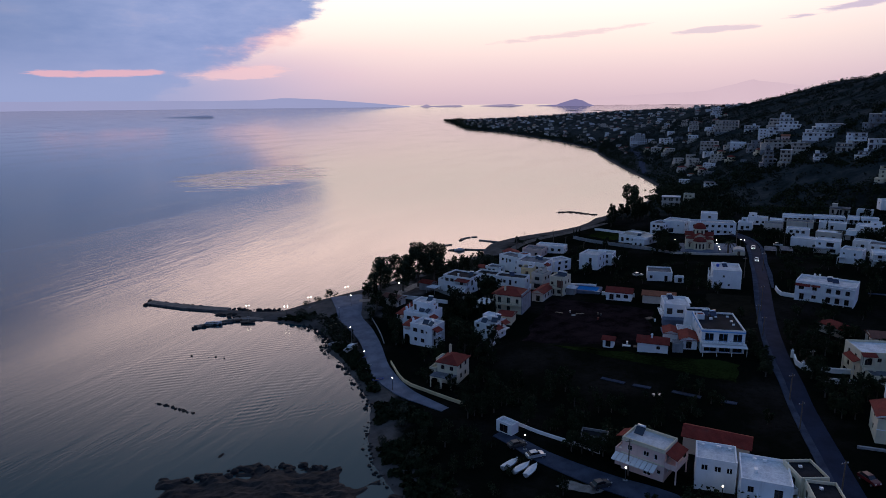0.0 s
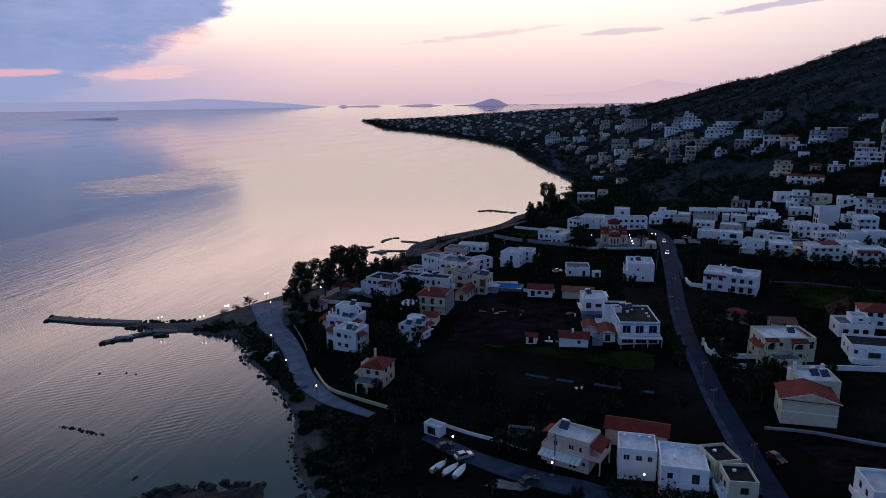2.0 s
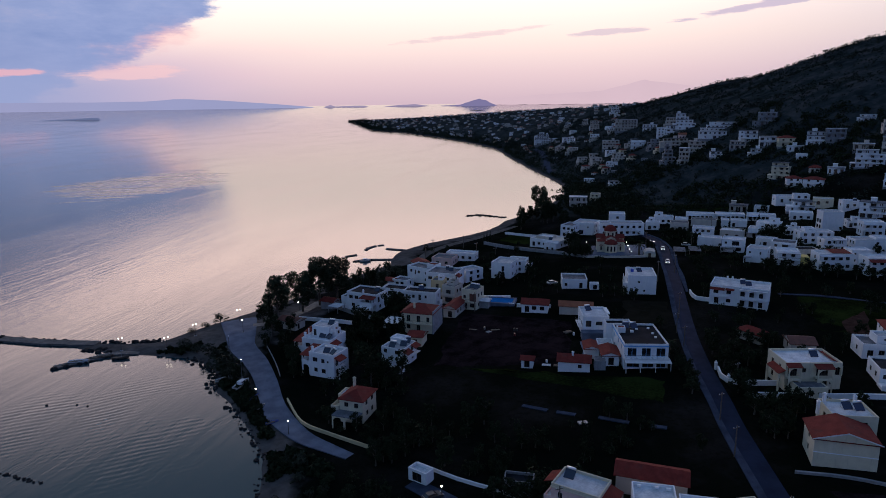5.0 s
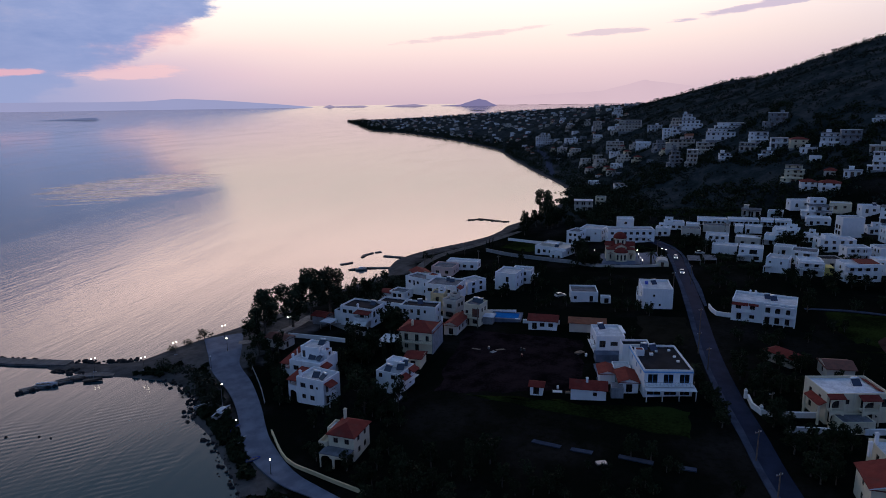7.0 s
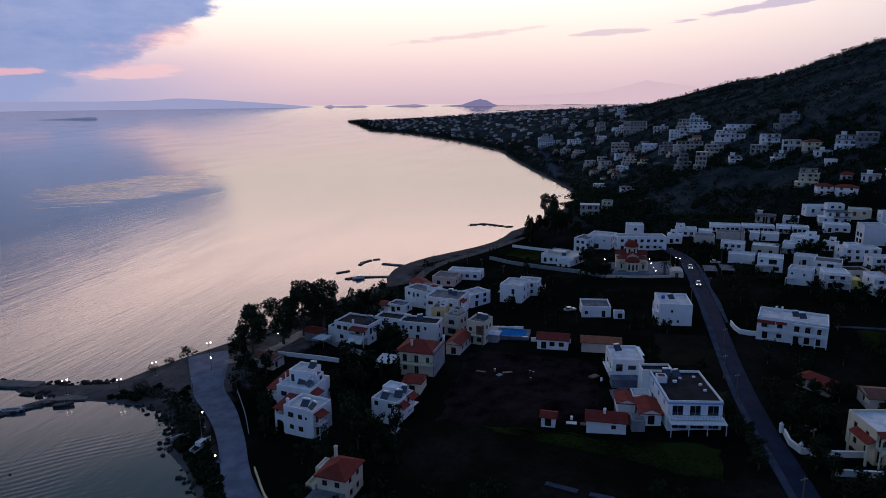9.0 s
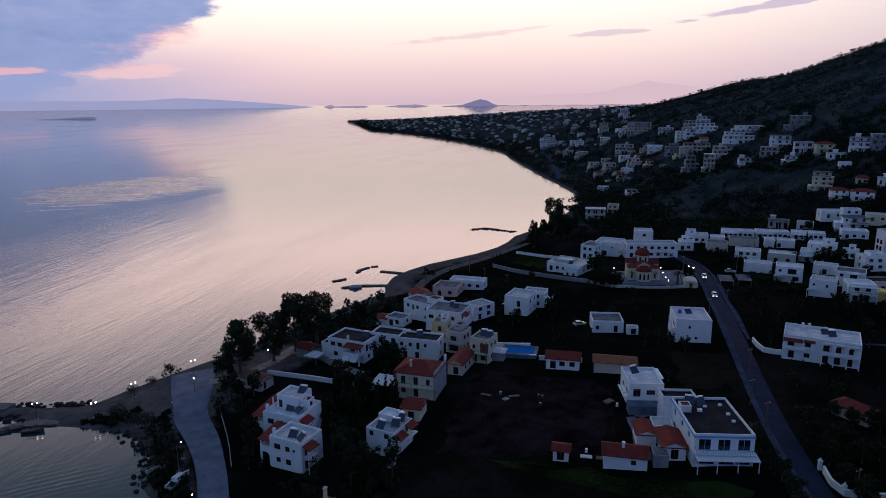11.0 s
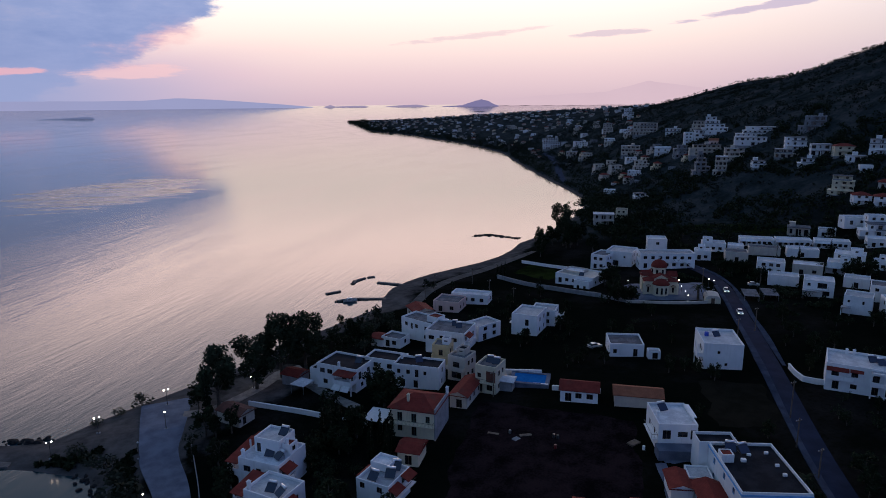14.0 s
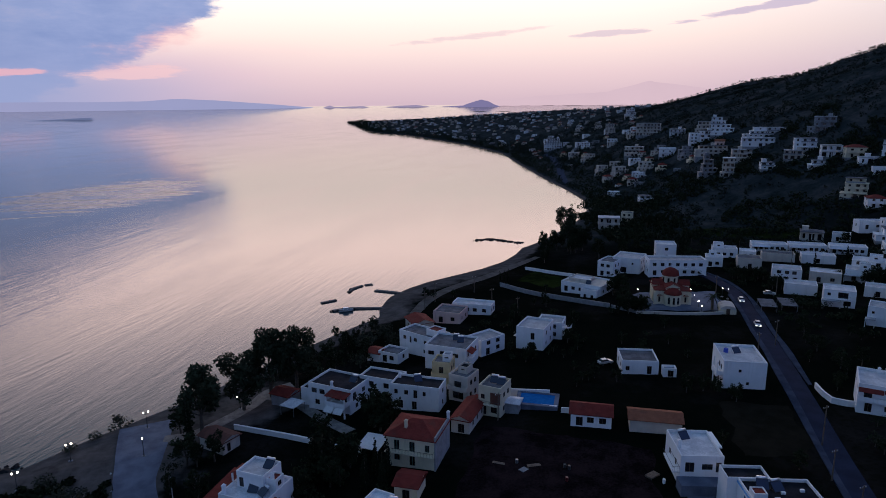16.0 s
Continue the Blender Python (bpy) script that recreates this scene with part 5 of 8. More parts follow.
# houses on the lane
o = house(25.9, 120.2, 9.1, 6.5, -33, 6.8, "pink house with white cornices and glass canopy", PINK, front=[(1.2, 2.2, 4.1, 5.3), (4.6, 5.8, 4.1, 5.2), (6.9, 7.6, 4.0, 5.2), (1.6, 2.8, 1.0, 2.2), (4.8, 6.4, 0.1, 2.3), (7.6, 8.4, 1.1, 2.0)], side=2, joinery=WHITE, trim=CREAM, roof_mat=ROOFWHITE, group=VILLAGE)
hang("cornice", Shape().box(-4.65, 4.65, -3.42, -3.27, 6.0, 6.2).mesh("cornice", CREAM), o), hang("cornice", Shape().box(-4.65, 4.65, -3.42, -3.27, 3.2, 3.38).mesh("cornice", CREAM), o)
room(o, -5.3, -0.6, 1.4, 5.2, 0, 3.9, PINK, front=0), tiled(o, -7.0, -4.6, -1.0, 3.2, 5.2, 6.1, drop="x"), tiled(o, 4.58, 7.0, -3.0, 3.0, 6.1, 5.2, drop="x")
posts(o, [(6.8, -2.8), (6.8, 2.8)], -1, 5.1, 0.12, PINK)
railing(o, 4.58, 7.0, -3.2, 3.0, 3.1, PINK, True)
for k in range(9):
    hang("canopy_panel", lean_to(-5.8 + k * 1.02, -4.9 + k * 1.02, -5.6, -3.44, 2.4, 3.1).mesh("canopy_panel", CANVAS), o)
on_roof(o, -2.6, 1.0, 6.28, 0)
o = house(37.8, 115.6, 7.4, 6.9, -13, 6.4, "white flat roofed house with roof vents", front=[(1.0, 2.2, 3.8, 5.0), (3.4, 4.6, 3.8, 5.0), (5.6, 6.6, 3.8, 5.0)], side=2, group=VILLAGE, joinery=WHITE)
roof_box(o, -2.4, 2.6, 5.9), roof_box(o, 0.6, 2.6, 5.9), roof_box(o, 2.6, 2.4, 5.9)
o = house(45.0, 109.6, 8.6, 9.6, -14, 6.4, "white flat roofed house with glazed balcony door", front=[(5.6, 7.0, 3.2, 5.2), (1.2, 2.2, 3.8, 5.0)], side=2, group=VILLAGE)
roof_box(o, -1.6, 3.6, 5.9), roof_box(o, 0.2, 3.6, 5.9), roof_box(o, -1.6, -0.6, 5.9, 0.6, 1.1, 0.6)
railing(o, -1.6, 4.2, -6.3, -4.82, 3.0, None, True)
for hx, hy, ht in ((52.2, 109.8, 8), (52.9, 102.8, -6)):
    o = house(hx, hy, 5.2, 6.4, ht, 6.6, "narrow cream twin house with dark flat roof", CREAM, front=1, side=1, left=[(1.2, 2.4, 3.2, 5.3), (3.4, 4.6, 3.2, 5.3)], roof_mat=SLATE, group=VILLAGE)
    railing(o, -4.0, -2.62, -2.8, 1.6, 3.1, None, True)
    roof_box(o, -0.4, 1.2, 6.05, 0.6, 0.5, 0.4)
house(41.0, 126.6, 13.0, 5.6, -20, 3.4, "long low house with dark red tiled roof", BEIGE, storeys=1, roof="gable", rise=1.4, front=0, group=VILLAGE)
house(15.6, 129.0, 5.8, 3.6, -13, 2.8, "grey concrete shed with flat roof", STONE, storeys=1, front=1, roof_mat=SLATE, category="shed", name="shed")
house(-3.9, 134.6, 4.6, 2.6, -37, 2.6, "small white garage with dark door", storeys=1, front=[(1.0, 3.4, 0.05, 2.0)], side=0, left=0, category="garage", name="garage")

# sea villa, holiday complex and houses beyond the main road
o = house(58.8, 346.0, 16.8, 13.0, -38, 4.0, "wide white seaside villa in a walled garden", storeys=1, front=5, side=3, roof_mat=BEIGE, group=VILLAGE)
room(o, 5.0, -8.0, 6.5, 4.0, -1, 4.2, front=2), room(o, -3.0, 1.0, 8.0, 7.0, 3.5, 1.2, BEIGE), on_roof(o, 2.0, -3.5, 3.5, 10)
o = house(74.9, 373.5, 7.3, 11.0, -37, 6.6, "white holiday apartments with flat roof", front=2, side=3, roof_mat=FELT, group=VILLAGE)
house(84.5, 377.5, 11.8, 12.0, -30, 6.9, "tall white holiday apartment block", front=[(8.2, 9.0, 4.0, 4.9), (1, 6, 0.2, 2.6)], side=3, group=VILLAGE)
o = house(100.6, 365.9, 23.6, 8.4, -5, 6.8, "long white holiday apartment block with outside stair", front=7, group=VILLAGE)
for bx in (-5.4, 2.4):
    railing(o, bx, bx + 2.6, -5.5, -4.22, 3.1)
hang("outside_stair", Shape().quad((7.4, -5.8, 3.3), (12.4, -5.8, 0), (12.4, -4.4, 0), (7.4, -4.4, 3.3)).quad((7.4, -5.8, 3.3), (7.4, -5.8, 2.9), (12.0, -5.8, -0.3), (12.4, -5.8, 0)).mesh("outside_stair", WHITE), o)
house(107.5, 398.9, 9.0, 9.0, -12, 7.2, "white cube shaped holiday block", front=1, group=VILLAGE)
def front_on(ax, ay, bx, by, d, h, label, mat=None, wing=None, canopy=0.0, **more):
    """A flat roofed house whose front runs from a to b; wing: an upper room over part of it."""
    turn = math.degrees(math.atan2(by - ay, bx - ax))
    w = math.hypot(bx - ax, by - ay)
    o = house((ax + bx) / 2 - math.sin(radians(turn)) * d / 2, (ay + by) / 2 + math.cos(radians(turn)) * d / 2, w, d, turn, h, label, mat, 2 if h > 5 else 1, group=VILLAGE, par=0.4, **more)
    if wing:
        room(o, wing * w, 0.6, w * 0.4, d * 0.55, h - 0.4, 2.3, mat or WHITE, front=1)
    if canopy:
        hang("canopy", Shape().box(-w / 2 - 0.4, -w / 2 + w * canopy, -d / 2 - 2.6, -d / 2 - 0.02, 2.4, 2.55).mesh("canopy", ROOFWHITE), o)
        posts(o, [(-w / 2 - 0.2, -d / 2 - 2.4), (-w / 2 + w * canopy - 0.2, -d / 2 - 2.4)], -1.2, 2.4, 0.1)
    return o


LONG = "long white row of holiday bungalows"
for ax, ay, bx, by in ((150.8, 402.8, 165.7, 398.0), (166.2, 397.4, 181.3, 392.4), (182.0, 391.8, 196.0, 385.6)):
    front_on(ax, ay, bx, by, 7.5, 3.6, LONG, front=6, side=1, left=1, canopy=0.5)
front_on(127.7, 392.7, 138.0, 389.4, 8, 4.2, "white holiday bungalow with upper terrace room", wing=-0.25, front=3)
front_on(138.2, 387.8, 144.6, 385.2, 7, 3.6, "small white holiday bungalow", front=2)
front_on(145.3, 381.6, 157.8, 376.6, 7, 3.7, "pale holiday bungalow row with blank wall", BEIGE, front=0, roof_mat=FELT)
front_on(160.0, 375.2, 172.2, 370.2, 7, 3.8, "white holiday bungalow row with blank wall", front=1)
front_on(170.4, 356.6, 180.1, 350.0, 9, 5.2, "white holiday house with stepped roof", wing=0.2, front=3, canopy=0.4)
front_on(129.4, 370.1, 138.4, 367.1, 8, 4.5, "beige flat roofed house by the road", BEIGE, front=1, roof_mat=FELT)
front_on(117.4, 376.0, 124.2, 373.2, 7, 4.4, "white corner house with stepped terraces", wing=-0.1, front=2)
front_on(132.2, 346.2, 141.7, 341.7, 8, 5.6, "white house with pale roof edge above a hedge", front=3)
front_on(145.9, 344.0, 155.5, 338.4, 8, 4.3, "beige bungalow with wide window", BEIGE, wing=0.0, front=2)
front_on(160.6, 344.8, 169.0, 339.4, 8, 4.6, "white bungalow with roof room", wing=0.15, front=2, canopy=0.6)
front_on(128.5, 329.1, 138.2, 324.4, 7, 4.0, "plain white flat roofed building behind a hedge", front=0)
o = front_on(133.4, 312.6, 142.0, 308.0, 8.5, 6.0, "white modern villa with corner loggia", front=[(4.4, 7.4, 3.2, 5.2), (1.2, 2.2, 3.8, 4.8), (6.2, 8.4, 0.6, 2.2)], canopy=0.55)
railing(o, -0.5, 3.0, -5.6, -4.27, 3.0)
front_on(154.0, 322.3, 161.0, 317.4, 7, 3.8, "white flat roofed house behind hedges", front=1)
o = front_on(151.4, 302.6, 159.6, 297.2, 8.5, 6.0, "white two storey house with porch roof", front=[(1.4, 2.6, 3.8, 4.9), (4.6, 7.0, 3.2, 5.2), (4.6, 7.0, 0.2, 2.3)], roof_mat=FELT)
railing(o, -0.4, 3.0, -6.0, -4.27, 3.0), posts(o, [(-0.3, -5.8), (2.8, -5.8)], -1, 5.4, 0.14)
hang("porch_roof", Shape().box(-0.6, 3.2, -6.1, -4.27, 5.4, 5.58).mesh("porch_roof", ROOFWHITE), o)
front_on(134.8, 290.9, 141.4, 286.0, 8, 6.2, "plain white block house with low canopy", front=[(1.2, 1.9, 3.8, 4.6), (5.4, 6.0, 3.6, 4.7)], canopy=0.3)
front_on(180.5, 347.0, 185.7, 343.2, 7, 3.8, "small white house with upper room and chimney", wing=0.1, front=2)
o = house(149.6, 285.2, 8.6, 8.0, -19, 6.2, "white and yellow house with open verandah", front=2, side=[(1, 2.2, 3.6, 4.8)], group=VILLAGE)
hang("yellow_wall", Shape().box(4.32, 8.4, -2.6, 3.2, 0, 3.6).mesh("yellow_wall", YELLOW), o, "bright yellow plastered side wing")
posts(o, [(-4.0, -6.6), (0, -6.6), (4.0, -6.6)], -1.5, 5.6, 0.15), railing(o, -4.3, 4.3, -6.8, -4.02, 3.0), hang("loggia_roof", Shape().box(-4.3, 4.3, -6.8, -4.02, 5.6, 5.8).mesh("loggia_roof", ROOFWHITE), o)
def verandah(o, w, d, x0, x1, storeys=2, mat=None, tiled_top=False):
    """Open balconies before a house front: slabs, breastworks, posts and a flat or tiled top."""
    mat, deep = mat or WHITE, 2.2
    y0, y1 = -d / 2 - deep, -d / 2 - 0.02
    count = max(2, round((x1 - x0) / 3.0) + 1)
    posts(o, [(x0 + 0.15 + (x1 - x0 - 0.3) * k / (count - 1), y0 + 0.15) for k in range(count)], -1.8, storeys * 2.95, 0.14, mat)
    for st in range(1, storeys):
        railing(o, x0, x1, y0 + 0.02, y1, st * 2.95, mat, True)
    if tiled_top:
        tiled(o, x0 - 0.3, x1 + 0.3, y0 - 0.3, y1, storeys * 2.95, storeys * 2.95 + 0.7)
    else:
        hang("verandah_roof", Shape().box(x0 - 0.2, x1 + 0.2, y0 - 0.2, y1, storeys * 2.95, storeys * 2.95 + 0.18).mesh("verandah_roof", ROOFWHITE), o)


o = front_on(156.4, 272.6, 169.9, 271.3, 8, 6.8, "white two storey house with red tiled roof and balconies", front=4, side=1)
verandah(o, 13.6, 8, -13.6/2, 13.6*0.12, 2), tiled(o, -13.6*0.1, 13.6*0.45, -3.0, 3.4, 6.8+0.1, 6.8+0.5)
o = front_on(170.0, 262.3, 182.2, 261.1, 8, 7.0, "white house with deep verandahs and tiled roof", front=4, side=1)
verandah(o, 12.3, 8, -12.3/2, 12.3*0.2, 2, None, True)
o = front_on(174.7, 280.8, 183.0, 280.0, 7, 6.1, "plain white cube house with small windows", front=[(1.0, 1.9, 1.2, 2.2), (1.0, 1.9, 4.0, 5.0)])
o = front_on(159.3, 293.1, 167.8, 292.3, 7, 4.1, "plain beige house with dark flat roof", mat=BEIGE, roof_mat=SLATE, front=1)
o = front_on(189.1, 301.2, 210.8, 298.9, 9, 6.0, "long white house with flat roofs and end balconies", front=[(1.0, 2.2, 1, 2.2), (9.0, 10.2, 4.0, 5.0)], left=3)
room(o, 3.0, 1.0, 8.0, 6.0, 6.0-0.4, 1.0, front=0)
o = front_on(177.3, 305.4, 187.2, 304.4, 7, 5.8, "white house with glazed upper loggia", front=3, left=1)
verandah(o, 10.0, 7, -10.0*0.1, 10.0*0.4, 2)
o = front_on(176.3, 323.9, 191.9, 322.1, 8, 5.8, "white bungalows with stepped flat roofs", front=4, left=1)
room(o, -2.5, 0.5, 5.0, 5.0, 5.8-0.4, 1.8, front=1)
o = front_on(205.3, 355.3, 215.7, 353.9, 8, 9.9, "tall white cube house with shaded balconies", front=[], left=[(1.0, 3.0, 0.4, 2.4), (4.0, 6.0, 0.4, 2.4), (1.0, 3.0, 3.4, 5.4), (4.0, 6.0, 3.4, 5.4)])
o = house(222, 341, 10, 9, -15, 7.2, "white two storey house on the slope", front=3, group=VILLAGE)
verandah(o, 10, 9, -5, 1)
house(212.3, 389, 12, 9, -25, 4.2, "low white house with flat roof", storeys=1, front=3, group=VILLAGE)

# more bungalows and small houses fill the holiday village
TOWN = random.Random(17)
count_ = 0
while count_ < 6:
    hx, hy = TOWN.uniform(196, 240), TOWN.uniform(320, 446)
    hw, hd = TOWN.uniform(7, 12.5), TOWN.uniform(6, 8.5)
    if hx < 118 and hy < 352 or hx - 96 < (hy - 330) * 0.1 or any(math.hypot(hx - bx, hy - by) < br + 0.5 * math.hypot(hw, hd) - 1.5 for bx, by, br in BUILT):
        count_ += 0.02
        continue
    hh, pale = TOWN.choice((3.6, 3.8, 4.2, 6.2)), TOWN.choice((WHITE, WHITE, WHITE, BEIGE, CREAM))
    o = house(hx, hy, hw, hd, TOWN.uniform(-30, -5), hh, "small pale holiday house with flat roof" if pale is not WHITE else "small white holiday house with flat roof", pale, 2 if hh > 5 else 1,
              front=TOWN.choice((2, 3)), side=1, left=1, roof_mat=TOWN.choice((ROOFWHITE, ROOFWHITE, FELT)), group=VILLAGE)
    if TOWN.random() < 0.5:
        hang("canopy", Shape().box(-hw / 2, hw / 2 - 2, -hd / 2 - 2.4, -hd / 2 - 0.02, 2.45, 2.6).mesh("canopy", ROOFWHITE), o)
        posts(o, [(-hw / 2 + 0.2, -hd / 2 - 2.2), (hw / 2 - 2.2, -hd / 2 - 2.2)], -1.0, 2.45, 0.1)
    if TOWN.random() < 0.4:
        room(o, TOWN.uniform(-1, 1), 0.8, hw * 0.5, hd * 0.5, hh - 0.55, 2.2, pale, front=1)
    if TOWN.random() < 0.6:
        on_roof(o, hw * 0.25, -hd * 0.2, hh - 0.53, TOWN.uniform(-20, 20))
    count_ += 1


# ---------------- church ----------------
def church(x, y, turn):
    ob = base("church", x, y, turn, None, "cream domed church with red roofs and rounded apse", "church")
    w, d, h = 12.0, 13.0, 5.6
    slit = lambda c, z0, z1: (c - 0.35, c + 0.35, z0, z1)
    body = Shape()
    todo = []
    for p, u, wide, holes in (((-w / 2, -d / 2, 0), (1, 0, 0), w, [slit(1.5, 1.2, 3.2), slit(10.5, 1.2, 3.2)]), ((w / 2, -d / 2, 0), (0, 1, 0), d, [slit(2.5, 1.5, 3.5), slit(6.5, 1.5, 4), slit(10.5, 1.5, 3.5)]),
                              ((w / 2, d / 2, 0), (-1, 0, 0), w, []), ((-w / 2, d / 2, 0), (0, -1, 0), d, [slit(2.5, 1.5, 3.5), slit(6.5, 1.5, 4), slit(10.5, 1.5, 3.5)])):
        holed(body, p, u, wide, h, holes)
        a, b = Vector(p), Vector(p) + Vector(u) * wide
        body.quad((a.x, a.y, -2), (b.x, b.y, -2), (b.x, b.y, 0), (a.x, a.y, 0))
        todo += [(p, u, q) for q in holes]
    hang("wall", body.mesh("wall", CREAM), ob)
    for p, u, q in todo:
        opening(ob, p, u, q, BROWNP)
    hang("roof", hip_roof(w, d, h, 1.5, 0.4).mesh("roof", TILE), ob)
    # arms of the cross
    for nm, ww, dd, along in (("transept", w + 0.6, 4.6, "x"), ("nave", 4.8, d + 0.6, "y")):
        hang(nm, Shape().box(-ww / 2, ww / 2, -dd / 2, dd / 2, 0, 6.6).mesh(nm, CREAM), ob)
        hang("roof", hip_roof(ww, dd, 6.6, 1.5, 0.35, True, along).mesh("roof", TILE), ob)
        g = Shape()
        for s_ in (-1, 1):
            if along == "x":
                g.quad((s_ * ww / 2, -dd / 2, 6.6), (s_ * ww / 2, dd / 2, 6.6), (s_ * ww / 2, 0, 7.9))
            else:
                g.quad((-ww / 2, s_ * dd / 2, 6.6), (ww / 2, s_ * dd / 2, 6.6), (0, s_ * dd / 2, 7.9))
        hang("gable_wall", g.mesh("gable_wall", CREAM), ob)
    # apse toward the sea road
    ap = Shape().lathe((0, -d / 2 - 0.2, -2), [(2.9, 0), (2.9, 6.6)], 20)
    hang("apse", ap.mesh("apse", CREAM, True), ob)
    hang("apse_roof", Shape().lathe((0, -d / 2 - 0.2, 4.6), [(3.15, -0.1), (3.2, 0), (2.6, 1.0), (1.4, 1.8), (0.1, 2.1)], 20).mesh("apse_roof", TILE, True), ob)
    for k in (-1, 0, 1):
        wdir = math.radians(-90 + k * 33)
        px, py = math.cos(wdir) * 2.9, -d / 2 - 0.2 + math.sin(wdir) * 2.9
        m = Matrix.Translation((px, py, 0)) @ Matrix.Rotation(wdir + math.pi / 2, 4, "Z")
        win = Shape().box(-0.36, 0.36, -0.06, 0.1, 1.2, 3.4).lathe((0, 0, 3.4), [(0.36, 0), (0.25, 0.25), (0, 0.36)], 8)
        hang("window", win.mesh("window", GLASS), ob, "", m)
    # drum and dome
    hang("drum", Shape().lathe((0, 0, 6.5), [(2.75, 0), (2.75, 2.9), (3.0, 2.95), (3.0, 3.2)], 16).mesh("drum", CREAM), ob)
    for k in range(8):
        wdir = 2 * math.pi * (k + 0.5) / 8
        m = Matrix.Translation((math.cos(wdir) * 2.72, math.sin(wdir) * 2.72, 0)) @ Matrix.Rotation(wdir + math.pi / 2, 4, "Z")
        hang("drum_window", Shape().box(-0.35, 0.35, -0.08, 0.08, 7.3, 9.0).mesh("drum_window", GLASS), ob, "", m)
    hang("dome", Shape().lathe((0, 0, 9.7), [(3.05, 0), (2.95, 0.7), (2.55, 1.5), (1.9, 2.15), (1.0, 2.6), (0.15, 2.78), (0.0, 2.8)], 22).mesh("dome", TILE, True), ob, "red tiled dome")
    hang("cross", Shape().box(-0.07, 0.07, -0.07, 0.07, 12.4, 14.0).box(-0.45, -0.07, -0.06, 0.06, 13.2, 13.35).box(0.07, 0.45, -0.06, 0.06, 13.2, 13.35).mesh("cross", PLASTIC), ob)
    # little corner hoods over the lower windows
    for sx_ in (-1, 1):
        hang("window_hood", hip_roof(1.6, 0.5, 3.7, 0.5, 0.1, True, "y").mesh("window_hood", TILE), ob, "", Matrix.Translation((sx_ * 4.5, -d / 2 - 0.28, 0)))
        hang("buttress", Shape().slab([(sx_ * 5.9 - 0.5, -d / 2 - 0.4), (sx_ * 5.9 + 0.5, -d / 2 - 0.4), (sx_ * 5.9 + 0.5, -d / 2), (sx_ * 5.9 - 0.5, -d / 2)], -2, 4.8, 0.1).mesh("buttress", CREAM), ob)
    return ob


church(84.2, 325.5, -10)
o = base("vaulted_shed", 98.7, 309.7, -16, None, "small pale shed with a barrel vaulted roof", "shed")
vault = Shape()
for k in range(12):
    a, b = math.pi * k / 12, math.pi * (k + 1) / 12
    vault.quad((-2.6 * math.cos(a), -3.4, 1.6 + 1.3 * math.sin(a)), (-2.6 * math.cos(b), -3.4, 1.6 + 1.3 * math.sin(b)), (-2.6 * math.cos(b), 3.4, 1.6 + 1.3 * math.sin(b)), (-2.6 * math.cos(a), 3.4, 1.6 + 1.3 * math.sin(a)))
vault.quad(*[(-2.6 * math.cos(math.pi * k / 12), -3.4, 1.6 + 1.3 * math.sin(math.pi * k / 12)) for k in range(13)])
hang("vault", vault.mesh("vault", BEIGE), o)
hang("wall", Shape().box(-2.6, 2.6, -3.4, 3.4, -1.0, 1.6).mesh("wall", CREAM), o)
hang("door", Shape().box(-0.6, 0.6, -3.46, -3.38, 0.0, 1.9).mesh("door", BROWNP), o)
for cx, cy in ((113.1, 310.9), (120.2, 311.1)):
    o = base("carport", cx, cy, -16, None, "open carport with a broad pale sheet roof", "carport")
    hang("roof", lean_to(-2.6, 2.6, -4.2, 4.2, 2.2, 2.5).mesh("roof", FELT), o)
    posts(o, [(-2.4, -4.0), (2.4, -4.0), (-2.4, 4.0), (2.4, 4.0)], -0.2, 2.15, 0.07, STEEL)
patch("church_court", [(69.5, 313), (101.5, 309.5), (106, 336), (74, 339)], PAVING, "pale paved churchyard", "churchyard", 0.35)


def low_wall(pts, tall, label, mat=None, thick=0.35, cap=True, name="garden_wall"):
    """A wall that follows the ground, with a coping."""
    line = smooth_line(pts, 3.0)
    ob = new(name)
    ob.matrix_basis = pose(line[0][0], line[0][1], at(*line[0]))
    tagged(ob, label, "wall", "walls of gardens and yards")
    o3 = np.array([line[0][0], line[0][1], at(*line[0])])
    way = np.gradient(line, axis=0)
    way /= np.linalg.norm(way, axis=1)[:, None] + 1e-9
    for nm, t0, z0, z1, m in (("masonry", thick, -0.8, tall, mat or WHITE), ("coping", thick + 0.14, tall, tall + 0.1, mat or WHITE))[: 2 if cap else 1]:
        v, f = [], []
        for p, q in zip(line, way):
            s = np.array([-q[1], q[0]]) * t0 / 2
            g = at(*p)
            for a, z in ((s, z0), (s, z1), (-s, z1), (-s, z0)):
                v.append((p[0] + a[0] - o3[0], p[1] + a[1] - o3[1], g + z - o3[2]))
        for i in range(len(line) - 1):
            for k in range(4):
                j = (k + 1) % 4
                f.append((i * 4 + k, i * 4 + j, i * 4 + 4 + j, i * 4 + 4 + k))
        f += [(0, 1, 2, 3), (len(v) - 1, len(v) - 2, len(v) - 3, len(v) - 4)]
        hang(nm, mesh_of(nm, v, f, m), ob)
    return ob


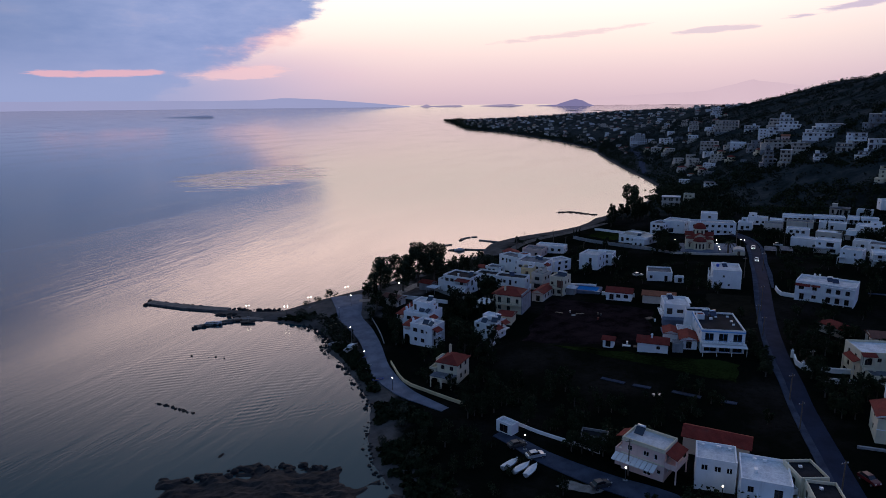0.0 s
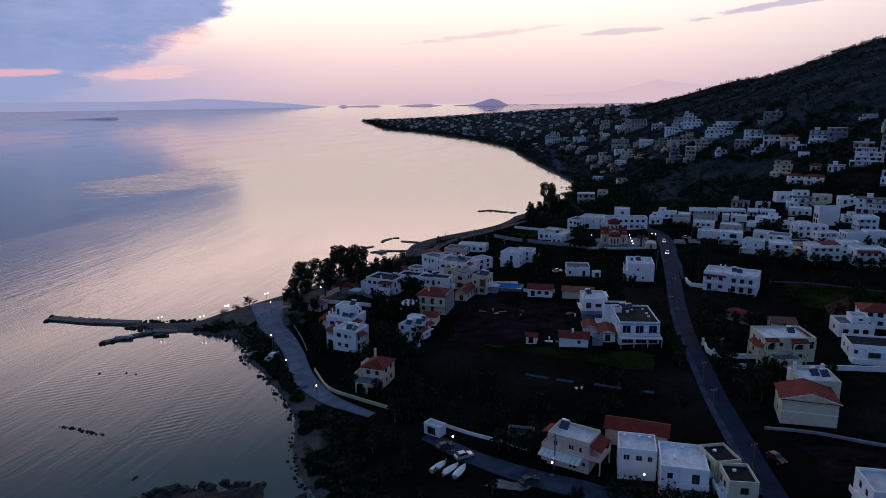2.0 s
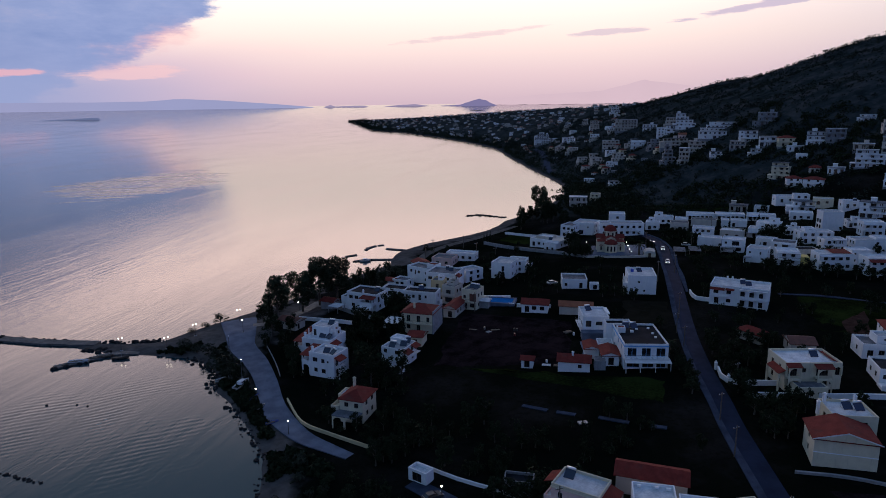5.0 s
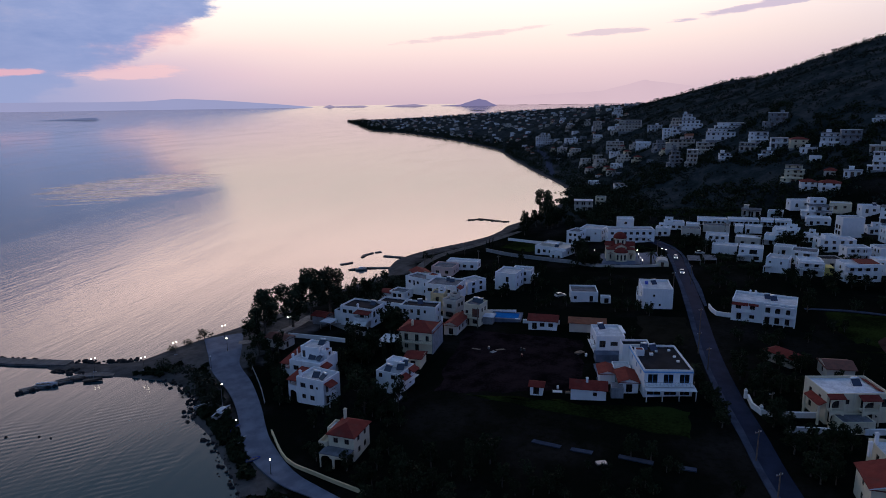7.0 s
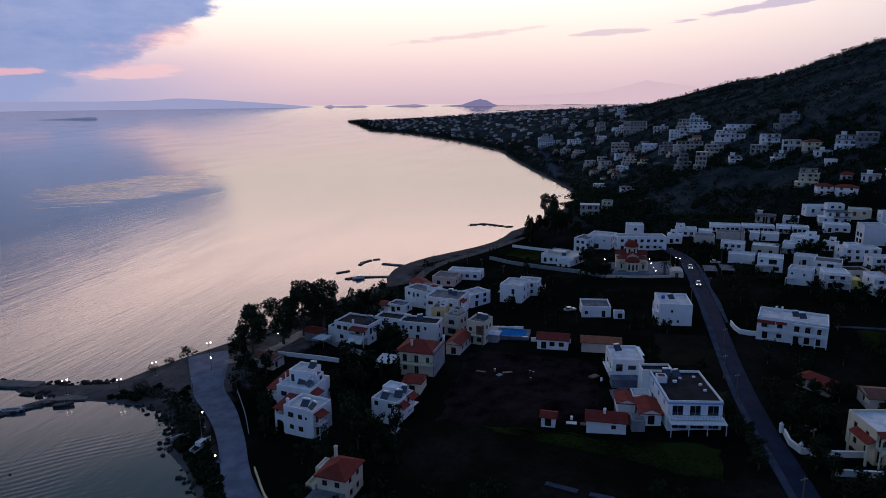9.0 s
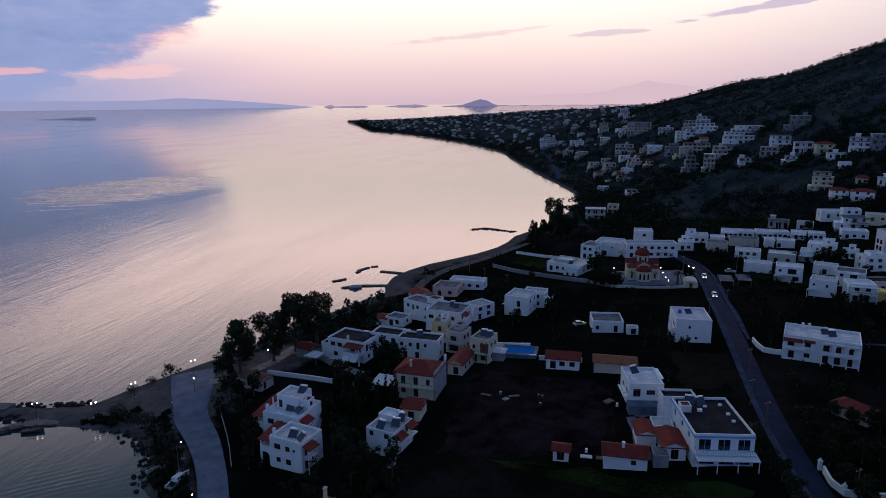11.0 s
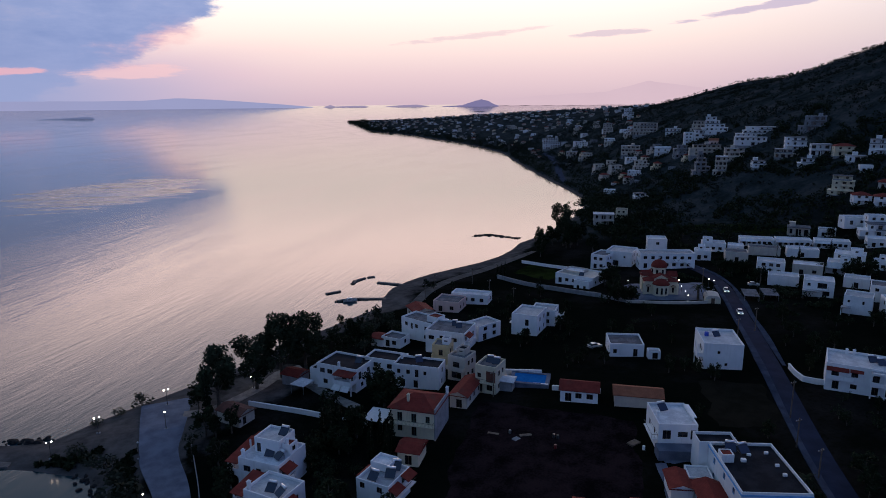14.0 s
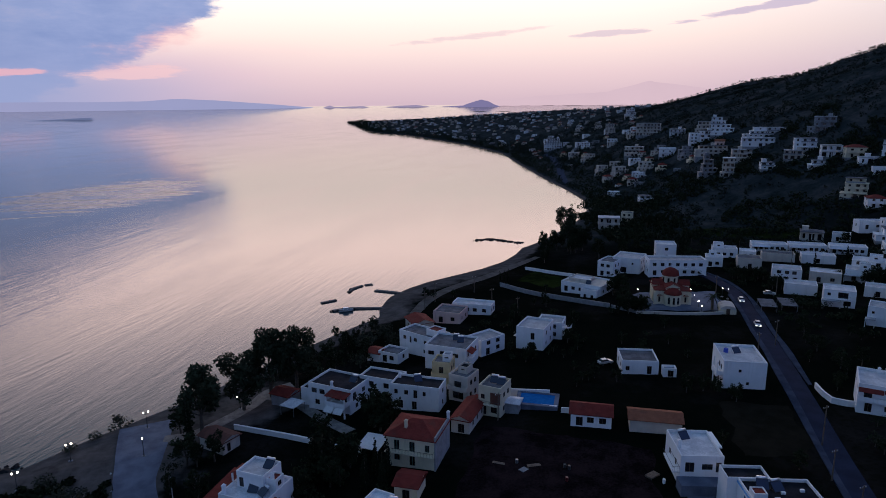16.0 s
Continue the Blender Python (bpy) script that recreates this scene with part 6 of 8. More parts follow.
low_wall([(15, 244.1), (27.5, 239.2)], 0.9, "white wall beside the swimming pool")
low_wall([(28.2, 237.6), (39.8, 234.1)], 1.2, "white garden wall below the low house")
low_wall([(15.5, 249.5), (27, 246.6)], 1.9, "pale wall behind the swimming pool")
low_wall([(25.3, 361.1), (36, 344.1), (47.3, 332.4), (61, 320.3)], 1.6, "long grey wall of the seaside villa's garden", STONE)
low_wall([(61.5, 320), (68.5, 312)], 1.1, "grey wall toward the church", STONE)
low_wall([(40, 392), (52, 378), (62, 368)], 1.3, "white garden wall by the beach")
low_wall([(-50.2, 239.4), (-29.9, 229.8)], 1.2, "long white garden wall behind the stepped houses")
low_wall([(-24, 227), (-17.8, 224.4)], 1.0, "short white garden wall")
low_wall([(74.8, 176.5), (74.2, 168.6), (86.8, 166.2), (88.8, 166.1)], 1.3, "white wall of the arched villa's garden")
low_wall([(91.5, 158.2), (104, 157.0), (116, 155)], 1.3, "white garden wall with gateway")
low_wall([(76.5, 160.5), (89.3, 158.4)], 1.3, "white garden wall with gateway")
low_wall([(-58.5, 221), (-50.5, 203), (-46, 191)], 0.45, "low pale wall along the promenade", STONE, 0.2, False)
low_wall([(-40.5, 175.5), (-34.1, 162.6), (-26.1, 155.8), (-15, 147.5)], 0.8, "ochre plastered wall along the promenade", OCHRE, 0.22)
low_wall([(93.4, 246), (92.4, 237.2), (98, 234)], 1.4, "white wall in front of the apartment house")
low_wall([(-4.8, 140), (3.6, 133.4), (11.2, 128.8), (16.5, 125.2)], 0.7, "low white wall along the lane", None, 0.22)
low_wall([(68, 311.5), (80, 308), (92, 306.5), (101, 308)], 0.9, "pale retaining wall below the churchyard", BEIGE)
low_wall([(70, 128.5), (79, 125.5), (90, 119.5), (104, 114)], 0.5, "low kerb wall along a field track", STONE)
for gx_, gy_ in ((74.6, 177.5), (74.3, 169)):
    o = base("gatepost", gx_, gy_, 0, None, "white gatepost with a ball finial", "gatepost", "gateposts")
    hang("shaft", Shape().box(-0.3, 0.3, -0.3, 0.3, -0.3, 1.9).box(-0.38, 0.38, -0.38, 0.38, 1.9, 2.02).mesh("shaft", WHITE), o)
    hang("finial", Shape().lathe((0, 0, 2.02), [(0.05, 0), (0.22, 0.15), (0.25, 0.28), (0.15, 0.45), (0, 0.5)], 10).mesh("finial", WHITE, True), o)

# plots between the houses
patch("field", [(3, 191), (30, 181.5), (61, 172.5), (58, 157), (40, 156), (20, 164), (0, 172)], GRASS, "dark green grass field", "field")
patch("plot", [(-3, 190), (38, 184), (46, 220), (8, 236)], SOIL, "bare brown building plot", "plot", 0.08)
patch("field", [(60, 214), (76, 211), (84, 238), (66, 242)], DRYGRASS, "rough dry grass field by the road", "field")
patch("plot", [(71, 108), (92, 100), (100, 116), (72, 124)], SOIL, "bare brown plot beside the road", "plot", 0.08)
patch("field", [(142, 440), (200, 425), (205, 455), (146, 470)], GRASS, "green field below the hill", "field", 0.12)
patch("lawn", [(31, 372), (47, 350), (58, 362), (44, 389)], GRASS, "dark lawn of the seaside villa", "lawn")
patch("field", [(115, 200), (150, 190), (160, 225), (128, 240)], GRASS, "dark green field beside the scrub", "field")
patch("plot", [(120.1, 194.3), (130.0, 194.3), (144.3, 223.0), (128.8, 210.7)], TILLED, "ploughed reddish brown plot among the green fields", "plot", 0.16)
patch("gravel_yard", [(4, 113), (13, 108), (19, 113), (9, 119.5)], GRAVEL, "patch of pale gravel beside the lane", "gravel")


# ---------------- the town on the hillside ----------------
def near_line(x, y, pts):
    best = 1e9
    for (ax, ay), (bx, by) in zip(pts, pts[1:]):
        ex, ey = bx - ax, by - ay
        k = min(1, max(0, ((x - ax) * ex + (y - ay) * ey) / (ex * ex + ey * ey)))
        best = min(best, math.hypot(x - ax - k * ex, y - ay - k * ey))
    return best

HILL = "houses on the hillside"
COASTROAD = [(125, 722), (133, 805), (142, 865), (152, 960), (153, 1040)]


SLOPE = random.Random(41)


def hill_house(x, y, w, h, label, mat=None, roof="flat", turn=-14, d=9.0, roof_mat=None):
    """A house on the slope: floors stepping back, deep balconies under projecting slabs."""
    mat = mat or WHITE
    h *= 0.86
    n_ = max(1, round(h / 3.1))
    z = at(x, y) + 0.2
    # the slope carries the front of the house
    x, y = x + math.sin(radians(-turn)) * d * 0.5, y + math.cos(radians(turn)) * d * 0.5
    if roof != "flat" or w < 9:
        o = house(x, y, w * 0.92, d, turn, h, label, mat, n_, roof, roof_mat, front=max(2, int(w / 5)), side=1, left=1, fine=False, group=HILL, z=z)
        hang("plinth", Shape().box(-w * 0.48, w * 0.48, -d / 2 - 0.2, d / 2, -6, -0.3).mesh("plinth", STONE), o)
        if n_ > 1:
            hang("balcony", Shape().box(-w * 0.4, w * 0.3, -d / 2 - 1.5, -d / 2 - 0.01, h / 2 - 0.2, h / 2).box(-w * 0.4, w * 0.3, -d / 2 - 1.5, -d / 2 - 1.38, h / 2, h / 2 + 0.85).mesh("balcony", mat), o)
        return o
    o = base("house", x, y, turn, z, label, "house", HILL)
    BUILT.append((x, y, 0.5 * math.hypot(w, d)))
    hang("plinth", Shape().box(-w / 2, w / 2, -d / 2, d / 2, -6, 0).mesh("plinth", STONE), o)
    tall, left, right, fy = h / n_, -w / 2, w / 2, -d / 2
    for st in range(n_):
        z0, z1 = st * tall, (st + 1) * tall
        if st and SLOPE.random() < 0.6:
            cut = w * SLOPE.uniform(0.08, 0.24)
            left, right = (left + cut, right) if SLOPE.random() < 0.5 else (left, right - cut)
            fy += SLOPE.choice((0.0, 0.8, 1.6))
        deep = SLOPE.choice((1.2, 1.6, 2.0))
        solid = left + (right - left) * SLOPE.choice((0.0, 0.0, 0.3, 0.42))
        s = Shape().box(left, right, fy + deep, d / 2, z0, z1 - 0.22).box(right - 0.35, right, fy, fy + deep, z0, z1 - 0.22)
        s.box(left, max(solid, left + 0.35), fy, fy + deep, z0, z1 - 0.22)
        mid = 0.5 * (max(solid, left) + right)
        s.box(mid - 0.18, mid + 0.18, fy, fy + 0.35, z0, z1 - 0.22)
        hang("storey", s.mesh("storey", mat), o)
        last = st == n_ - 1
        hang("roof" if last else "floor_slab", Shape().box(left - 0.3, right + 0.3, fy - 0.4, d / 2 + 0.2, z1 - 0.22, z1 + (0.06 if last else 0.0)).mesh("slab", (roof_mat or ROOFWHITE) if last else mat), o)
        if st:
            hang("balcony", Shape().box(max(solid, left) + 0.1, right - 0.1, fy - 0.3, fy - 0.18, z0, z0 + 0.8).mesh("balcony", STONE if SLOPE.random() < 0.4 else mat), o)
        bays = max(2, int((right - max(solid, left)) / 3.4))
        for i in range(bays):
            c = max(solid, left) + (right - max(solid, left)) * (i + 0.5) / bays
            half = SLOPE.choice((0.6, 0.9, 1.2))
            hang("window", Shape().box(c - half, c + half, fy + deep - 0.06, fy + deep + 0.1, z0 + (0.05 if half > 0.8 else 0.9), z0 + tall * 0.74).mesh("window", GLASS), o)
        if solid > left + 2:
            c = 0.5 * (left + solid)
            hang("window", Shape().box(c - 0.55, c + 0.55, fy - 0.05, fy + 0.1, z0 + 0.9, z0 + tall * 0.72).mesh("window", GLASS), o)
        hang("window", Shape().box(left - 0.05, left + 0.1, 0.0, 1.1, z0 + 0.9, z0 + tall * 0.72).mesh("window", GLASS), o)
    if SLOPE.random() < 0.6:
        c = SLOPE.uniform(left + 2, right - 2)
        hang("stair_head", Shape().box(c - 1.4, c + 1.4, 0, d / 2 - 0.5, h, h + 1.9).box(c - 1.6, c + 1.6, -0.2, d / 2 - 0.3, h + 1.9, h + 2.05).mesh("stair_head", mat), o)
    return o


for hx, hy, hw, hh, hl, hm, hr in (
    (247, 668, 23.7, 17.9, "tall white apartment block on the hillside", WHITE, "flat"),
    (246, 714, 13.6, 11.8, "shaded beige house beside the tall block", BEIGE, "flat"),
    (225, 677, 9.3, 13.4, "narrow white house with dark windows", WHITE, "flat"),
    (234, 674, 10.9, 11.2, "white two storey house below the block", WHITE, "flat"),
    (239, 758, 16.1, 8.0, "low white terrace house on the slope", WHITE, "flat"),
    (238, 838, 35.0, 15.6, "wide beige stepped apartments on the slope", BEIGE, "flat"),
    (235, 646, 8.6, 4.7, "orange rendered house with tiled roof", PINK, "gable"),
    (221, 628, 26.7, 10.4, "upper beige wing of stepped apartments", BEIGE, "flat"),
    (199, 578, 13.5, 17.8, "grey stepped apartments with long balconies", STONE, "flat"),
    (204, 558, 9.9, 15.8, "beige tower of stepped apartments", BEIGE, "flat"),
    (226, 584, 14.4, 9.8, "beige apartment house with small windows", BEIGE, "flat"),
    (204, 684, 15.8, 7.6, "white house with pointed gable", WHITE, "gable"),
    (193, 743, 21.3, 10.8, "pale grey terraced house on the slope", BEIGE, "flat"),
    (191, 952, 13.5, 9.1, "small white house near the shore", WHITE, "flat"),
    (170, 1052, 34.0, 18.4, "wide white holiday complex near the shore", WHITE, "flat"),
    (168, 836, 16.6, 9.9, "beige two storey house near the shore", BEIGE, "flat"),
    (166, 906, 13.3, 8.7, "beige house near the shore", BEIGE, "flat"),
    (239, 1012, 17.3, 16.3, "pale apartment block in the far town", BEIGE, "flat"),
    (302, 1142, 18.7, 16.3, "large white hotel in the far town", WHITE, "flat"),
    (154, 575, 11.5, 5.6, "small white house in the fields", WHITE, "flat"),
    (102, 482, 13.4, 8.8, "pale green house among trees", BEIGE, "flat"),
    (120, 508, 8.4, 7.0, "cream house among trees", CREAM, "flat"),
    (257, 617, 32.8, 9.2, "wide white villa with arches on the hillside", WHITE, "flat"),
    (247, 600, 29.7, 7.7, "white lower terrace of the hillside villa", WHITE, "flat"),
    (276, 573, 19.4, 12.6, "dark modern house with pale slabs", STONE, "flat"),
    (253, 547, 17.2, 11.0, "white three storey house with balconies", WHITE, "flat"),
    (243, 542, 16.4, 6.9, "low beige house on the slope", BEIGE, "flat"),
    (256, 523, 12.9, 8.8, "pale two storey house on the slope", WHITE, "flat"),
    (263, 508, 13.9, 7.2, "cream house with red hip roof", CREAM, "hip"),
    (274, 489, 14.6, 11.4, "white house with dark arched windows", WHITE, "flat"),
    (283, 479, 14.9, 11.7, "bluish grey house high above the road", STONE, "flat"),
    (287, 427, 12.5, 16.1, "large beige apartment house above the road", BEIGE, "flat"),
    (273, 428, 20.4, 13.1, "large white stepped house above the road", WHITE, "flat"),
    (314, 498, 13.0, 5.5, "low white house near the hilltop", WHITE, "flat"),
    (308, 461, 10.0, 9.0, "beige house near the hilltop", BEIGE, "flat"),
    (285, 452, 13.3, 5.4, "low beige house above the road", BEIGE, "flat"),
    (226, 542, 11.4, 5.5, "small white house on the slope", WHITE, "flat"),
    (234, 461, 14.3, 13.0, "cream cube shaped house above the fields", CREAM, "flat"),
    (235, 441, 10.5, 6.0, "white house with red hip roof above the fields", WHITE, "hip"),
    (241, 430, 14.2, 5.8, "white annex with red hip roof and verandah", WHITE, "hip"),
    (252, 449, 8.3, 3.8, "low beige house with tiled roof", BEIGE, "hip"),
    (258, 435, 10.8, 5.4, "low white bungalow with wide windows", WHITE, "flat"),
    (261, 492, 12.0, 4.9, "low white house with slab roof", WHITE, "flat"),
    (224, 581, 14.3, 10.7, "beige two storey house with balconies", BEIGE, "flat"),
    (219, 402, 16.5, 7.6, "white house with thin slab roof behind the bungalows", WHITE, "flat"),
    (240, 364, 18.7, 10.3, "white three level villa above the bungalows", WHITE, "flat"),
    (190, 421, 11.5, 5.2, "low beige house behind the bungalows", BEIGE, "flat"),
    (202, 416, 9.6, 4.4, "low pale house behind the bungalows", WHITE, "flat"),
    (242, 514, 10.6, 6.6, "white house stepping down the slope", WHITE, "flat"),
    (267, 394, 9.9, 9.0, "white house below the road", WHITE, "flat"),
    (257, 475, 8.4, 4.7, "small bright white outbuilding on the slope", WHITE, "flat"),
):
    hill_house(hx, hy, hw * 0.92, hh, hl, hm, hr, turn=-math.degrees(math.atan2(hx, hy)) + SLOPE.uniform(-12, 10), d=8.0 if hw > 9 else 7.0, roof_mat=(TERRACOTTA if hm is PINK else ROOFWHITE) if hr == "gable" else None if hr == "hip" else SLOPE.choice((ROOFWHITE, ROOFWHITE, FELT)))

FAR = "houses of the far town"


def far_house(w, d, storeys, mat, roof, label, seed):
    """A house of the far town: stepped storeys with recessed openings, projecting slabs and a roof."""
    rng_ = random.Random(seed)
    o = base("house", 0, 0, 0, -300, label, "house", FAR)
    hang("plinth", Shape().box(-w / 2, w / 2, -d / 2, d / 2, -4, 0).mesh("plinth", mat), o)
    left, right, fy = -w / 2, w / 2, -d / 2
    for st in range(storeys):
        z0, z1 = st * 3.0, st * 3.0 + 2.86
        if st:
            cut = w * rng_.uniform(0.0, 0.3)
            left, right = (left + cut, right) if rng_.random() < 0.5 else (left, right - cut)
            fy += rng_.choice((0.0, 1.0, 2.0))
        bays = max(2, int((right - left) / 3.6))
        holes = []
        for i in range(bays):
            c = (right - left) * (i + 0.5) / bays
            half = rng_.choice((0.5, 0.7, 1.2))
            holes.append((c - half, c + half, 0.1 if half > 1 else 0.9, 2.3))
            hang("window", Shape().box(left + c - half + 0.05, left + c + half - 0.05, fy + 0.40, fy + 0.46, z0 + holes[-1][2] + 0.05, z0 + 2.25).mesh("window", GLASS), o)
        body = Shape()
        holed(body, (left, fy, z0), (1, 0, 0), right - left, 2.86, holes, 0.5)
        holed(body, (right, fy, z0), (0, 1, 0), d / 2 - fy, 2.86, [(1.5, 2.6, 0.9, 2.2)], 0.4)
        holed(body, (left, d / 2, z0), (0, -1, 0), d / 2 - fy, 2.86, [(1.5, 2.6, 0.9, 2.2)], 0.4)
        body.quad((right, d / 2, z0), (left, d / 2, z0), (left, d / 2, z1), (right, d / 2, z1))
        hang("storey", body.mesh("storey", mat), o)
        hang("floor_slab", Shape().box(left - 0.2, right + 0.2, fy - (1.2 if rng_.random() < 0.6 else 0.3), d / 2, z1, z1 + 0.14).mesh("floor_slab", mat), o)
    top = storeys * 3.0
    s = parapet(right - left, d / 2 - fy, top, 0.5) if roof == "flat" else hip_roof(right - left, d / 2 - fy, top + 0.18, 1.7)
    s.v = [(x + (left + right) / 2, y + (d / 2 + fy) / 2, z) for x, y, z in s.v]
    hang("parapet" if roof == "flat" else "roof", s.mesh("roof", mat if roof == "flat" else roof), o)
    return o


protos = [far_house(w, d, st, m_, r_, lab, 60 + k) for k, (w, d, st, m_, r_, lab) in enumerate((
    (12, 9, 2, WHITE, "flat", "white flat roofed house in the far town"), (17, 10, 3, BEIGE, "flat", "pale apartment block in the far town"),
    (11, 9, 2, BEIGE, TILE, "beige house with red roof in the far town"), (14, 9, 2, BEIGE, "flat", "beige flat roofed house in the far town"),
    (9, 8, 1, WHITE, TERRACOTTA, "small white house with clay tiled roof"), (10, 8, 2, CREAM, TILE, "cream house with red roof in the far town"),
    (20, 9, 2, WHITE, "flat", "long white terrace in the far town"), (9, 8, 1, STONE, "flat", "low grey house in the far town"),
    (13, 9, 2, STONE, "flat", "grey flat roofed house in the far town")))]
dice = random.Random(11)
taken = [(hx, hy) for hx, hy, _ in BUILT]
mass_v, mass_f, mass_m, mass_mats, made = [], [], [], [], 0
while made < 470:
    y = 620 + 2000 * dice.random() ** 1.25
    c = float(np.interp(y, [520, 696, 940, 1131, 1443, 1744, 2000, 2769], [93, 117, 105, 101, 29, -76, -200, -369]))
    x = c + 34 + dice.random() ** 1.2 * (150 + 0.17 * y)
    if noise.noise((x * 0.008, y * 0.008, 9.0)) < -0.25 or any(math.hypot(x - px, y - py) < (10 if y < 1000 else 15) + y * 0.003 for px, py in taken):
        continue
    if at(x, y) > np.interp(y, [600, 850, 1000, 1300, 3000], [34, 38, 50, 66, 90]) or near_line(x, y, COASTROAD) < 12:
        continue
    taken.append((x, y))
    made += 1
    first = dice.choice(protos)
    m = pose(x, y, at(x, y) - 0.6, 0, 0, dice.uniform(-40, 15)) @ Matrix.Diagonal((*(dice.uniform(0.5, 0.74) * (1.2 if y < 1000 else 1.0),) * 3, 1))
    if y < 1000:
        copy_thing(first, m)
        continue
    # beyond a kilometre the houses run together into one mass
    for o in first.children:
        mat_ = o.data.materials[0]
        if mat_ not in mass_mats:
            mass_mats.append(mat_)
        k = len(mass_v)
        mass_v += [tuple(m @ v.co) for v in o.data.vertices]
        mass_f += [[k + i for i in f.vertices] for f in o.data.polygons]
        mass_m += [mass_mats.index(mat_)] * len(o.data.polygons)
far_mesh = mesh_of("far_town", mass_v, mass_f, mass_mats[0])
for mat_ in mass_mats[1:]:
    far_mesh.materials.append(mat_)
far_mesh.polygons.foreach_set("material_index", mass_m)
tagged(new("far_town", far_mesh), "countless small pale houses of the far town on its cape", "town", kind="stuff")
for first in protos:
    for o in (*first.children_recursive, first):
        bpy.data.objects.remove(o)


# ---------------- trees, bushes and scrub ----------------
def leaves(rng, blobs, per, size, flat=1.0):
    """Clumps of small leaf sprays: for every blob (x, y, z, radius) a cloud of tilted quads."""
    v, f = [], []
    for bx, by, bz, br in blobs:
        k = max(8, int(per * br * br))
        way = rng.normal(size=(k, 3))
        way /= np.linalg.norm(way, axis=1)[:, None]
        p = way * (br * rng.uniform(0.55, 1.05, k) ** 0.6)[:, None] * (1, 1, flat) + (bx, by, bz)
        a = rng.normal(size=(k, 3))
        a /= np.linalg.norm(a, axis=1)[:, None]
        b = np.cross(a, way + 0.4 * rng.normal(size=(k, 3)))
        b /= np.linalg.norm(b, axis=1)[:, None] + 1e-6
        s = (size * rng.uniform(0.6, 1.3, k))[:, None]
        quads = np.stack([p - a * s, p - b * s * 0.6, p + a * s, p + b * s * 0.6], 1).reshape(-1, 3)
        base_ = len(v)
        v += quads.tolist()
        f += (np.arange(4 * k).reshape(-1, 4) + base_).tolist()
    return v, f


def tree(name, label, kind, seed, tall, mat):
    """A tapered trunk with limbs, and an uneven crown of many small sprays."""
    rng = np.random.default_rng(seed)
    ob = base(name, 0, 0, 0, -200, label, "tree")
    wood, blobs = Shape(), []
    if kind == "broad":
        fork = tall * rng.uniform(0.22, 0.32)
        wood.tube((0, 0, -0.5), (0.1, 0, fork), tall * 0.032, tall * 0.024, 8)
        wood.tube((0.1, 0, fork), (tall * rng.normal() * 0.03, tall * rng.normal() * 0.03, tall * 0.86), tall * 0.02, tall * 0.006, 7)
        for i in range(11):
            w = 2.4 * i + rng.uniform(-0.5, 0.5)
            up_ = 0.34 + 0.56 * i / 10
            reach = tall * rng.uniform(0.10, 0.26) * (1.15 - 0.75 * max(0.0, up_ - 0.5))
            tip = (math.cos(w) * reach, math.sin(w) * reach, tall * up_)
            wood.tube((0, 0, tall * max(0.26, up_ - 0.2)), tip, tall * 0.012, tall * 0.004, 6)
            blobs.append((*tip, tall * rng.uniform(0.09, 0.15)))
            for _ in range(2):
                blobs.append((tip[0] + rng.normal() * tall * 0.06, tip[1] + rng.normal() * tall * 0.06, tip[2] + rng.normal() * tall * 0.06, tall * rng.uniform(0.05, 0.10)))
        v, f = leaves(rng, blobs, 52 * (8 / tall) ** 1.4 * (2.6 if tall > 12 else 1.0), (0.024 if tall > 12 else 0.040) * tall)
    elif kind == "cypress":
        wood.tube((0, 0, -0.5), (0, 0, tall * 0.9), tall * 0.02, 0.02, 6)
        for i in range(16):
            s = i / 15
            blobs.append((rng.normal() * 0.06 * tall * 0.2, rng.normal() * 0.012 * tall, tall * (0.08 + 0.88 * s), tall * 0.085 * (1 - 0.82 * s ** 1.5) * rng.uniform(0.9, 1.1)))
        v, f = leaves(rng, blobs, 210 * (8 / tall) ** 1.2, 0.026 * tall, 1.4)
    elif kind == "bush":
        for i in range(9):
            w, r = rng.uniform(0, 6.28), tall * rng.uniform(0, 0.55)
            tip = (math.cos(w) * r, math.sin(w) * r, tall * rng.uniform(0.35, 0.75))
            if i == 0:
                wood.tube((0, 0, -0.3), (0.1, 0, tall * 0.5), tall * 0.05, tall * 0.02, 6)
            blobs.append((*tip, tall * rng.uniform(0.2, 0.34)))
        v, f = leaves(rng, blobs, 26 * (3 / tall) ** 1.2, 0.085 * tall)
    else:
        wood.tube((0, 0, -0.5), (0.1, 0, tall * 0.62), tall * 0.06, tall * 0.045, 9)
        v, f = [], []
        for i in range(30):
            w, lift_ = rng.uniform(0, 6.28), rng.uniform(-0.25, 1.1)
            last = None
            for k in range(6):
                s = k / 5
                r = tall * 0.42 * s
                p = np.array((math.cos(w) * r, math.sin(w) * r, tall * 0.62 + tall * (0.34 * lift_ * s - 0.30 * s * s)))
                side = np.array((-math.sin(w), math.cos(w), 0)) * tall * 0.035 * (1.1 - s)
                if last is not None:
                    base_ = len(v)
                    v += [(last[0] - last[1]).tolist(), (last[0] + last[1]).tolist(), (p + side).tolist(), (p - side).tolist()]
                    f.append([base_, base_ + 1, base_ + 2, base_ + 3])
                last = (p, side)
    hang("trunk", wood.mesh("trunk", BARK), ob)
    hang("crown", mesh_of("crown", v, f, mat), ob)
    return ob


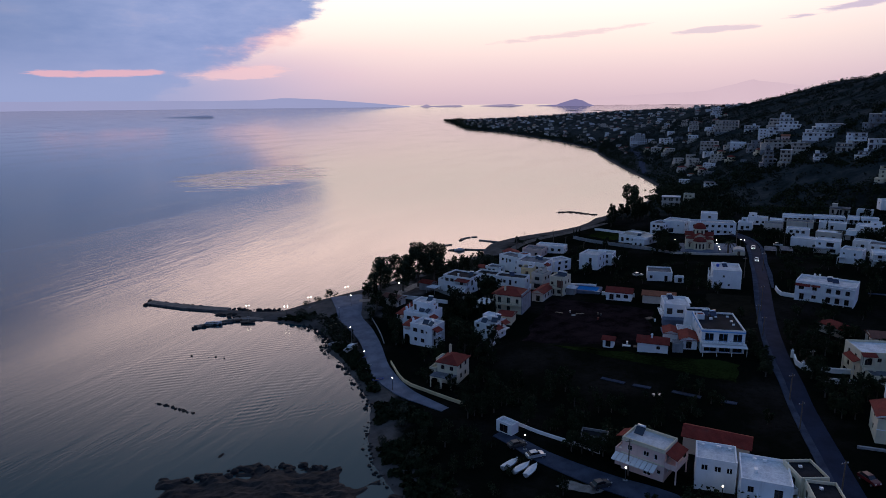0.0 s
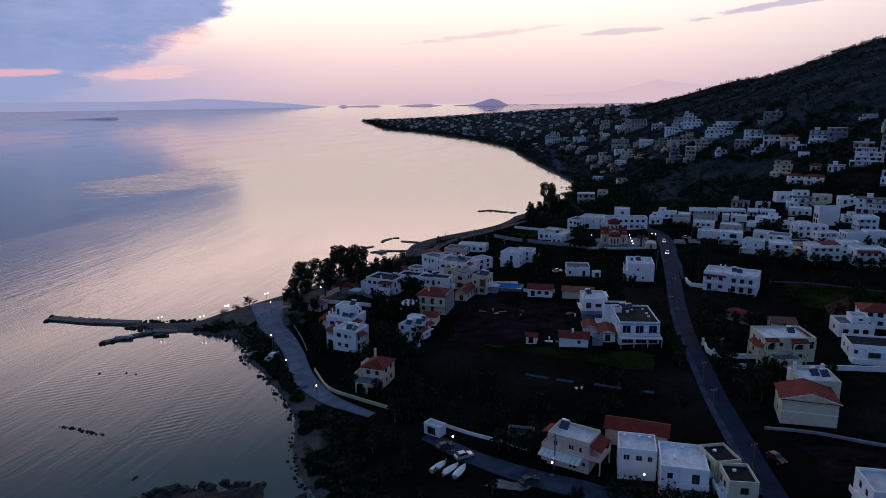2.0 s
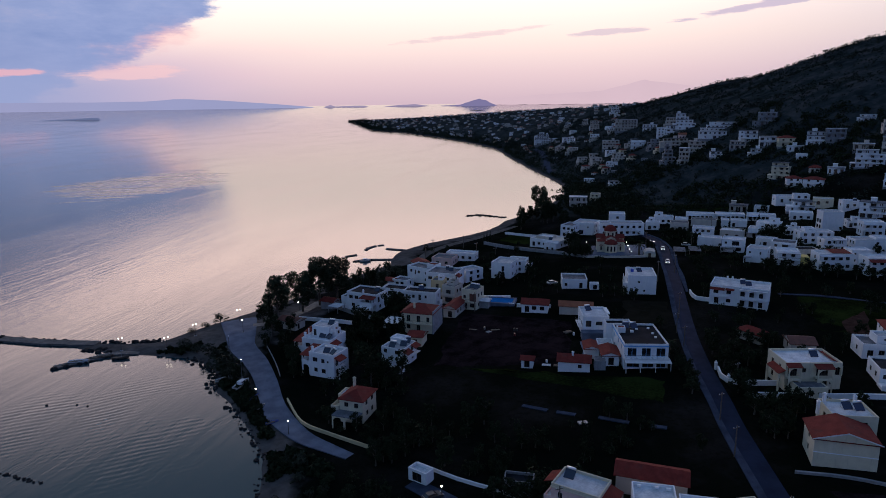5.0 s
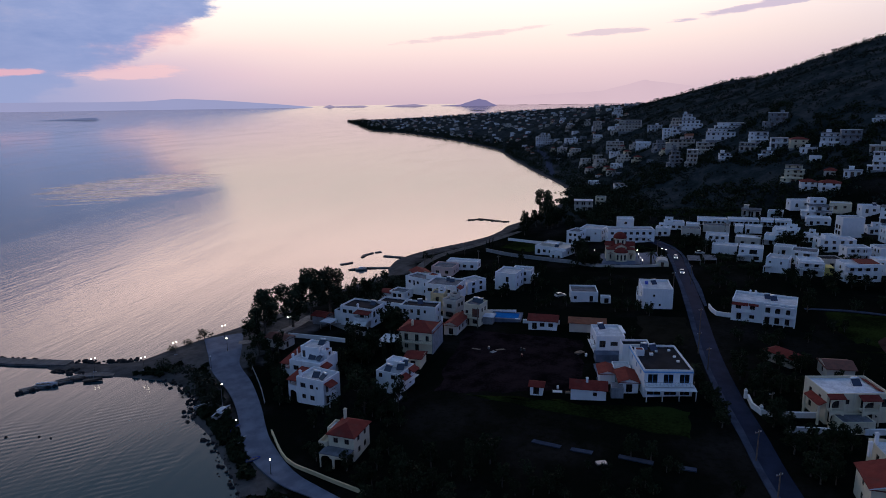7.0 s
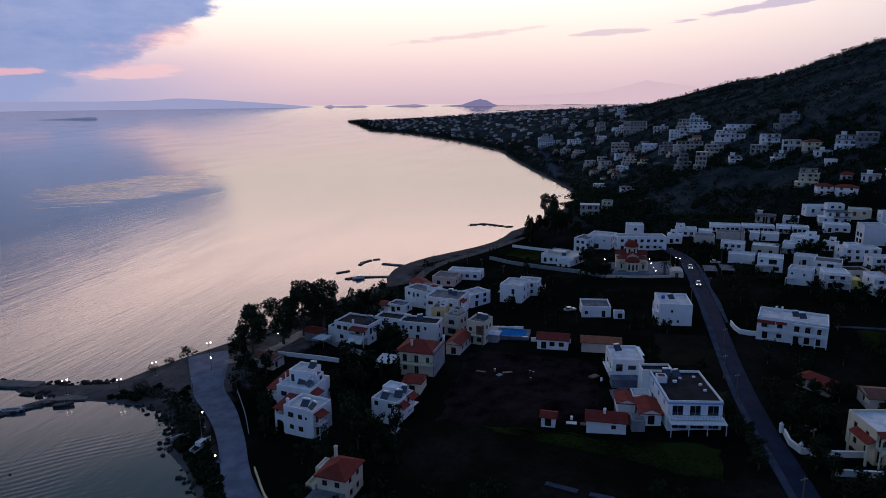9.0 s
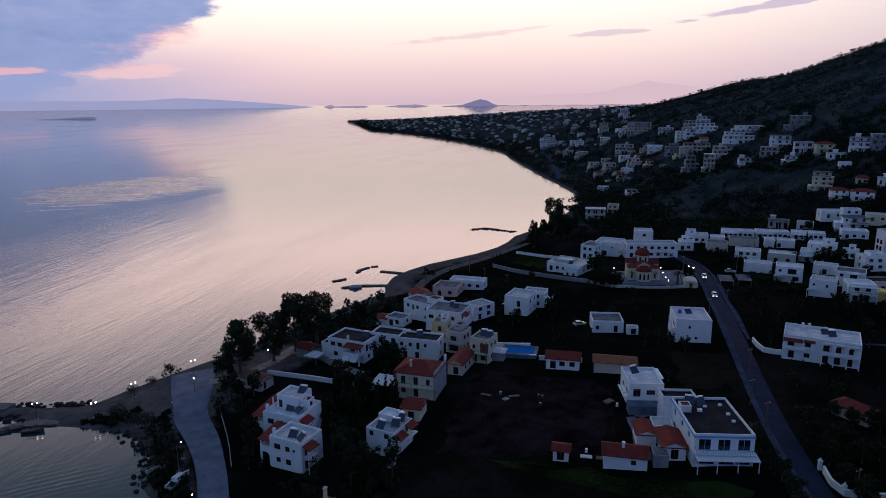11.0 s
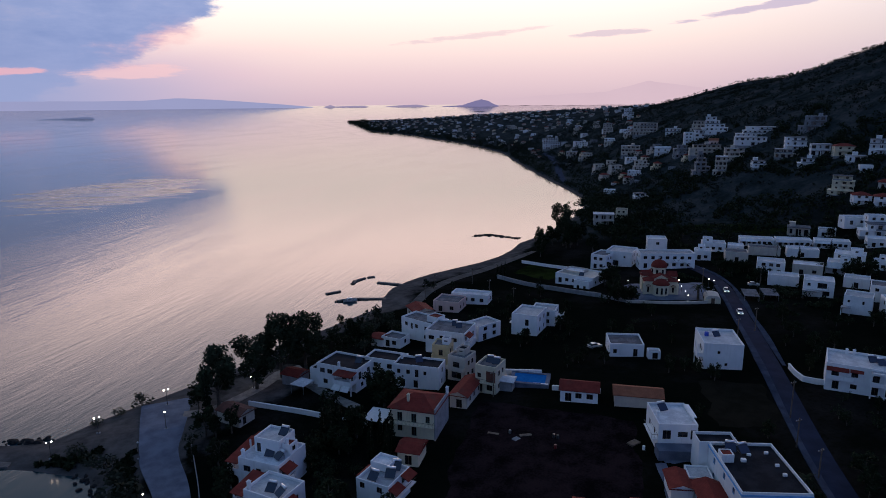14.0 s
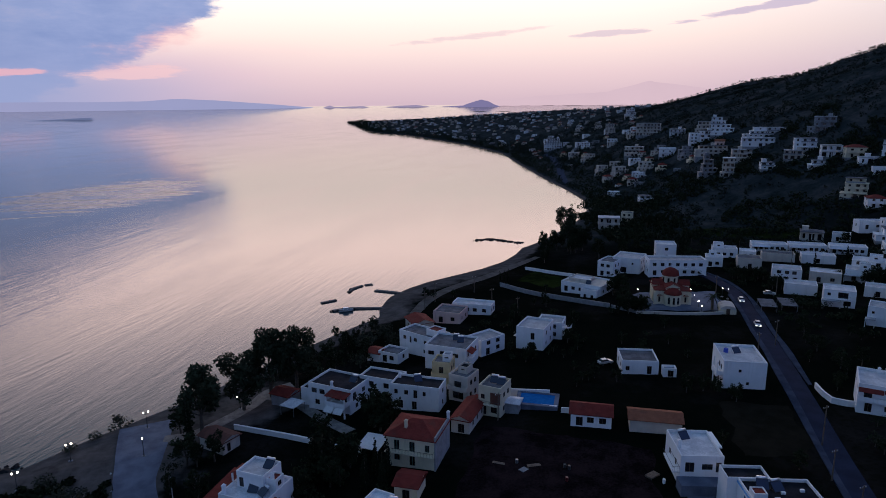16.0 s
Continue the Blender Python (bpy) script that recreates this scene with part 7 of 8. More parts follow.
KINDS = {
    "broad": [tree("tree", "dark leafy tree in full crown", "broad", 10 + k, 8.0, LEAF) for k in range(4)],
    "gum": [tree("tree", "tall dark eucalyptus tree by the shore", "broad", 30 + k, 16.0, GUMLEAF) for k in range(3)],
    "cypress": [tree("cypress", "slim dark cypress tree", "cypress", 50 + k, 8.0, CYPRESS) for k in range(2)],
    "bush": [tree("bush", "dark rounded garden bush", "bush", 60 + k, 3.0, LEAF) for k in range(3)],
    "tamarisk": [tree("tamarisk", "pale feathery tamarisk bush by the sea", "bush", 70 + k, 3.5, PALELEAF) for k in range(2)],
    "palm": [tree("palm", "dark date palm with drooping fronds", "palm", 80, 6.0, LEAF)],
}
SIZE = {"broad": 8.0, "gum": 16.0, "cypress": 8.0, "bush": 3.0, "tamarisk": 3.5, "palm": 6.0}
PLANT = random.Random(5)


def plant(kind, x, y, tall, wide=1.0):
    first = PLANT.choice(KINDS[kind])
    s = tall / SIZE[kind]
    z = at(x, y) - 0.05
    ob = copy_thing(first, pose(x, y, z, 0, 0, PLANT.uniform(0, 360)) @ Matrix.Diagonal((s * wide, s * wide, s, 1)))
    return tagged(ob, group={"broad": "garden trees", "gum": "shore trees", "bush": "bushes", "tamarisk": "bushes"}.get(kind, kind + "s"))


PROM = [(-74, 246), (-64, 216), (-49.5, 188.5), (-33, 156.5), (-19, 145)]
LANE = [(-6, 133.5), (12, 118), (36, 102)]
OPEN = [(15, 173, 17), (19, 210, 22), (23, 243, 8), (87, 325, 17), (44, 370, 11), (45, 196, 7), (82, 110, 10), (72, 226, 10)]


def free(x, y, gap=1.5):
    return (all(math.hypot(x - hx, y - hy) > hr + gap for hx, hy, hr in BUILT) and near_line(x, y, ROAD) > 6.5 and near_line(x, y, PROM) > 6.0
            and near_line(x, y, LANE) > 4.5 and all(math.hypot(x - ox, y - oy) > r for ox, oy, r in OPEN) and shore(x, y)[0] > 3.0)


def grove(count, x0, x1, y0, y1, low, high, mix, gap=1.5):
    """So many trees strewn over a stretch, clear of houses and roads."""
    put = tries = 0
    while put < count and tries < count * 14:
        tries += 1
        x, y = PLANT.uniform(x0, x1), PLANT.uniform(y0, y1)
        if free(x, y, gap):
            kind = PLANT.choice(mix)
            plant(kind, x, y, PLANT.uniform(low, high) * (0.55 if kind == "bush" else 1.0), PLANT.uniform(0.85, 1.25))
            put += 1


# the tall trees on the shore
for tx, ty, tt, tw in ((-57.7, 238.7, 17.5, 1.0), (-51, 250.5, 15.5, 1.05), (-45.8, 258.2, 19.5, 1.0), (-39.5, 260.5, 19.0, 1.0), (67.1, 428.6, 23.0, 0.85)):
    plant("gum", tx, ty, tt, tw)
for tx, ty, tt in ((-62.8, 238.5, 7.5), (-34, 281, 7.5), (-29.5, 289, 7.5), (-31, 274, 7), (-36, 270, 7.5), (-16, 236, 9.7), (-27.7, 231.5, 6), (-56, 224, 7.5), (-12, 233, 8)):
    plant("broad", tx, ty, tt, 1.15)
for tx, ty, tt in ((-80.5, 245, 4.0), (-86.8, 233.5, 2.5), (-84, 240.5, 2.6), (-22.7, 297, 6), (-25, 293, 5.5), (-18.5, 303, 5), (-20, 309, 4.5), (-83, 218.7, 3.6), (-78.5, 214.5, 3.4), (-73.5, 211.5, 4.6), (-68, 206.0, 5.0), (-64.3, 200.5, 7.0), (-61, 193, 4.0)):
    plant("tamarisk", tx, ty, tt, 1.25)
for tx, ty, tt in ((-11.3, 213.7, 10), (-14, 216, 8.5), (-24, 222, 9), (-26, 219, 8), (25.7, 365.5, 5.7), (27.3, 364.9, 6.4), (29, 364.6, 6.8), (-58, 231, 13), (160, 365, 8), (66, 196, 6)):
    plant("cypress", tx, ty, tt)
plant("cypress", -26.7, 216.7, 10.5, 1.7)
plant("cypress", -24.6, 214.8, 11.5, 1.8)
plant("cypress", -23.1, 216.7, 10, 1.6)
plant("cypress", -15.5, 210.2, 9.5, 1.1)
plant("cypress", -12.0, 209.1, 10, 1.1)
plant("broad", -14.5, 233.8, 9.0, 1.35)
for tx, ty, tt in ((146, 266, 5.0), (150, 268, 6.0), (154, 264, 5.5), (158, 262, 5.0), (163, 258, 6.0), (167, 256, 5.5), (172, 255, 5.0), (176, 254, 6.0), (181, 253, 5.0), (186, 255, 5.5), (144, 274, 5.0), (170, 296, 5.0), (176, 299, 4.5), (152, 290, 4.5), (196, 296, 5.0), (201, 293, 5.5), (172, 316, 4.5), (194, 318, 5.0)):
    plant("broad", tx, ty, tt, 1.3)
for tx, ty, tt in ((78, 188, 5.5), (80, 193, 6.0), (79, 182, 5.0), (83, 186, 5.5), (84, 179, 5.0), (66, 184, 4.5), (65, 178, 4.5), (75.5, 160, 5.0), (73, 152, 5.5), (78, 152, 5.0), (82, 153, 6.0), (77, 146, 5.5), (72, 144, 5.0)):
    plant("broad", tx, ty, tt, 1.25)
for tx, ty, tt in ((64.6, 168.5, 5.0), (63.0, 163.5, 4.6), (65.4, 174.0, 4.8), (75.6, 171.0, 5.2), (74.2, 163.0, 5.6), (76.4, 166.5, 4.8), (77.2, 178.5, 5.0), (91.0, 193.5, 4.4), (94.5, 192.0, 4.8), (98.0, 193.5, 4.2), (88.6, 197.0, 4.4)):
    plant("broad", tx, ty, tt, 1.3)
plant("palm", 94.6, 312.0, 8.0, 1.1), plant("palm", 157.7, 343.5, 6.5), plant("palm", 66.5, 189, 6.0)
for k in range(7):
    plant("broad", 120.2 + k * 1.8, 354 - k * 0.6, 4.6 + 0.6 * (k % 2), 1.3)
for k in range(6):
    plant("broad", 163.5 + k * 2.2, 336.5 + (k % 2), 5.5 + (k % 3), 1.1)
for k in range(6):
    plant("bush", 121 + k * 2.1, 311.5 - k * 0.5, 3.0, 1.3)
for k in range(3):
    plant("broad", 127.5 + k * 1.6, 335.8 - k * 0.3, 5.5, 1.0)
DARK = ["broad", "broad", "bush"]
# hedges close in front of the lane houses
for k in range(9):
    plant("bush", 31 + k * 2.1, 107.5 - k * 0.75, 3.2 + 0.5 * (k % 3), 1.2)
for k in range(7):
    plant("bush", 20 + k * 1.8, 129 - k * 0.4, 4.0, 1.2)
for k in range(5):
    plant("broad", 10.5 + k * 2.2, 126 - k * 0.6, 5.0, 1.1)
grove(16, -58, -38, 183, 232, 4, 7, DARK, 0.3)
grove(26, -29, -10, 176, 222, 4.5, 8.5, ["broad", "broad", "bush", "cypress"], 0.3)
grove(22, -36, -8, 148, 184, 3.5, 6, DARK, 0.3)
grove(34, -14, 20, 128, 162, 3.5, 7, DARK, 0.5)
grove(22, 20, 60, 128, 156, 3, 5.5, DARK, 0.8)
grove(26, 2, 60, 84, 118, 2.5, 5, DARK, 0.8)
grove(30, 72, 100, 140, 240, 3, 6, DARK, 0.8)
grove(10, 58, 74, 190, 250, 3, 5, DARK, 0.8)
grove(46, 14, 78, 246, 318, 2.5, 5, DARK, 0.6)
grove(46, 92, 152, 236, 306, 3, 6, DARK, 0.8)
grove(26, 108, 152, 168, 236, 3, 5, DARK, 0.8)
grove(34, 96, 235, 296, 440, 3, 6.5, ["broad", "bush", "bush", "broad", "cypress"], 0.3)
grove(16, 66, 145, 396, 520, 4, 9, ["broad"], 0.5)
grove(14, 50, 88, 405, 450, 8, 12, ["broad"], 0.5)
grove(20, -42, -12, 268, 312, 3, 5.5, ["broad", "tamarisk", "broad"], 0.3)
grove(18, -8, 45, 296, 350, 2.5, 5, DARK, 0.3)
grove(12, 64, 74, 312, 345, 5, 8, ["broad"], 0.3)
grove(26, -46, -22, 118, 168, 1.6, 3.0, ["bush", "tamarisk"], 0.3)
grove(40, -26, 8, 84, 136, 2.2, 5.0, ["bush", "bush", "broad"], 0.3)
for k in KINDS.values():
    for first in k:
        for o in (*first.children_recursive, first):
            bpy.data.objects.remove(o)


def scrub(name, label, spots, sprays, seed, mat=None, leaf=0.8):
    """Countless bushes too far off to pick apart, in one mesh: spots of (x, y, radius)."""
    rng = np.random.default_rng(seed)
    spots = np.array(spots)
    zs = height(spots[:, 0], spots[:, 1])
    v, f = leaves(rng, [(x, y, z + r * 0.45, r) for (x, y, r), z in zip(spots, zs)], sprays, leaf, 0.8)
    return tagged(new(name, mesh_of(name, v, f, mat or LEAF)), label, "scrub", kind="stuff")


rng = np.random.default_rng(3)
spots = []
while len(spots) < 900:
    x, y = rng.uniform(96, 240), rng.uniform(290, 520)
    if y > 440 and x > 150 or not free(x, y, 0.2):
        continue
    r = rng.uniform(0.8, 1.7)
    spots += [(x + rng.normal() * r * 0.8, y + rng.normal() * r * 0.8, r * rng.uniform(0.6, 1.2)) for _ in range(3)]
scrub("village_hedges", "dark hedges and garden trees between the holiday bungalows", spots, 22, 22, None, 0.42)
spots = []
while len(spots) < 6000:
    y = 380 + 900 * rng.random() ** 1.3
    x = np.interp(y, [300, 560, 700, 1300], [150, 140, 150, 110]) + 480 * rng.random() ** 1.1
    if noise.noise((x * 0.012, y * 0.012, 3.0)) + rng.uniform(-0.5, 0.5) > -0.15 and all(math.hypot(x - hx, y - hy) > hr + 1 for hx, hy, hr in BUILT):
        spots.append((x, y, rng.uniform(0.6, 1.9) ** 1.3 * (1 + y / 1500)))
scrub("hill_scrub", "dark low scrub covering the hillside", spots, 3.2, 4, HAZYSCRUB)
spots = []
for hx, hy, hr in BUILT:
    if hy > 425:
        for _ in range(13):
            w = rng.uniform(3.0, 6.6)
            spots.append((hx + math.cos(w) * (hr + rng.uniform(-0.5, 5)), hy + math.sin(w) * (hr * 0.75 + rng.uniform(0.5, 5)), rng.uniform(1.0, 2.7)))
while len(spots) < 1700:
    x, y = rng.uniform(95, 330), rng.uniform(440, 620)
    if noise.noise((x * 0.02, y * 0.02, 5.0)) > -0.1 and all(math.hypot(x - hx, y - hy) > hr + 2 for hx, hy, hr in BUILT):
        spots.append((x, y, rng.uniform(1.2, 3.4)))
scrub("hillside_trees", "dark trees and hedges between the hillside houses", spots, 5.0, 12)
spots = []
while len(spots) < 1500:
    y = 520 + 2200 * rng.random() ** 1.5
    x = float(np.interp(y, [520, 609, 696, 791, 940, 1131, 1267, 1443, 1579, 1744, 1885, 2000, 2333, 2769], [93, 120, 117, 111, 105, 101, 75, 29, -17, -76, -157, -200, -267, -369])) + 6 + 70 * rng.random() ** 2
    if near_line(x, y, COASTROAD) > 6:
        spots.append((x, y, rng.uniform(1.6, 3.4) * (1 + y / 2500)))
shore_spots = spots
spots = []
while len(spots) < 520:
    x, y = rng.uniform(-100, -14), rng.uniform(100, 236)
    w = shore(x, y)[0]
    if 2.0 < w < 15 and not (x < -60 and y > 214 + (x + 100) * 0.3) and near_line(x, y, PROM) > 5.2 and noise.noise((x * 0.07, y * 0.07, 1.0)) > -0.12:
        spots.append((x, y, rng.uniform(0.35, 1.15)))
scrub("shore_scrub", "low dark scrub and weed between the beach and the promenade", spots, 34, 16)
spots = shore_spots
scrub("far_shore_trees", "dark belt of trees along the far shore", spots, 2.2, 6)
spots = []
while len(spots) < 3000:
    y = 560 + 2100 * rng.random() ** 1.4
    c = float(np.interp(y, [520, 696, 940, 1131, 1443, 1744, 2000, 2769], [93, 117, 105, 101, 29, -76, -200, -369]))
    x = c + 30 + (420 + y * 0.12) * rng.random()
    spots.append((x, y, rng.uniform(1.0, 2.6) * (1 + y / 2600)))
scrub("town_trees", "dark trees between the houses of the far town", spots, 1.8, 8, HAZYSCRUB)


# ---------------- jetties, rocks and boats ----------------
def rock_mesh(seed, r=1.0):
    bm = bmesh.new()
    bmesh.ops.create_icosphere(bm, subdivisions=2, radius=r)
    for v in bm.verts:
        k = 1 + 0.35 * noise.noise(v.co * 1.3 + Vector((seed * 7.1, 0, 0))) + 0.2 * noise.noise(v.co * 3.1 + Vector((0, seed * 3.3, 0)))
        v.co = Vector((v.co.x * k, v.co.y * k, v.co.z * k * 0.62))
    me = bpy.data.meshes.new("rock")
    bm.to_mesh(me)
    bm.free()
    me.materials.append(ROCK)
    return me


ROCKS = [rock_mesh(k) for k in range(6)]
STREW = random.Random(21)


def rock_jetty(pts, width, label, size=1.0, name="rock_jetty", dense=1.0):
    """A heap of boulders in a line out into the sea, each its own stone."""
    line = smooth_line(pts, 1.3 / dense)
    ob = base(name, line[0][0], line[0][1], 0, 0.0, label, "jetty")
    for p in line:
        for _ in range(max(1, int(width / 1.1))):
            q = p + np.array([STREW.uniform(-0.5, 0.5) * width, STREW.uniform(-0.5, 0.5) * width])
            s = size * 1.25 * STREW.uniform(0.35, 1.0) ** 1.4
            m = pose(q[0] - line[0][0], q[1] - line[0][1], STREW.uniform(-0.1, 0.35) * size, STREW.uniform(-15, 15), STREW.uniform(-15, 15), STREW.uniform(0, 360)) @ Matrix.Diagonal((s, s * STREW.uniform(0.7, 1.2), s, 1))
            hang("rock", STREW.choice(ROCKS), ob, "", m)
    return ob


def quay(pts, width, tall, label):
    line = smooth_line(pts, 4.0)
    ob = base("quay", line[0][0], line[0][1], 0, 0.0, label, "quay")
    way = np.gradient(line, axis=0)
    way /= np.linalg.norm(way, axis=1)[:, None]
    for a, b, w in zip(line, line[1:], way):
        s = np.array([-w[1], w[0]]) * (width / 2 + STREW.uniform(-0.15, 0.15))
        g = (b - a) * 0.985
        ring = [(*(a - s - line[0]),), (*(a + g - s - line[0]),), (*(a + g + s - line[0]),), (*(a + s - line[0]),)]
        hang("slab", Shape().slab(ring, -2.0, tall + STREW.uniform(-0.06, 0.06), 0.08).mesh("slab", QUAY), ob)
    return ob


quay([(-116, 225.4), (-126, 226.3), (-136, 227.6), (-146, 230), (-153, 231.8)], 4.2, 0.7, "old concrete quay reaching into the bay")
rock_jetty([(-154, 233.5), (-151, 229.5)], 4.0, "broken rocks at the tip of the quay", 0.9)
rock_jetty([(-148, 234), (-136, 231), (-124, 229.5)], 1.6, "rocks along the seaward side of the quay", 0.55)
rock_jetty([(-119, 221), (-114, 219.5), (-110, 218)], 3.0, "rocks at the root of the quay", 0.9)
rock_jetty([(-114, 227.5), (-104, 226.6), (-96, 228)], 2.4, "dark boulders on the seaward side of the quay", 1.0)
quay([(-98, 217), (-107, 215.8), (-112.5, 210.5), (-119.5, 205)], 3.2, 0.45, "low curved jetty sheltering small boats")
rock_jetty([(-119.5, 204), (-116, 206.5), (-112, 209.0), (-107, 214.0)], 2.2, "boulders along the curved jetty", 0.8)
rock_jetty([(-80, 211), (-72, 204.6), (-67, 197), (-64.5, 187)], 3.6, "dark rocks and weed at the water's edge", 0.6, "shore_rocks")
rock_jetty([(-57.5, 178), (-51, 168), (-45.5, 158.5), (-41, 149)], 3.2, "dark rocks and weed at the water's edge", 0.5, "shore_rocks", 1.0)
rock_jetty([(-39, 141), (-37, 131), (-33, 121), (-27, 112)], 2.4, "dark stones at the water's edge", 0.38, "shore_rocks", 1.0)
quay([(-42, 340), (-37, 343), (-30, 343.2), (-22.5, 343.2)], 1.9, 0.5, "low dark stone jetty at the beach")
rock_jetty([(-43, 339.5), (-39, 341.5), (-35, 342.5)], 2.2, "dark boulders round the jetty's head", 0.75, dense=1.6)
quay([(-28.2, 368.5), (-22, 366), (-14.5, 363)], 1.7, 0.5, "straight dark stone jetty at the beach")
quay([(-39.3, 366.5), (-38, 372), (-34.6, 376.5)], 1.4, 0.5, "short curved breakwater off the beach")
rock_jetty([(-39.6, 366), (-38.4, 372), (-35, 376)], 1.6, "dark boulders along the breakwater", 0.6, dense=1.6)
quay([(-33.6, 377.3), (-30.3, 378.6)], 1.2, 0.4, "low detached breakwater off the beach")
quay([(-48.6, 351.0), (-43.2, 354.6)], 1.7, 0.5, "low detached breakwater off the beach")
rock_jetty([(-48.6, 350.6), (-43.2, 354.2)], 1.6, "dark boulders along the detached breakwater", 0.6, dense=1.4)
rock_jetty([(21, 471), (27, 475), (34, 473), (42, 467), (48, 464)], 3.0, "reef of dark rocks off the beach", 0.8, dense=2.0)

# rocky islet and a sunken line of rocks in the bay
isle_rng = np.random.default_rng(9)
iv, if_ = [], []
for j in range(26):
    for i in range(44):
        x, y = -78 + i * 1.25, 92 + j * 1.25
        r = math.hypot((x + 51) / 25, (y - 101) / 16.5)
        z = 1.9 * (1 - r) + 1.3 * noise.noise((x * 0.16, y * 0.16, 2.0)) + 0.7 * noise.noise((x * 0.5, y * 0.5, 4.0))
        iv.append((x, y, max(-1.2, min(1.5, z))))
for j in range(25):
    for i in range(43):
        k = j * 44 + i
        if_.append((k, k + 1, k + 45, k + 44))
tagged(new("rock_islet", mesh_of("rock_islet", iv, if_, ROCK)), "flat dark rocky islet close to the shore", "islet")
rock_jetty([(-71, 111), (-62, 115.5), (-50, 118.5), (-40, 118)], 3.0, "broken rocks along the islet", 0.9, "islet_rocks")
rock_jetty([(-99, 145.6), (-93, 143.2), (-86.5, 140.8)], 1.0, "thin sunken line of rocks in the bay", 0.4, "sunken_rocks", 3.0)
rock_jetty([(-106.5, 178.6), (-101, 178.8), (-95.5, 177.8)], 1.0, "sunken rocks just breaking the surface", 0.4, "sunken_rocks", 0.6)


def boat(x, y, turn, length, label, mat, z=0.0, cabin=False, mast=0.0, covered=False, group="small boats"):
    """A boat: lofted hull with gunwale, thwarts or cover, cabin and mast where it has them."""
    ob = base("boat", x, y, turn, z, label, "boat", group)
    hull, rows_ = Shape(), []
    for i in range(9):
        s = i / 8
        half = length * 0.17 * (1 - max(0, (s - 0.45) / 0.55) ** 2.2) * (0.82 + 0.18 * min(1, s * 4))
        lift_ = length * 0.06 * s * s
        px = (s - 0.45) * length
        rows_.append([(px, -half, length * 0.12 + lift_), (px, -half * 0.75, length * 0.02), (px, 0, -length * 0.04 + lift_ * 0.6), (px, half * 0.75, length * 0.02), (px, half, length * 0.12 + lift_)])
    for r in rows_:
        hull.v += r
    for i in range(8):
        for j in range(4):
            k = i * 5 + j
            hull.f.append((k, k + 5, k + 6, k + 1))
    hull.f.append((0, 1, 2, 3, 4))
    hang("hull", hull.mesh("hull", mat, True), ob)
    deck = Shape()
    for a, b in zip(rows_, rows_[1:]):
        drop = 0.0 if covered else -length * 0.045
        up = length * 0.05 if covered else drop
        deck.quad((a[0][0], a[0][1], a[0][2] + drop), (b[0][0], b[0][1], b[0][2] + drop), (b[2][0], 0, b[0][2] + up), (a[2][0], 0, a[0][2] + up))
        deck.quad((a[2][0], 0, a[0][2] + up), (b[2][0], 0, b[0][2] + up), (b[4][0], b[4][1], b[4][2] + drop), (a[4][0], a[4][1], a[4][2] + drop))
    hang("cover" if covered else "deck", deck.mesh("deck", CANVAS if covered else WOOD), ob)
    if not covered and not cabin:
        for s in (0.25, 0.5, 0.7):
            px, half = (s - 0.45) * length, length * 0.15
            hang("thwart", Shape().box(px - 0.12, px + 0.12, -half, half, length * 0.1, length * 0.1 + 0.05).mesh("thwart", WOOD), ob)
    if cabin:
        hang("cabin", Shape().slab([(-0.15 * length, -0.11 * length), (0.22 * length, -0.08 * length), (0.22 * length, 0.08 * length), (-0.15 * length, 0.11 * length)], length * 0.12, length * 0.27, 0.12).mesh("cabin", PLASTIC), ob)
        hang("cabin_window", Shape().box(-0.1 * length, 0.15 * length, -0.113 * length, 0.113 * length, length * 0.18, length * 0.225).mesh("cabin_window", GLASS), ob)
    if mast:
        hang("mast", Shape().tube((0.1 * length, 0, 0), (0.1 * length, 0, mast), 0.07, 0.04, 6).tube((0.1 * length, 0, 1.6), (-0.35 * length, 0, 1.7), 0.05, sides=6).mesh("mast", STEEL), ob)
    return ob


boat(-55.9, 186.2, 70, 6.5, "white sailing boat laid up on the shore with bare mast", PLASTIC, at(-55.9, 186.2) + 0.45, True, 8.0)
boat(-63.5, 192.6, 40, 4.2, "small white boat pulled up on the beach", PLASTIC, at(-63.5, 192.6) + 0.2)
boat(-49.9, 178.0, 75, 4.0, "blue covered boat beside the promenade", BLUETARP, at(-49.9, 178) + 0.3, covered=False)
boat(-47.4, 172.2, 60, 4.2, "pale boat beside the promenade", PLASTIC, at(-47.4, 172.2) + 0.3)
boat(-42.0, 164.0, 30, 3.2, "small blue boat beside the promenade", BLUETARP, at(-42, 164) + 0.25)
boat(-114.2, 209.0, 5, 6.2, "white open fishing boat moored by the jetty", PLASTIC, 0.1)
boat(-110.2, 212.2, 10, 4.2, "dark rowing boat moored by the jetty", WOOD, 0.1)
boat(-107.4, 213.6, 15, 4.2, "dark rowing boat moored by the jetty", WOOD, 0.1)
boat(-102.4, 212.2, 12, 5.2, "dark fishing boat moored by the jetty", WOOD, 0.1, mast=2.4)
boat(-37.2, 339.9, 12, 5.6, "white motor boat moored by the rock jetty", PLASTIC, 0.1, True)
for bx, by, bt in ((-2.9, 119.6, 50), (-0.5, 118.2, 48), (1.6, 117.3, 62)):
    boat(bx, by, bt, 5.0, "white covered boat standing on rough grass", PLASTIC, at(bx, by) + 0.35, covered=True, group="boats stored ashore")


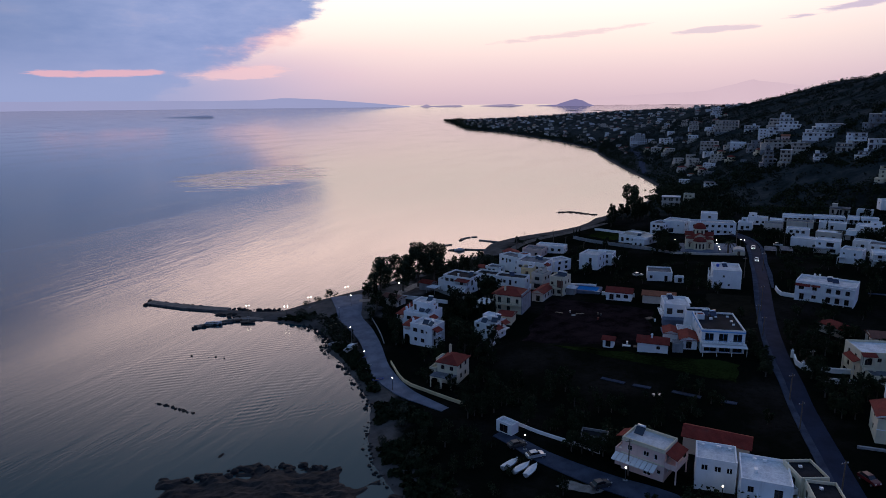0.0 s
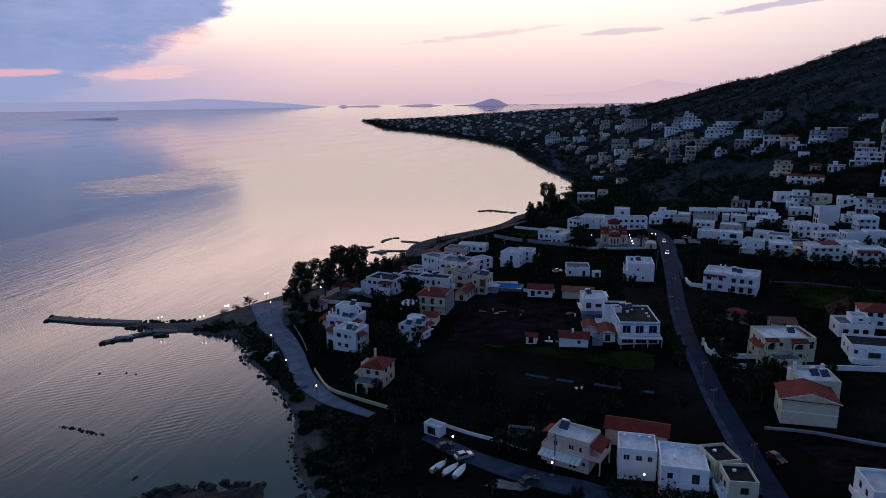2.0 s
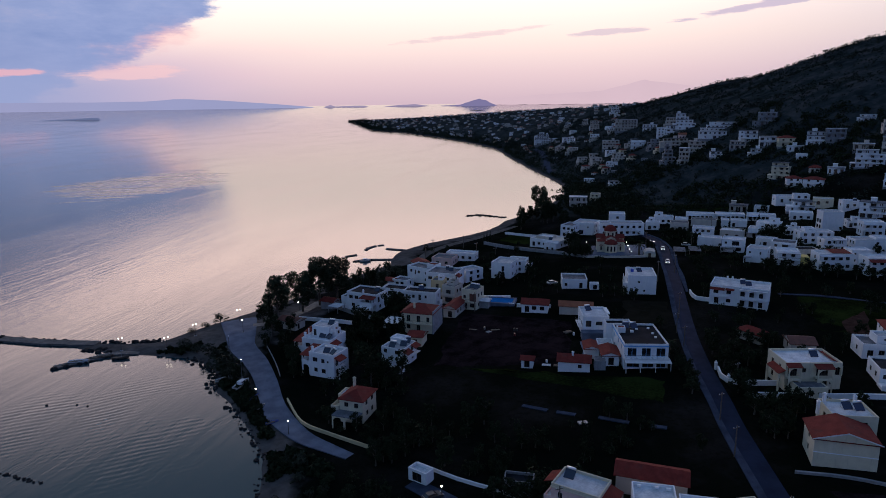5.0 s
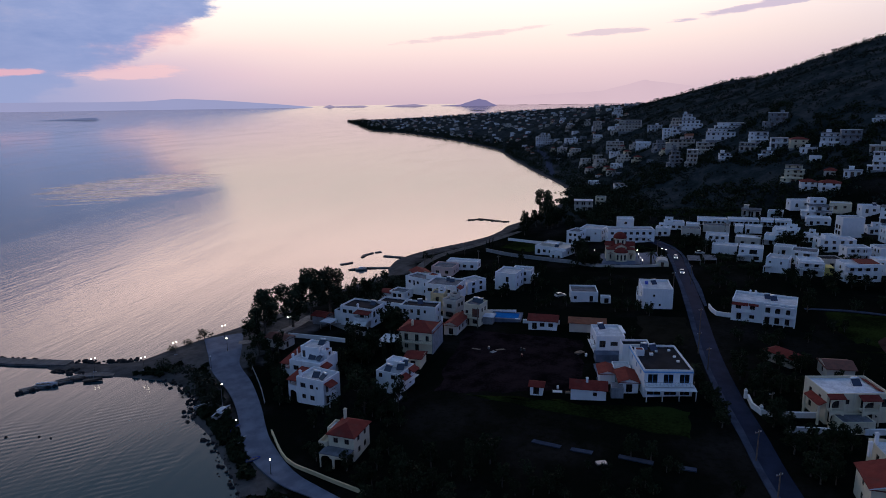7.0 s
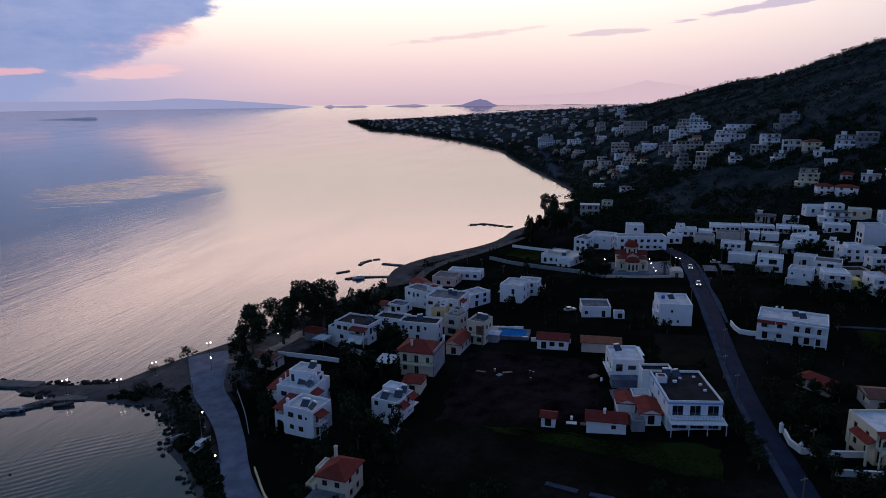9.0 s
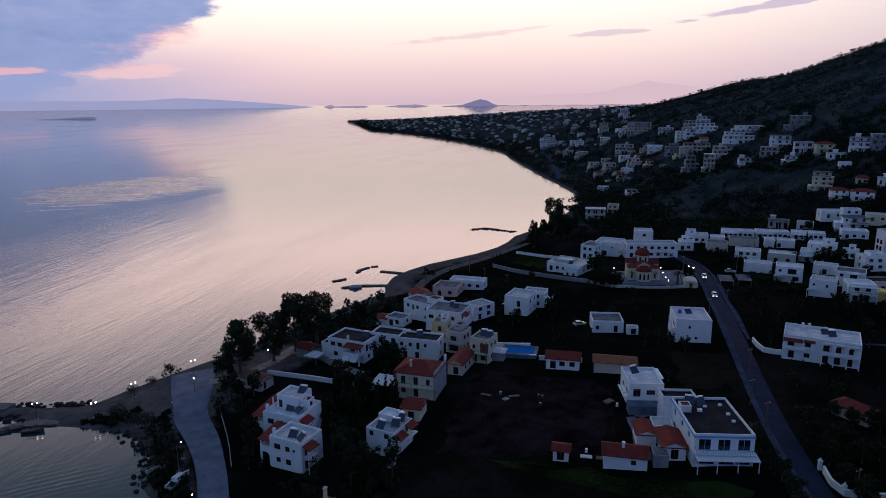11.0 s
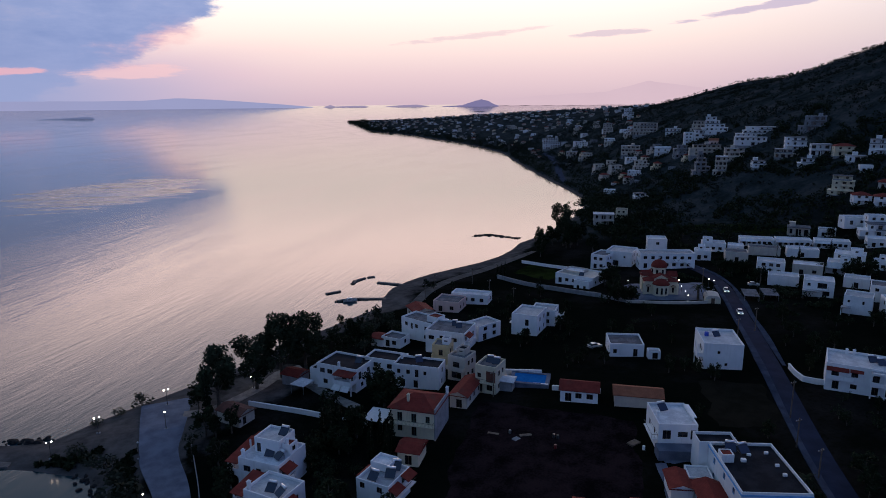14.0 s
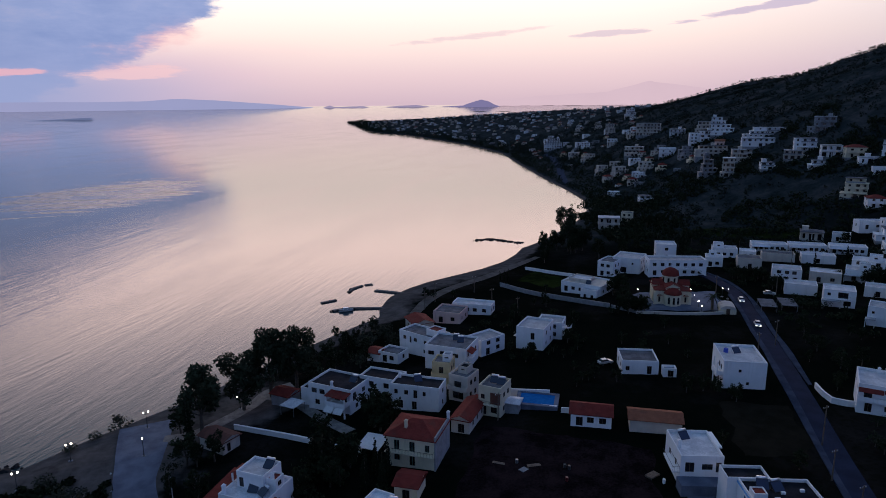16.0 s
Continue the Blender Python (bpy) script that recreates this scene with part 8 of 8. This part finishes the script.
# ---------------- cars ----------------
def car(x, y, turn, mat, label, lights=False):
    ob = base("car", x, y, turn, at(x, y) + 0.18, label, "car", "cars")
    outline = [(-2.1, 0.35), (-2.1, 0.85), (-1.9, 0.98), (1.0, 1.0), (1.95, 0.82), (2.12, 0.6), (2.12, 0.35)]
    s = Shape()
    for sy_ in (-0.84, 0.84):
        s.v += [(px, sy_, pz) for px, pz in outline]
    c = len(outline)
    s.f.append(tuple(range(c))), s.f.append(tuple(range(2 * c - 1, c - 1, -1)))
    for i in range(c):
        j = (i + 1) % c
        s.f.append((j, i, c + i, c + j))
    hang("body", s.mesh("body", mat), ob)
    cab = Shape()
    cab.v = [(-1.75, -0.78, 0.97), (0.95, -0.78, 0.99), (0.95, 0.78, 0.99), (-1.75, 0.78, 0.97), (-1.25, -0.64, 1.45), (0.25, -0.64, 1.47), (0.25, 0.64, 1.47), (-1.25, 0.64, 1.45)]
    cab.f = [(0, 1, 5, 4), (1, 2, 6, 5), (2, 3, 7, 6), (3, 0, 4, 7)]
    hang("glazing", cab.mesh("windows", GLASS), ob)
    hang("roof", Shape().slab([(-1.3, -0.66), (0.3, -0.66), (0.3, 0.66), (-1.3, 0.66)], 1.44, 1.52, 0.05).mesh("roof", mat), ob)
    for wx in (-1.3, 1.35):
        for wy in (-0.8, 0.8):
            wheel = hang("wheel", Shape().tube((wx, wy - 0.1, 0.15), (wx, wy + 0.1, 0.15), 0.32, sides=12).mesh("wheel", RUBBER), ob)
            hang("rim", Shape().tube((wx, wy - 0.11, 0.15), (wx, wy + 0.11, 0.15), 0.18, sides=10).mesh("rim", STEEL), wheel)
    for wy in (-0.6, 0.6):
        hang("headlight", Shape().box(2.08, 2.15, wy - 0.17, wy + 0.17, 0.58, 0.76).mesh("headlight", HEADLIGHT if lights else PLASTIC), ob)
        hang("tail_light", Shape().box(-2.13, -2.08, wy - 0.16, wy + 0.16, 0.66, 0.84).mesh("tail_light", REDCAR), ob)
    return ob


car(108.6, 320.5, -106, SILVER, "silver car driving with headlights on", True)
car(101.6, 293.5, -107, SILVER, "pale car driving with headlights on", True)
car(46.0, 266.8, 20, SILVER, "silver car parked in the scrub")
car(2.6, 123.4, 25, SILVER, "silver car parked beside the lane")
car(66.6, 116.0, -70, REDCAR, "dark red car parked at the road's edge")
car(15.5, 113.0, 30, DARKSTEEL, "dark car parked below the pink house")
car(122.5, 328.0, -20, SILVER, "pale car parked behind the hedge")
car(-1.5, 127.6, 30, DARKSTEEL, "dark car parked beside the lane")


# ---------------- lamps and poles ----------------
def street_lamp(x, y, tall, heads, label, turn=0.0, lit=True):
    ob = base("street_lamp", x, y, turn, None, label, "street lamp", "street lamps")
    hang("foot", Shape().box(-0.45, 0.45, -0.3, 0.3, -0.3, 0.22).mesh("foot", STONE), ob)
    pole = Shape().lathe((0, 0, 0.2), [(0.13, 0), (0.11, 0.4), (0.07, 0.6), (0.06, tall - 0.5), (0.0, tall - 0.45)], 8)
    hang("pole", pole.mesh("pole", DARKSTEEL), ob)
    spots_ = [(-0.55, tall - 0.05), (0.55, tall + 0.08)] if heads == 2 else [(0.0, tall)]
    for hx, hz in spots_:
        if heads == 2:
            hang("arm", Shape().tube((0, 0, tall - 0.5), (hx, 0, hz - 0.1), 0.035, sides=6).mesh("arm", DARKSTEEL), ob)
        hang("globe", Shape().lathe((hx, 0, hz - 0.1), [(0.0, 0.05), (0.12, 0.08), (0.19, 0.2), (0.19, 0.28), (0.12, 0.4), (0, 0.44)], 12).mesh("globe", LAMPGLOW if lit else CANVAS, True), ob, "lit white glass globe" if lit else "")
    return ob


for lx, ly, lt in ((-72.9, 243.2, 4.2), (-83.7, 228.2, 4.0), (-104.6, 218.2, 4.3), (-89.4, 217.9, 4.0), (-52.3, 251.4, 3.4)):
    street_lamp(lx, ly, lt, 2, "dark street lamp with two lit globes on the shore", 20)
for lx, ly, lt in ((-67.2, 228.3, 4.3), (-58.6, 196.1, 4.0), (-49.0, 176.3, 3.8), (-36.3, 157.6, 3.6), (0.3, 126.6, 3.4), (20.6, 115.4, 2.8), (37.4, 108.6, 3.4)):
    street_lamp(lx, ly, lt, 1, "dark street lamp with one lit globe")
street_lamp(-68.3, 215.8, 4.0, 1, "dark street lamp with unlit globe", 0, False)
for lx, ly, lt in ((73.6, 328.8, 3.6), (70.2, 313.5, 3.6), (105.4, 324.3, 3.6), (104.6, 327.5, 3.4), (93.7, 329.6, 2.6), (92.1, 322.1, 2.4), (91, 315.2, 2.2), (90.3, 310.4, 2.0), (68.0, 318, 3)):
    street_lamp(lx, ly, lt, 1, "small lamp with a lit globe in the churchyard")


def utility_pole(x, y, tall, turn=0.0):
    ob = base("utility_pole", x, y, turn, None, "weathered wooden utility pole with a crossarm", "utility pole", "utility poles")
    hang("shaft", Shape().tube((0, 0, -0.5), (0, 0, tall), 0.16, 0.11, 8).mesh("shaft", WOOD), ob)
    hang("crossarm", Shape().box(-0.8, 0.8, 0.1, 0.2, tall - 0.7, tall - 0.57).mesh("crossarm", WOOD), ob)
    for ix in (-0.65, 0.0, 0.65):
        hang("insulator", Shape().lathe((ix, 0.15, tall - 0.57), [(0.04, 0), (0.07, 0.08), (0.05, 0.2), (0, 0.22)], 7).mesh("insulator", PLASTIC), ob)
    return ob


for px, py, pt in ((79.2, 218.1, 9.2), (74.2, 206.0, 6.5), (87.5, 264.2, 8.6), (13.9, 353, 7), (-2.1, 342.8, 8), (-6, 334.5, 6.8), (19.6, 334, 6.5), (72.2, 194.3, 6.5), (76.0, 168, 6), (21.4, 117.4, 8.2), (61.2, 135.6, 7), (64.2, 150, 7),
                   (98.5, 276, 8), (103.5, 330.5, 7.5), (13, 235.5, 7), (150, 365, 8), (126, 330, 7), (60, 112, 7), (28, 322, 6)):
    utility_pole(px, py, pt, 20)


def ridge(name, label, a0, a1, away, deep, tops, colour, foot=0.0):
    """A far range of hills: a long body of rising and falling ground, in bearings from the camera's line."""
    steps_ = 90
    v, f = [], []
    for i in range(steps_ + 1):
        s = i / steps_
        a = a0 + (a1 - a0) * s
        h = float(np.interp(s, [p for p, _ in tops], [q for _, q in tops]))
        h *= 1 + 0.05 * noise.noise((s * 14, away * 0.001, 0)) + 0.03 * noise.noise((s * 47, away * 0.001, 5))
        for r, z in ((away - deep, -3), (away, h), (away + deep, -3)):
            x, y = math.sin(a) * r, 40 + math.cos(a) * r
            v.append((x, y, float(lift(x, y)) + z + foot))
    for i in range(steps_):
        for k in (0, 1):
            f.append((i * 3 + k, i * 3 + k + 1, i * 3 + k + 4, i * 3 + k + 3))
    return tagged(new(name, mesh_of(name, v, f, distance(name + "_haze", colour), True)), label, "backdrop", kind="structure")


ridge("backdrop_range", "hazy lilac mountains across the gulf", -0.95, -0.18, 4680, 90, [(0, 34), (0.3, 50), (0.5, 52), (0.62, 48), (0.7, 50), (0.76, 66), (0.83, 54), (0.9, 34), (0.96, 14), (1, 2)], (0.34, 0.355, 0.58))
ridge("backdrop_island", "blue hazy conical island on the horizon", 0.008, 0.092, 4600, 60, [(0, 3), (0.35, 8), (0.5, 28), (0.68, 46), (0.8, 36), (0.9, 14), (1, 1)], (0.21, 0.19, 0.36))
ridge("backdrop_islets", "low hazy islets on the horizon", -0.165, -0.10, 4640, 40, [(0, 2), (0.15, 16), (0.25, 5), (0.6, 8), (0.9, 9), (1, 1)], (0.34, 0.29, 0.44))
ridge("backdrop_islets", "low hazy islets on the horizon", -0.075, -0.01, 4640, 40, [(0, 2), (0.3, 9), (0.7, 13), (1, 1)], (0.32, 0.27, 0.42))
ridge("backdrop_range", "very pale hazy mountains beyond the cape", 0.03, 0.42, 4720, 50, [(0, 20), (0.3, 60), (0.55, 85), (0.7, 150), (0.85, 110), (1, 60)], (0.72, 0.53, 0.61))
ridge("backdrop_islet", "flat dark hazy islet in the gulf", -0.555, -0.464, 3500, 30, [(0, 0), (0.3, 2), (0.6, 5), (0.85, 9), (0.97, 8), (1, 0)], (0.13, 0.16, 0.30))


# ---------------- things left lying about ----------------
def board(x, y, turn, w, d, h, label, mat, name="board"):
    ob = base(name, x, y, turn, None, label, name.replace("_", " "), "things left lying about")
    s = Shape()
    k = max(2, int(d / 0.25))
    hang("bearer", Shape().box(-w / 2, -w / 2 + 0.1, -d / 2, d / 2, 0, 0.1).mesh("bearer", mat), ob), hang("bearer", Shape().box(w / 2 - 0.1, w / 2, -d / 2, d / 2, 0, 0.1).mesh("bearer", mat), ob)
    for i in range(k):
        hang("plank", Shape().box(-w / 2, w / 2, -d / 2 + i * d / k, -d / 2 + (i + 0.86) * d / k, 0.1, 0.1 + h).mesh("plank", mat), ob)
    return ob


def barrel(x, y, mat, label):
    ob = base("barrel", x, y, 0, None, label, "barrel", "things left lying about")
    hang("drum", Shape().lathe((0, 0, 0), [(0, 0), (0.3, 0), (0.3, 0.28), (0.32, 0.3), (0.3, 0.32), (0.3, 0.6), (0.32, 0.62), (0.3, 0.64), (0.3, 0.9), (0, 0.9)], 14).mesh("drum", mat), ob)
    return ob


board(11.5, 217.2, -20, 2.6, 0.8, 0.05, "weathered plank pallet lying on the plot", WOOD, "pallet")
board(16.3, 214.3, 40, 1.6, 1.3, 0.08, "grey board lying on the plot", STONE, "pallet")
board(18.6, 215.6, 10, 2.8, 1.0, 0.06, "stack of weathered planks on the plot", WOOD, "plank_stack")
board(41.0, 209.5, 35, 2.6, 1.6, 0.3, "heap of weathered planks beside the house", WOOD, "plank_stack")
board(30.4, 186.2, -10, 2.4, 1.2, 0.2, "pale pallets by the little hut", CANVAS, "pallet")
board(33.2, 185.2, -15, 1.8, 1.2, 0.25, "pale pallets by the little hut", WOOD, "pallet")
board(33.4, 152.6, 10, 2.2, 1.4, 0.3, "pale scrap heap in the dark field", STEEL, "scrap_stack")
barrel(24.6, 214.0, DARKSTEEL, "dark barrel on the plot"), barrel(25.4, 213.4, DARKSTEEL, "dark barrel on the plot")
barrel(24.2, 209.6, REDCAR, "dark red barrel on the plot"), barrel(42.4, 207.0, PLASTIC, "white barrel beside the house")
barrel(30.8, 188.0, PLASTIC, "white barrel by the little hut"), barrel(15.2, 216.8, STEEL, "grey steel barrel on the plot")
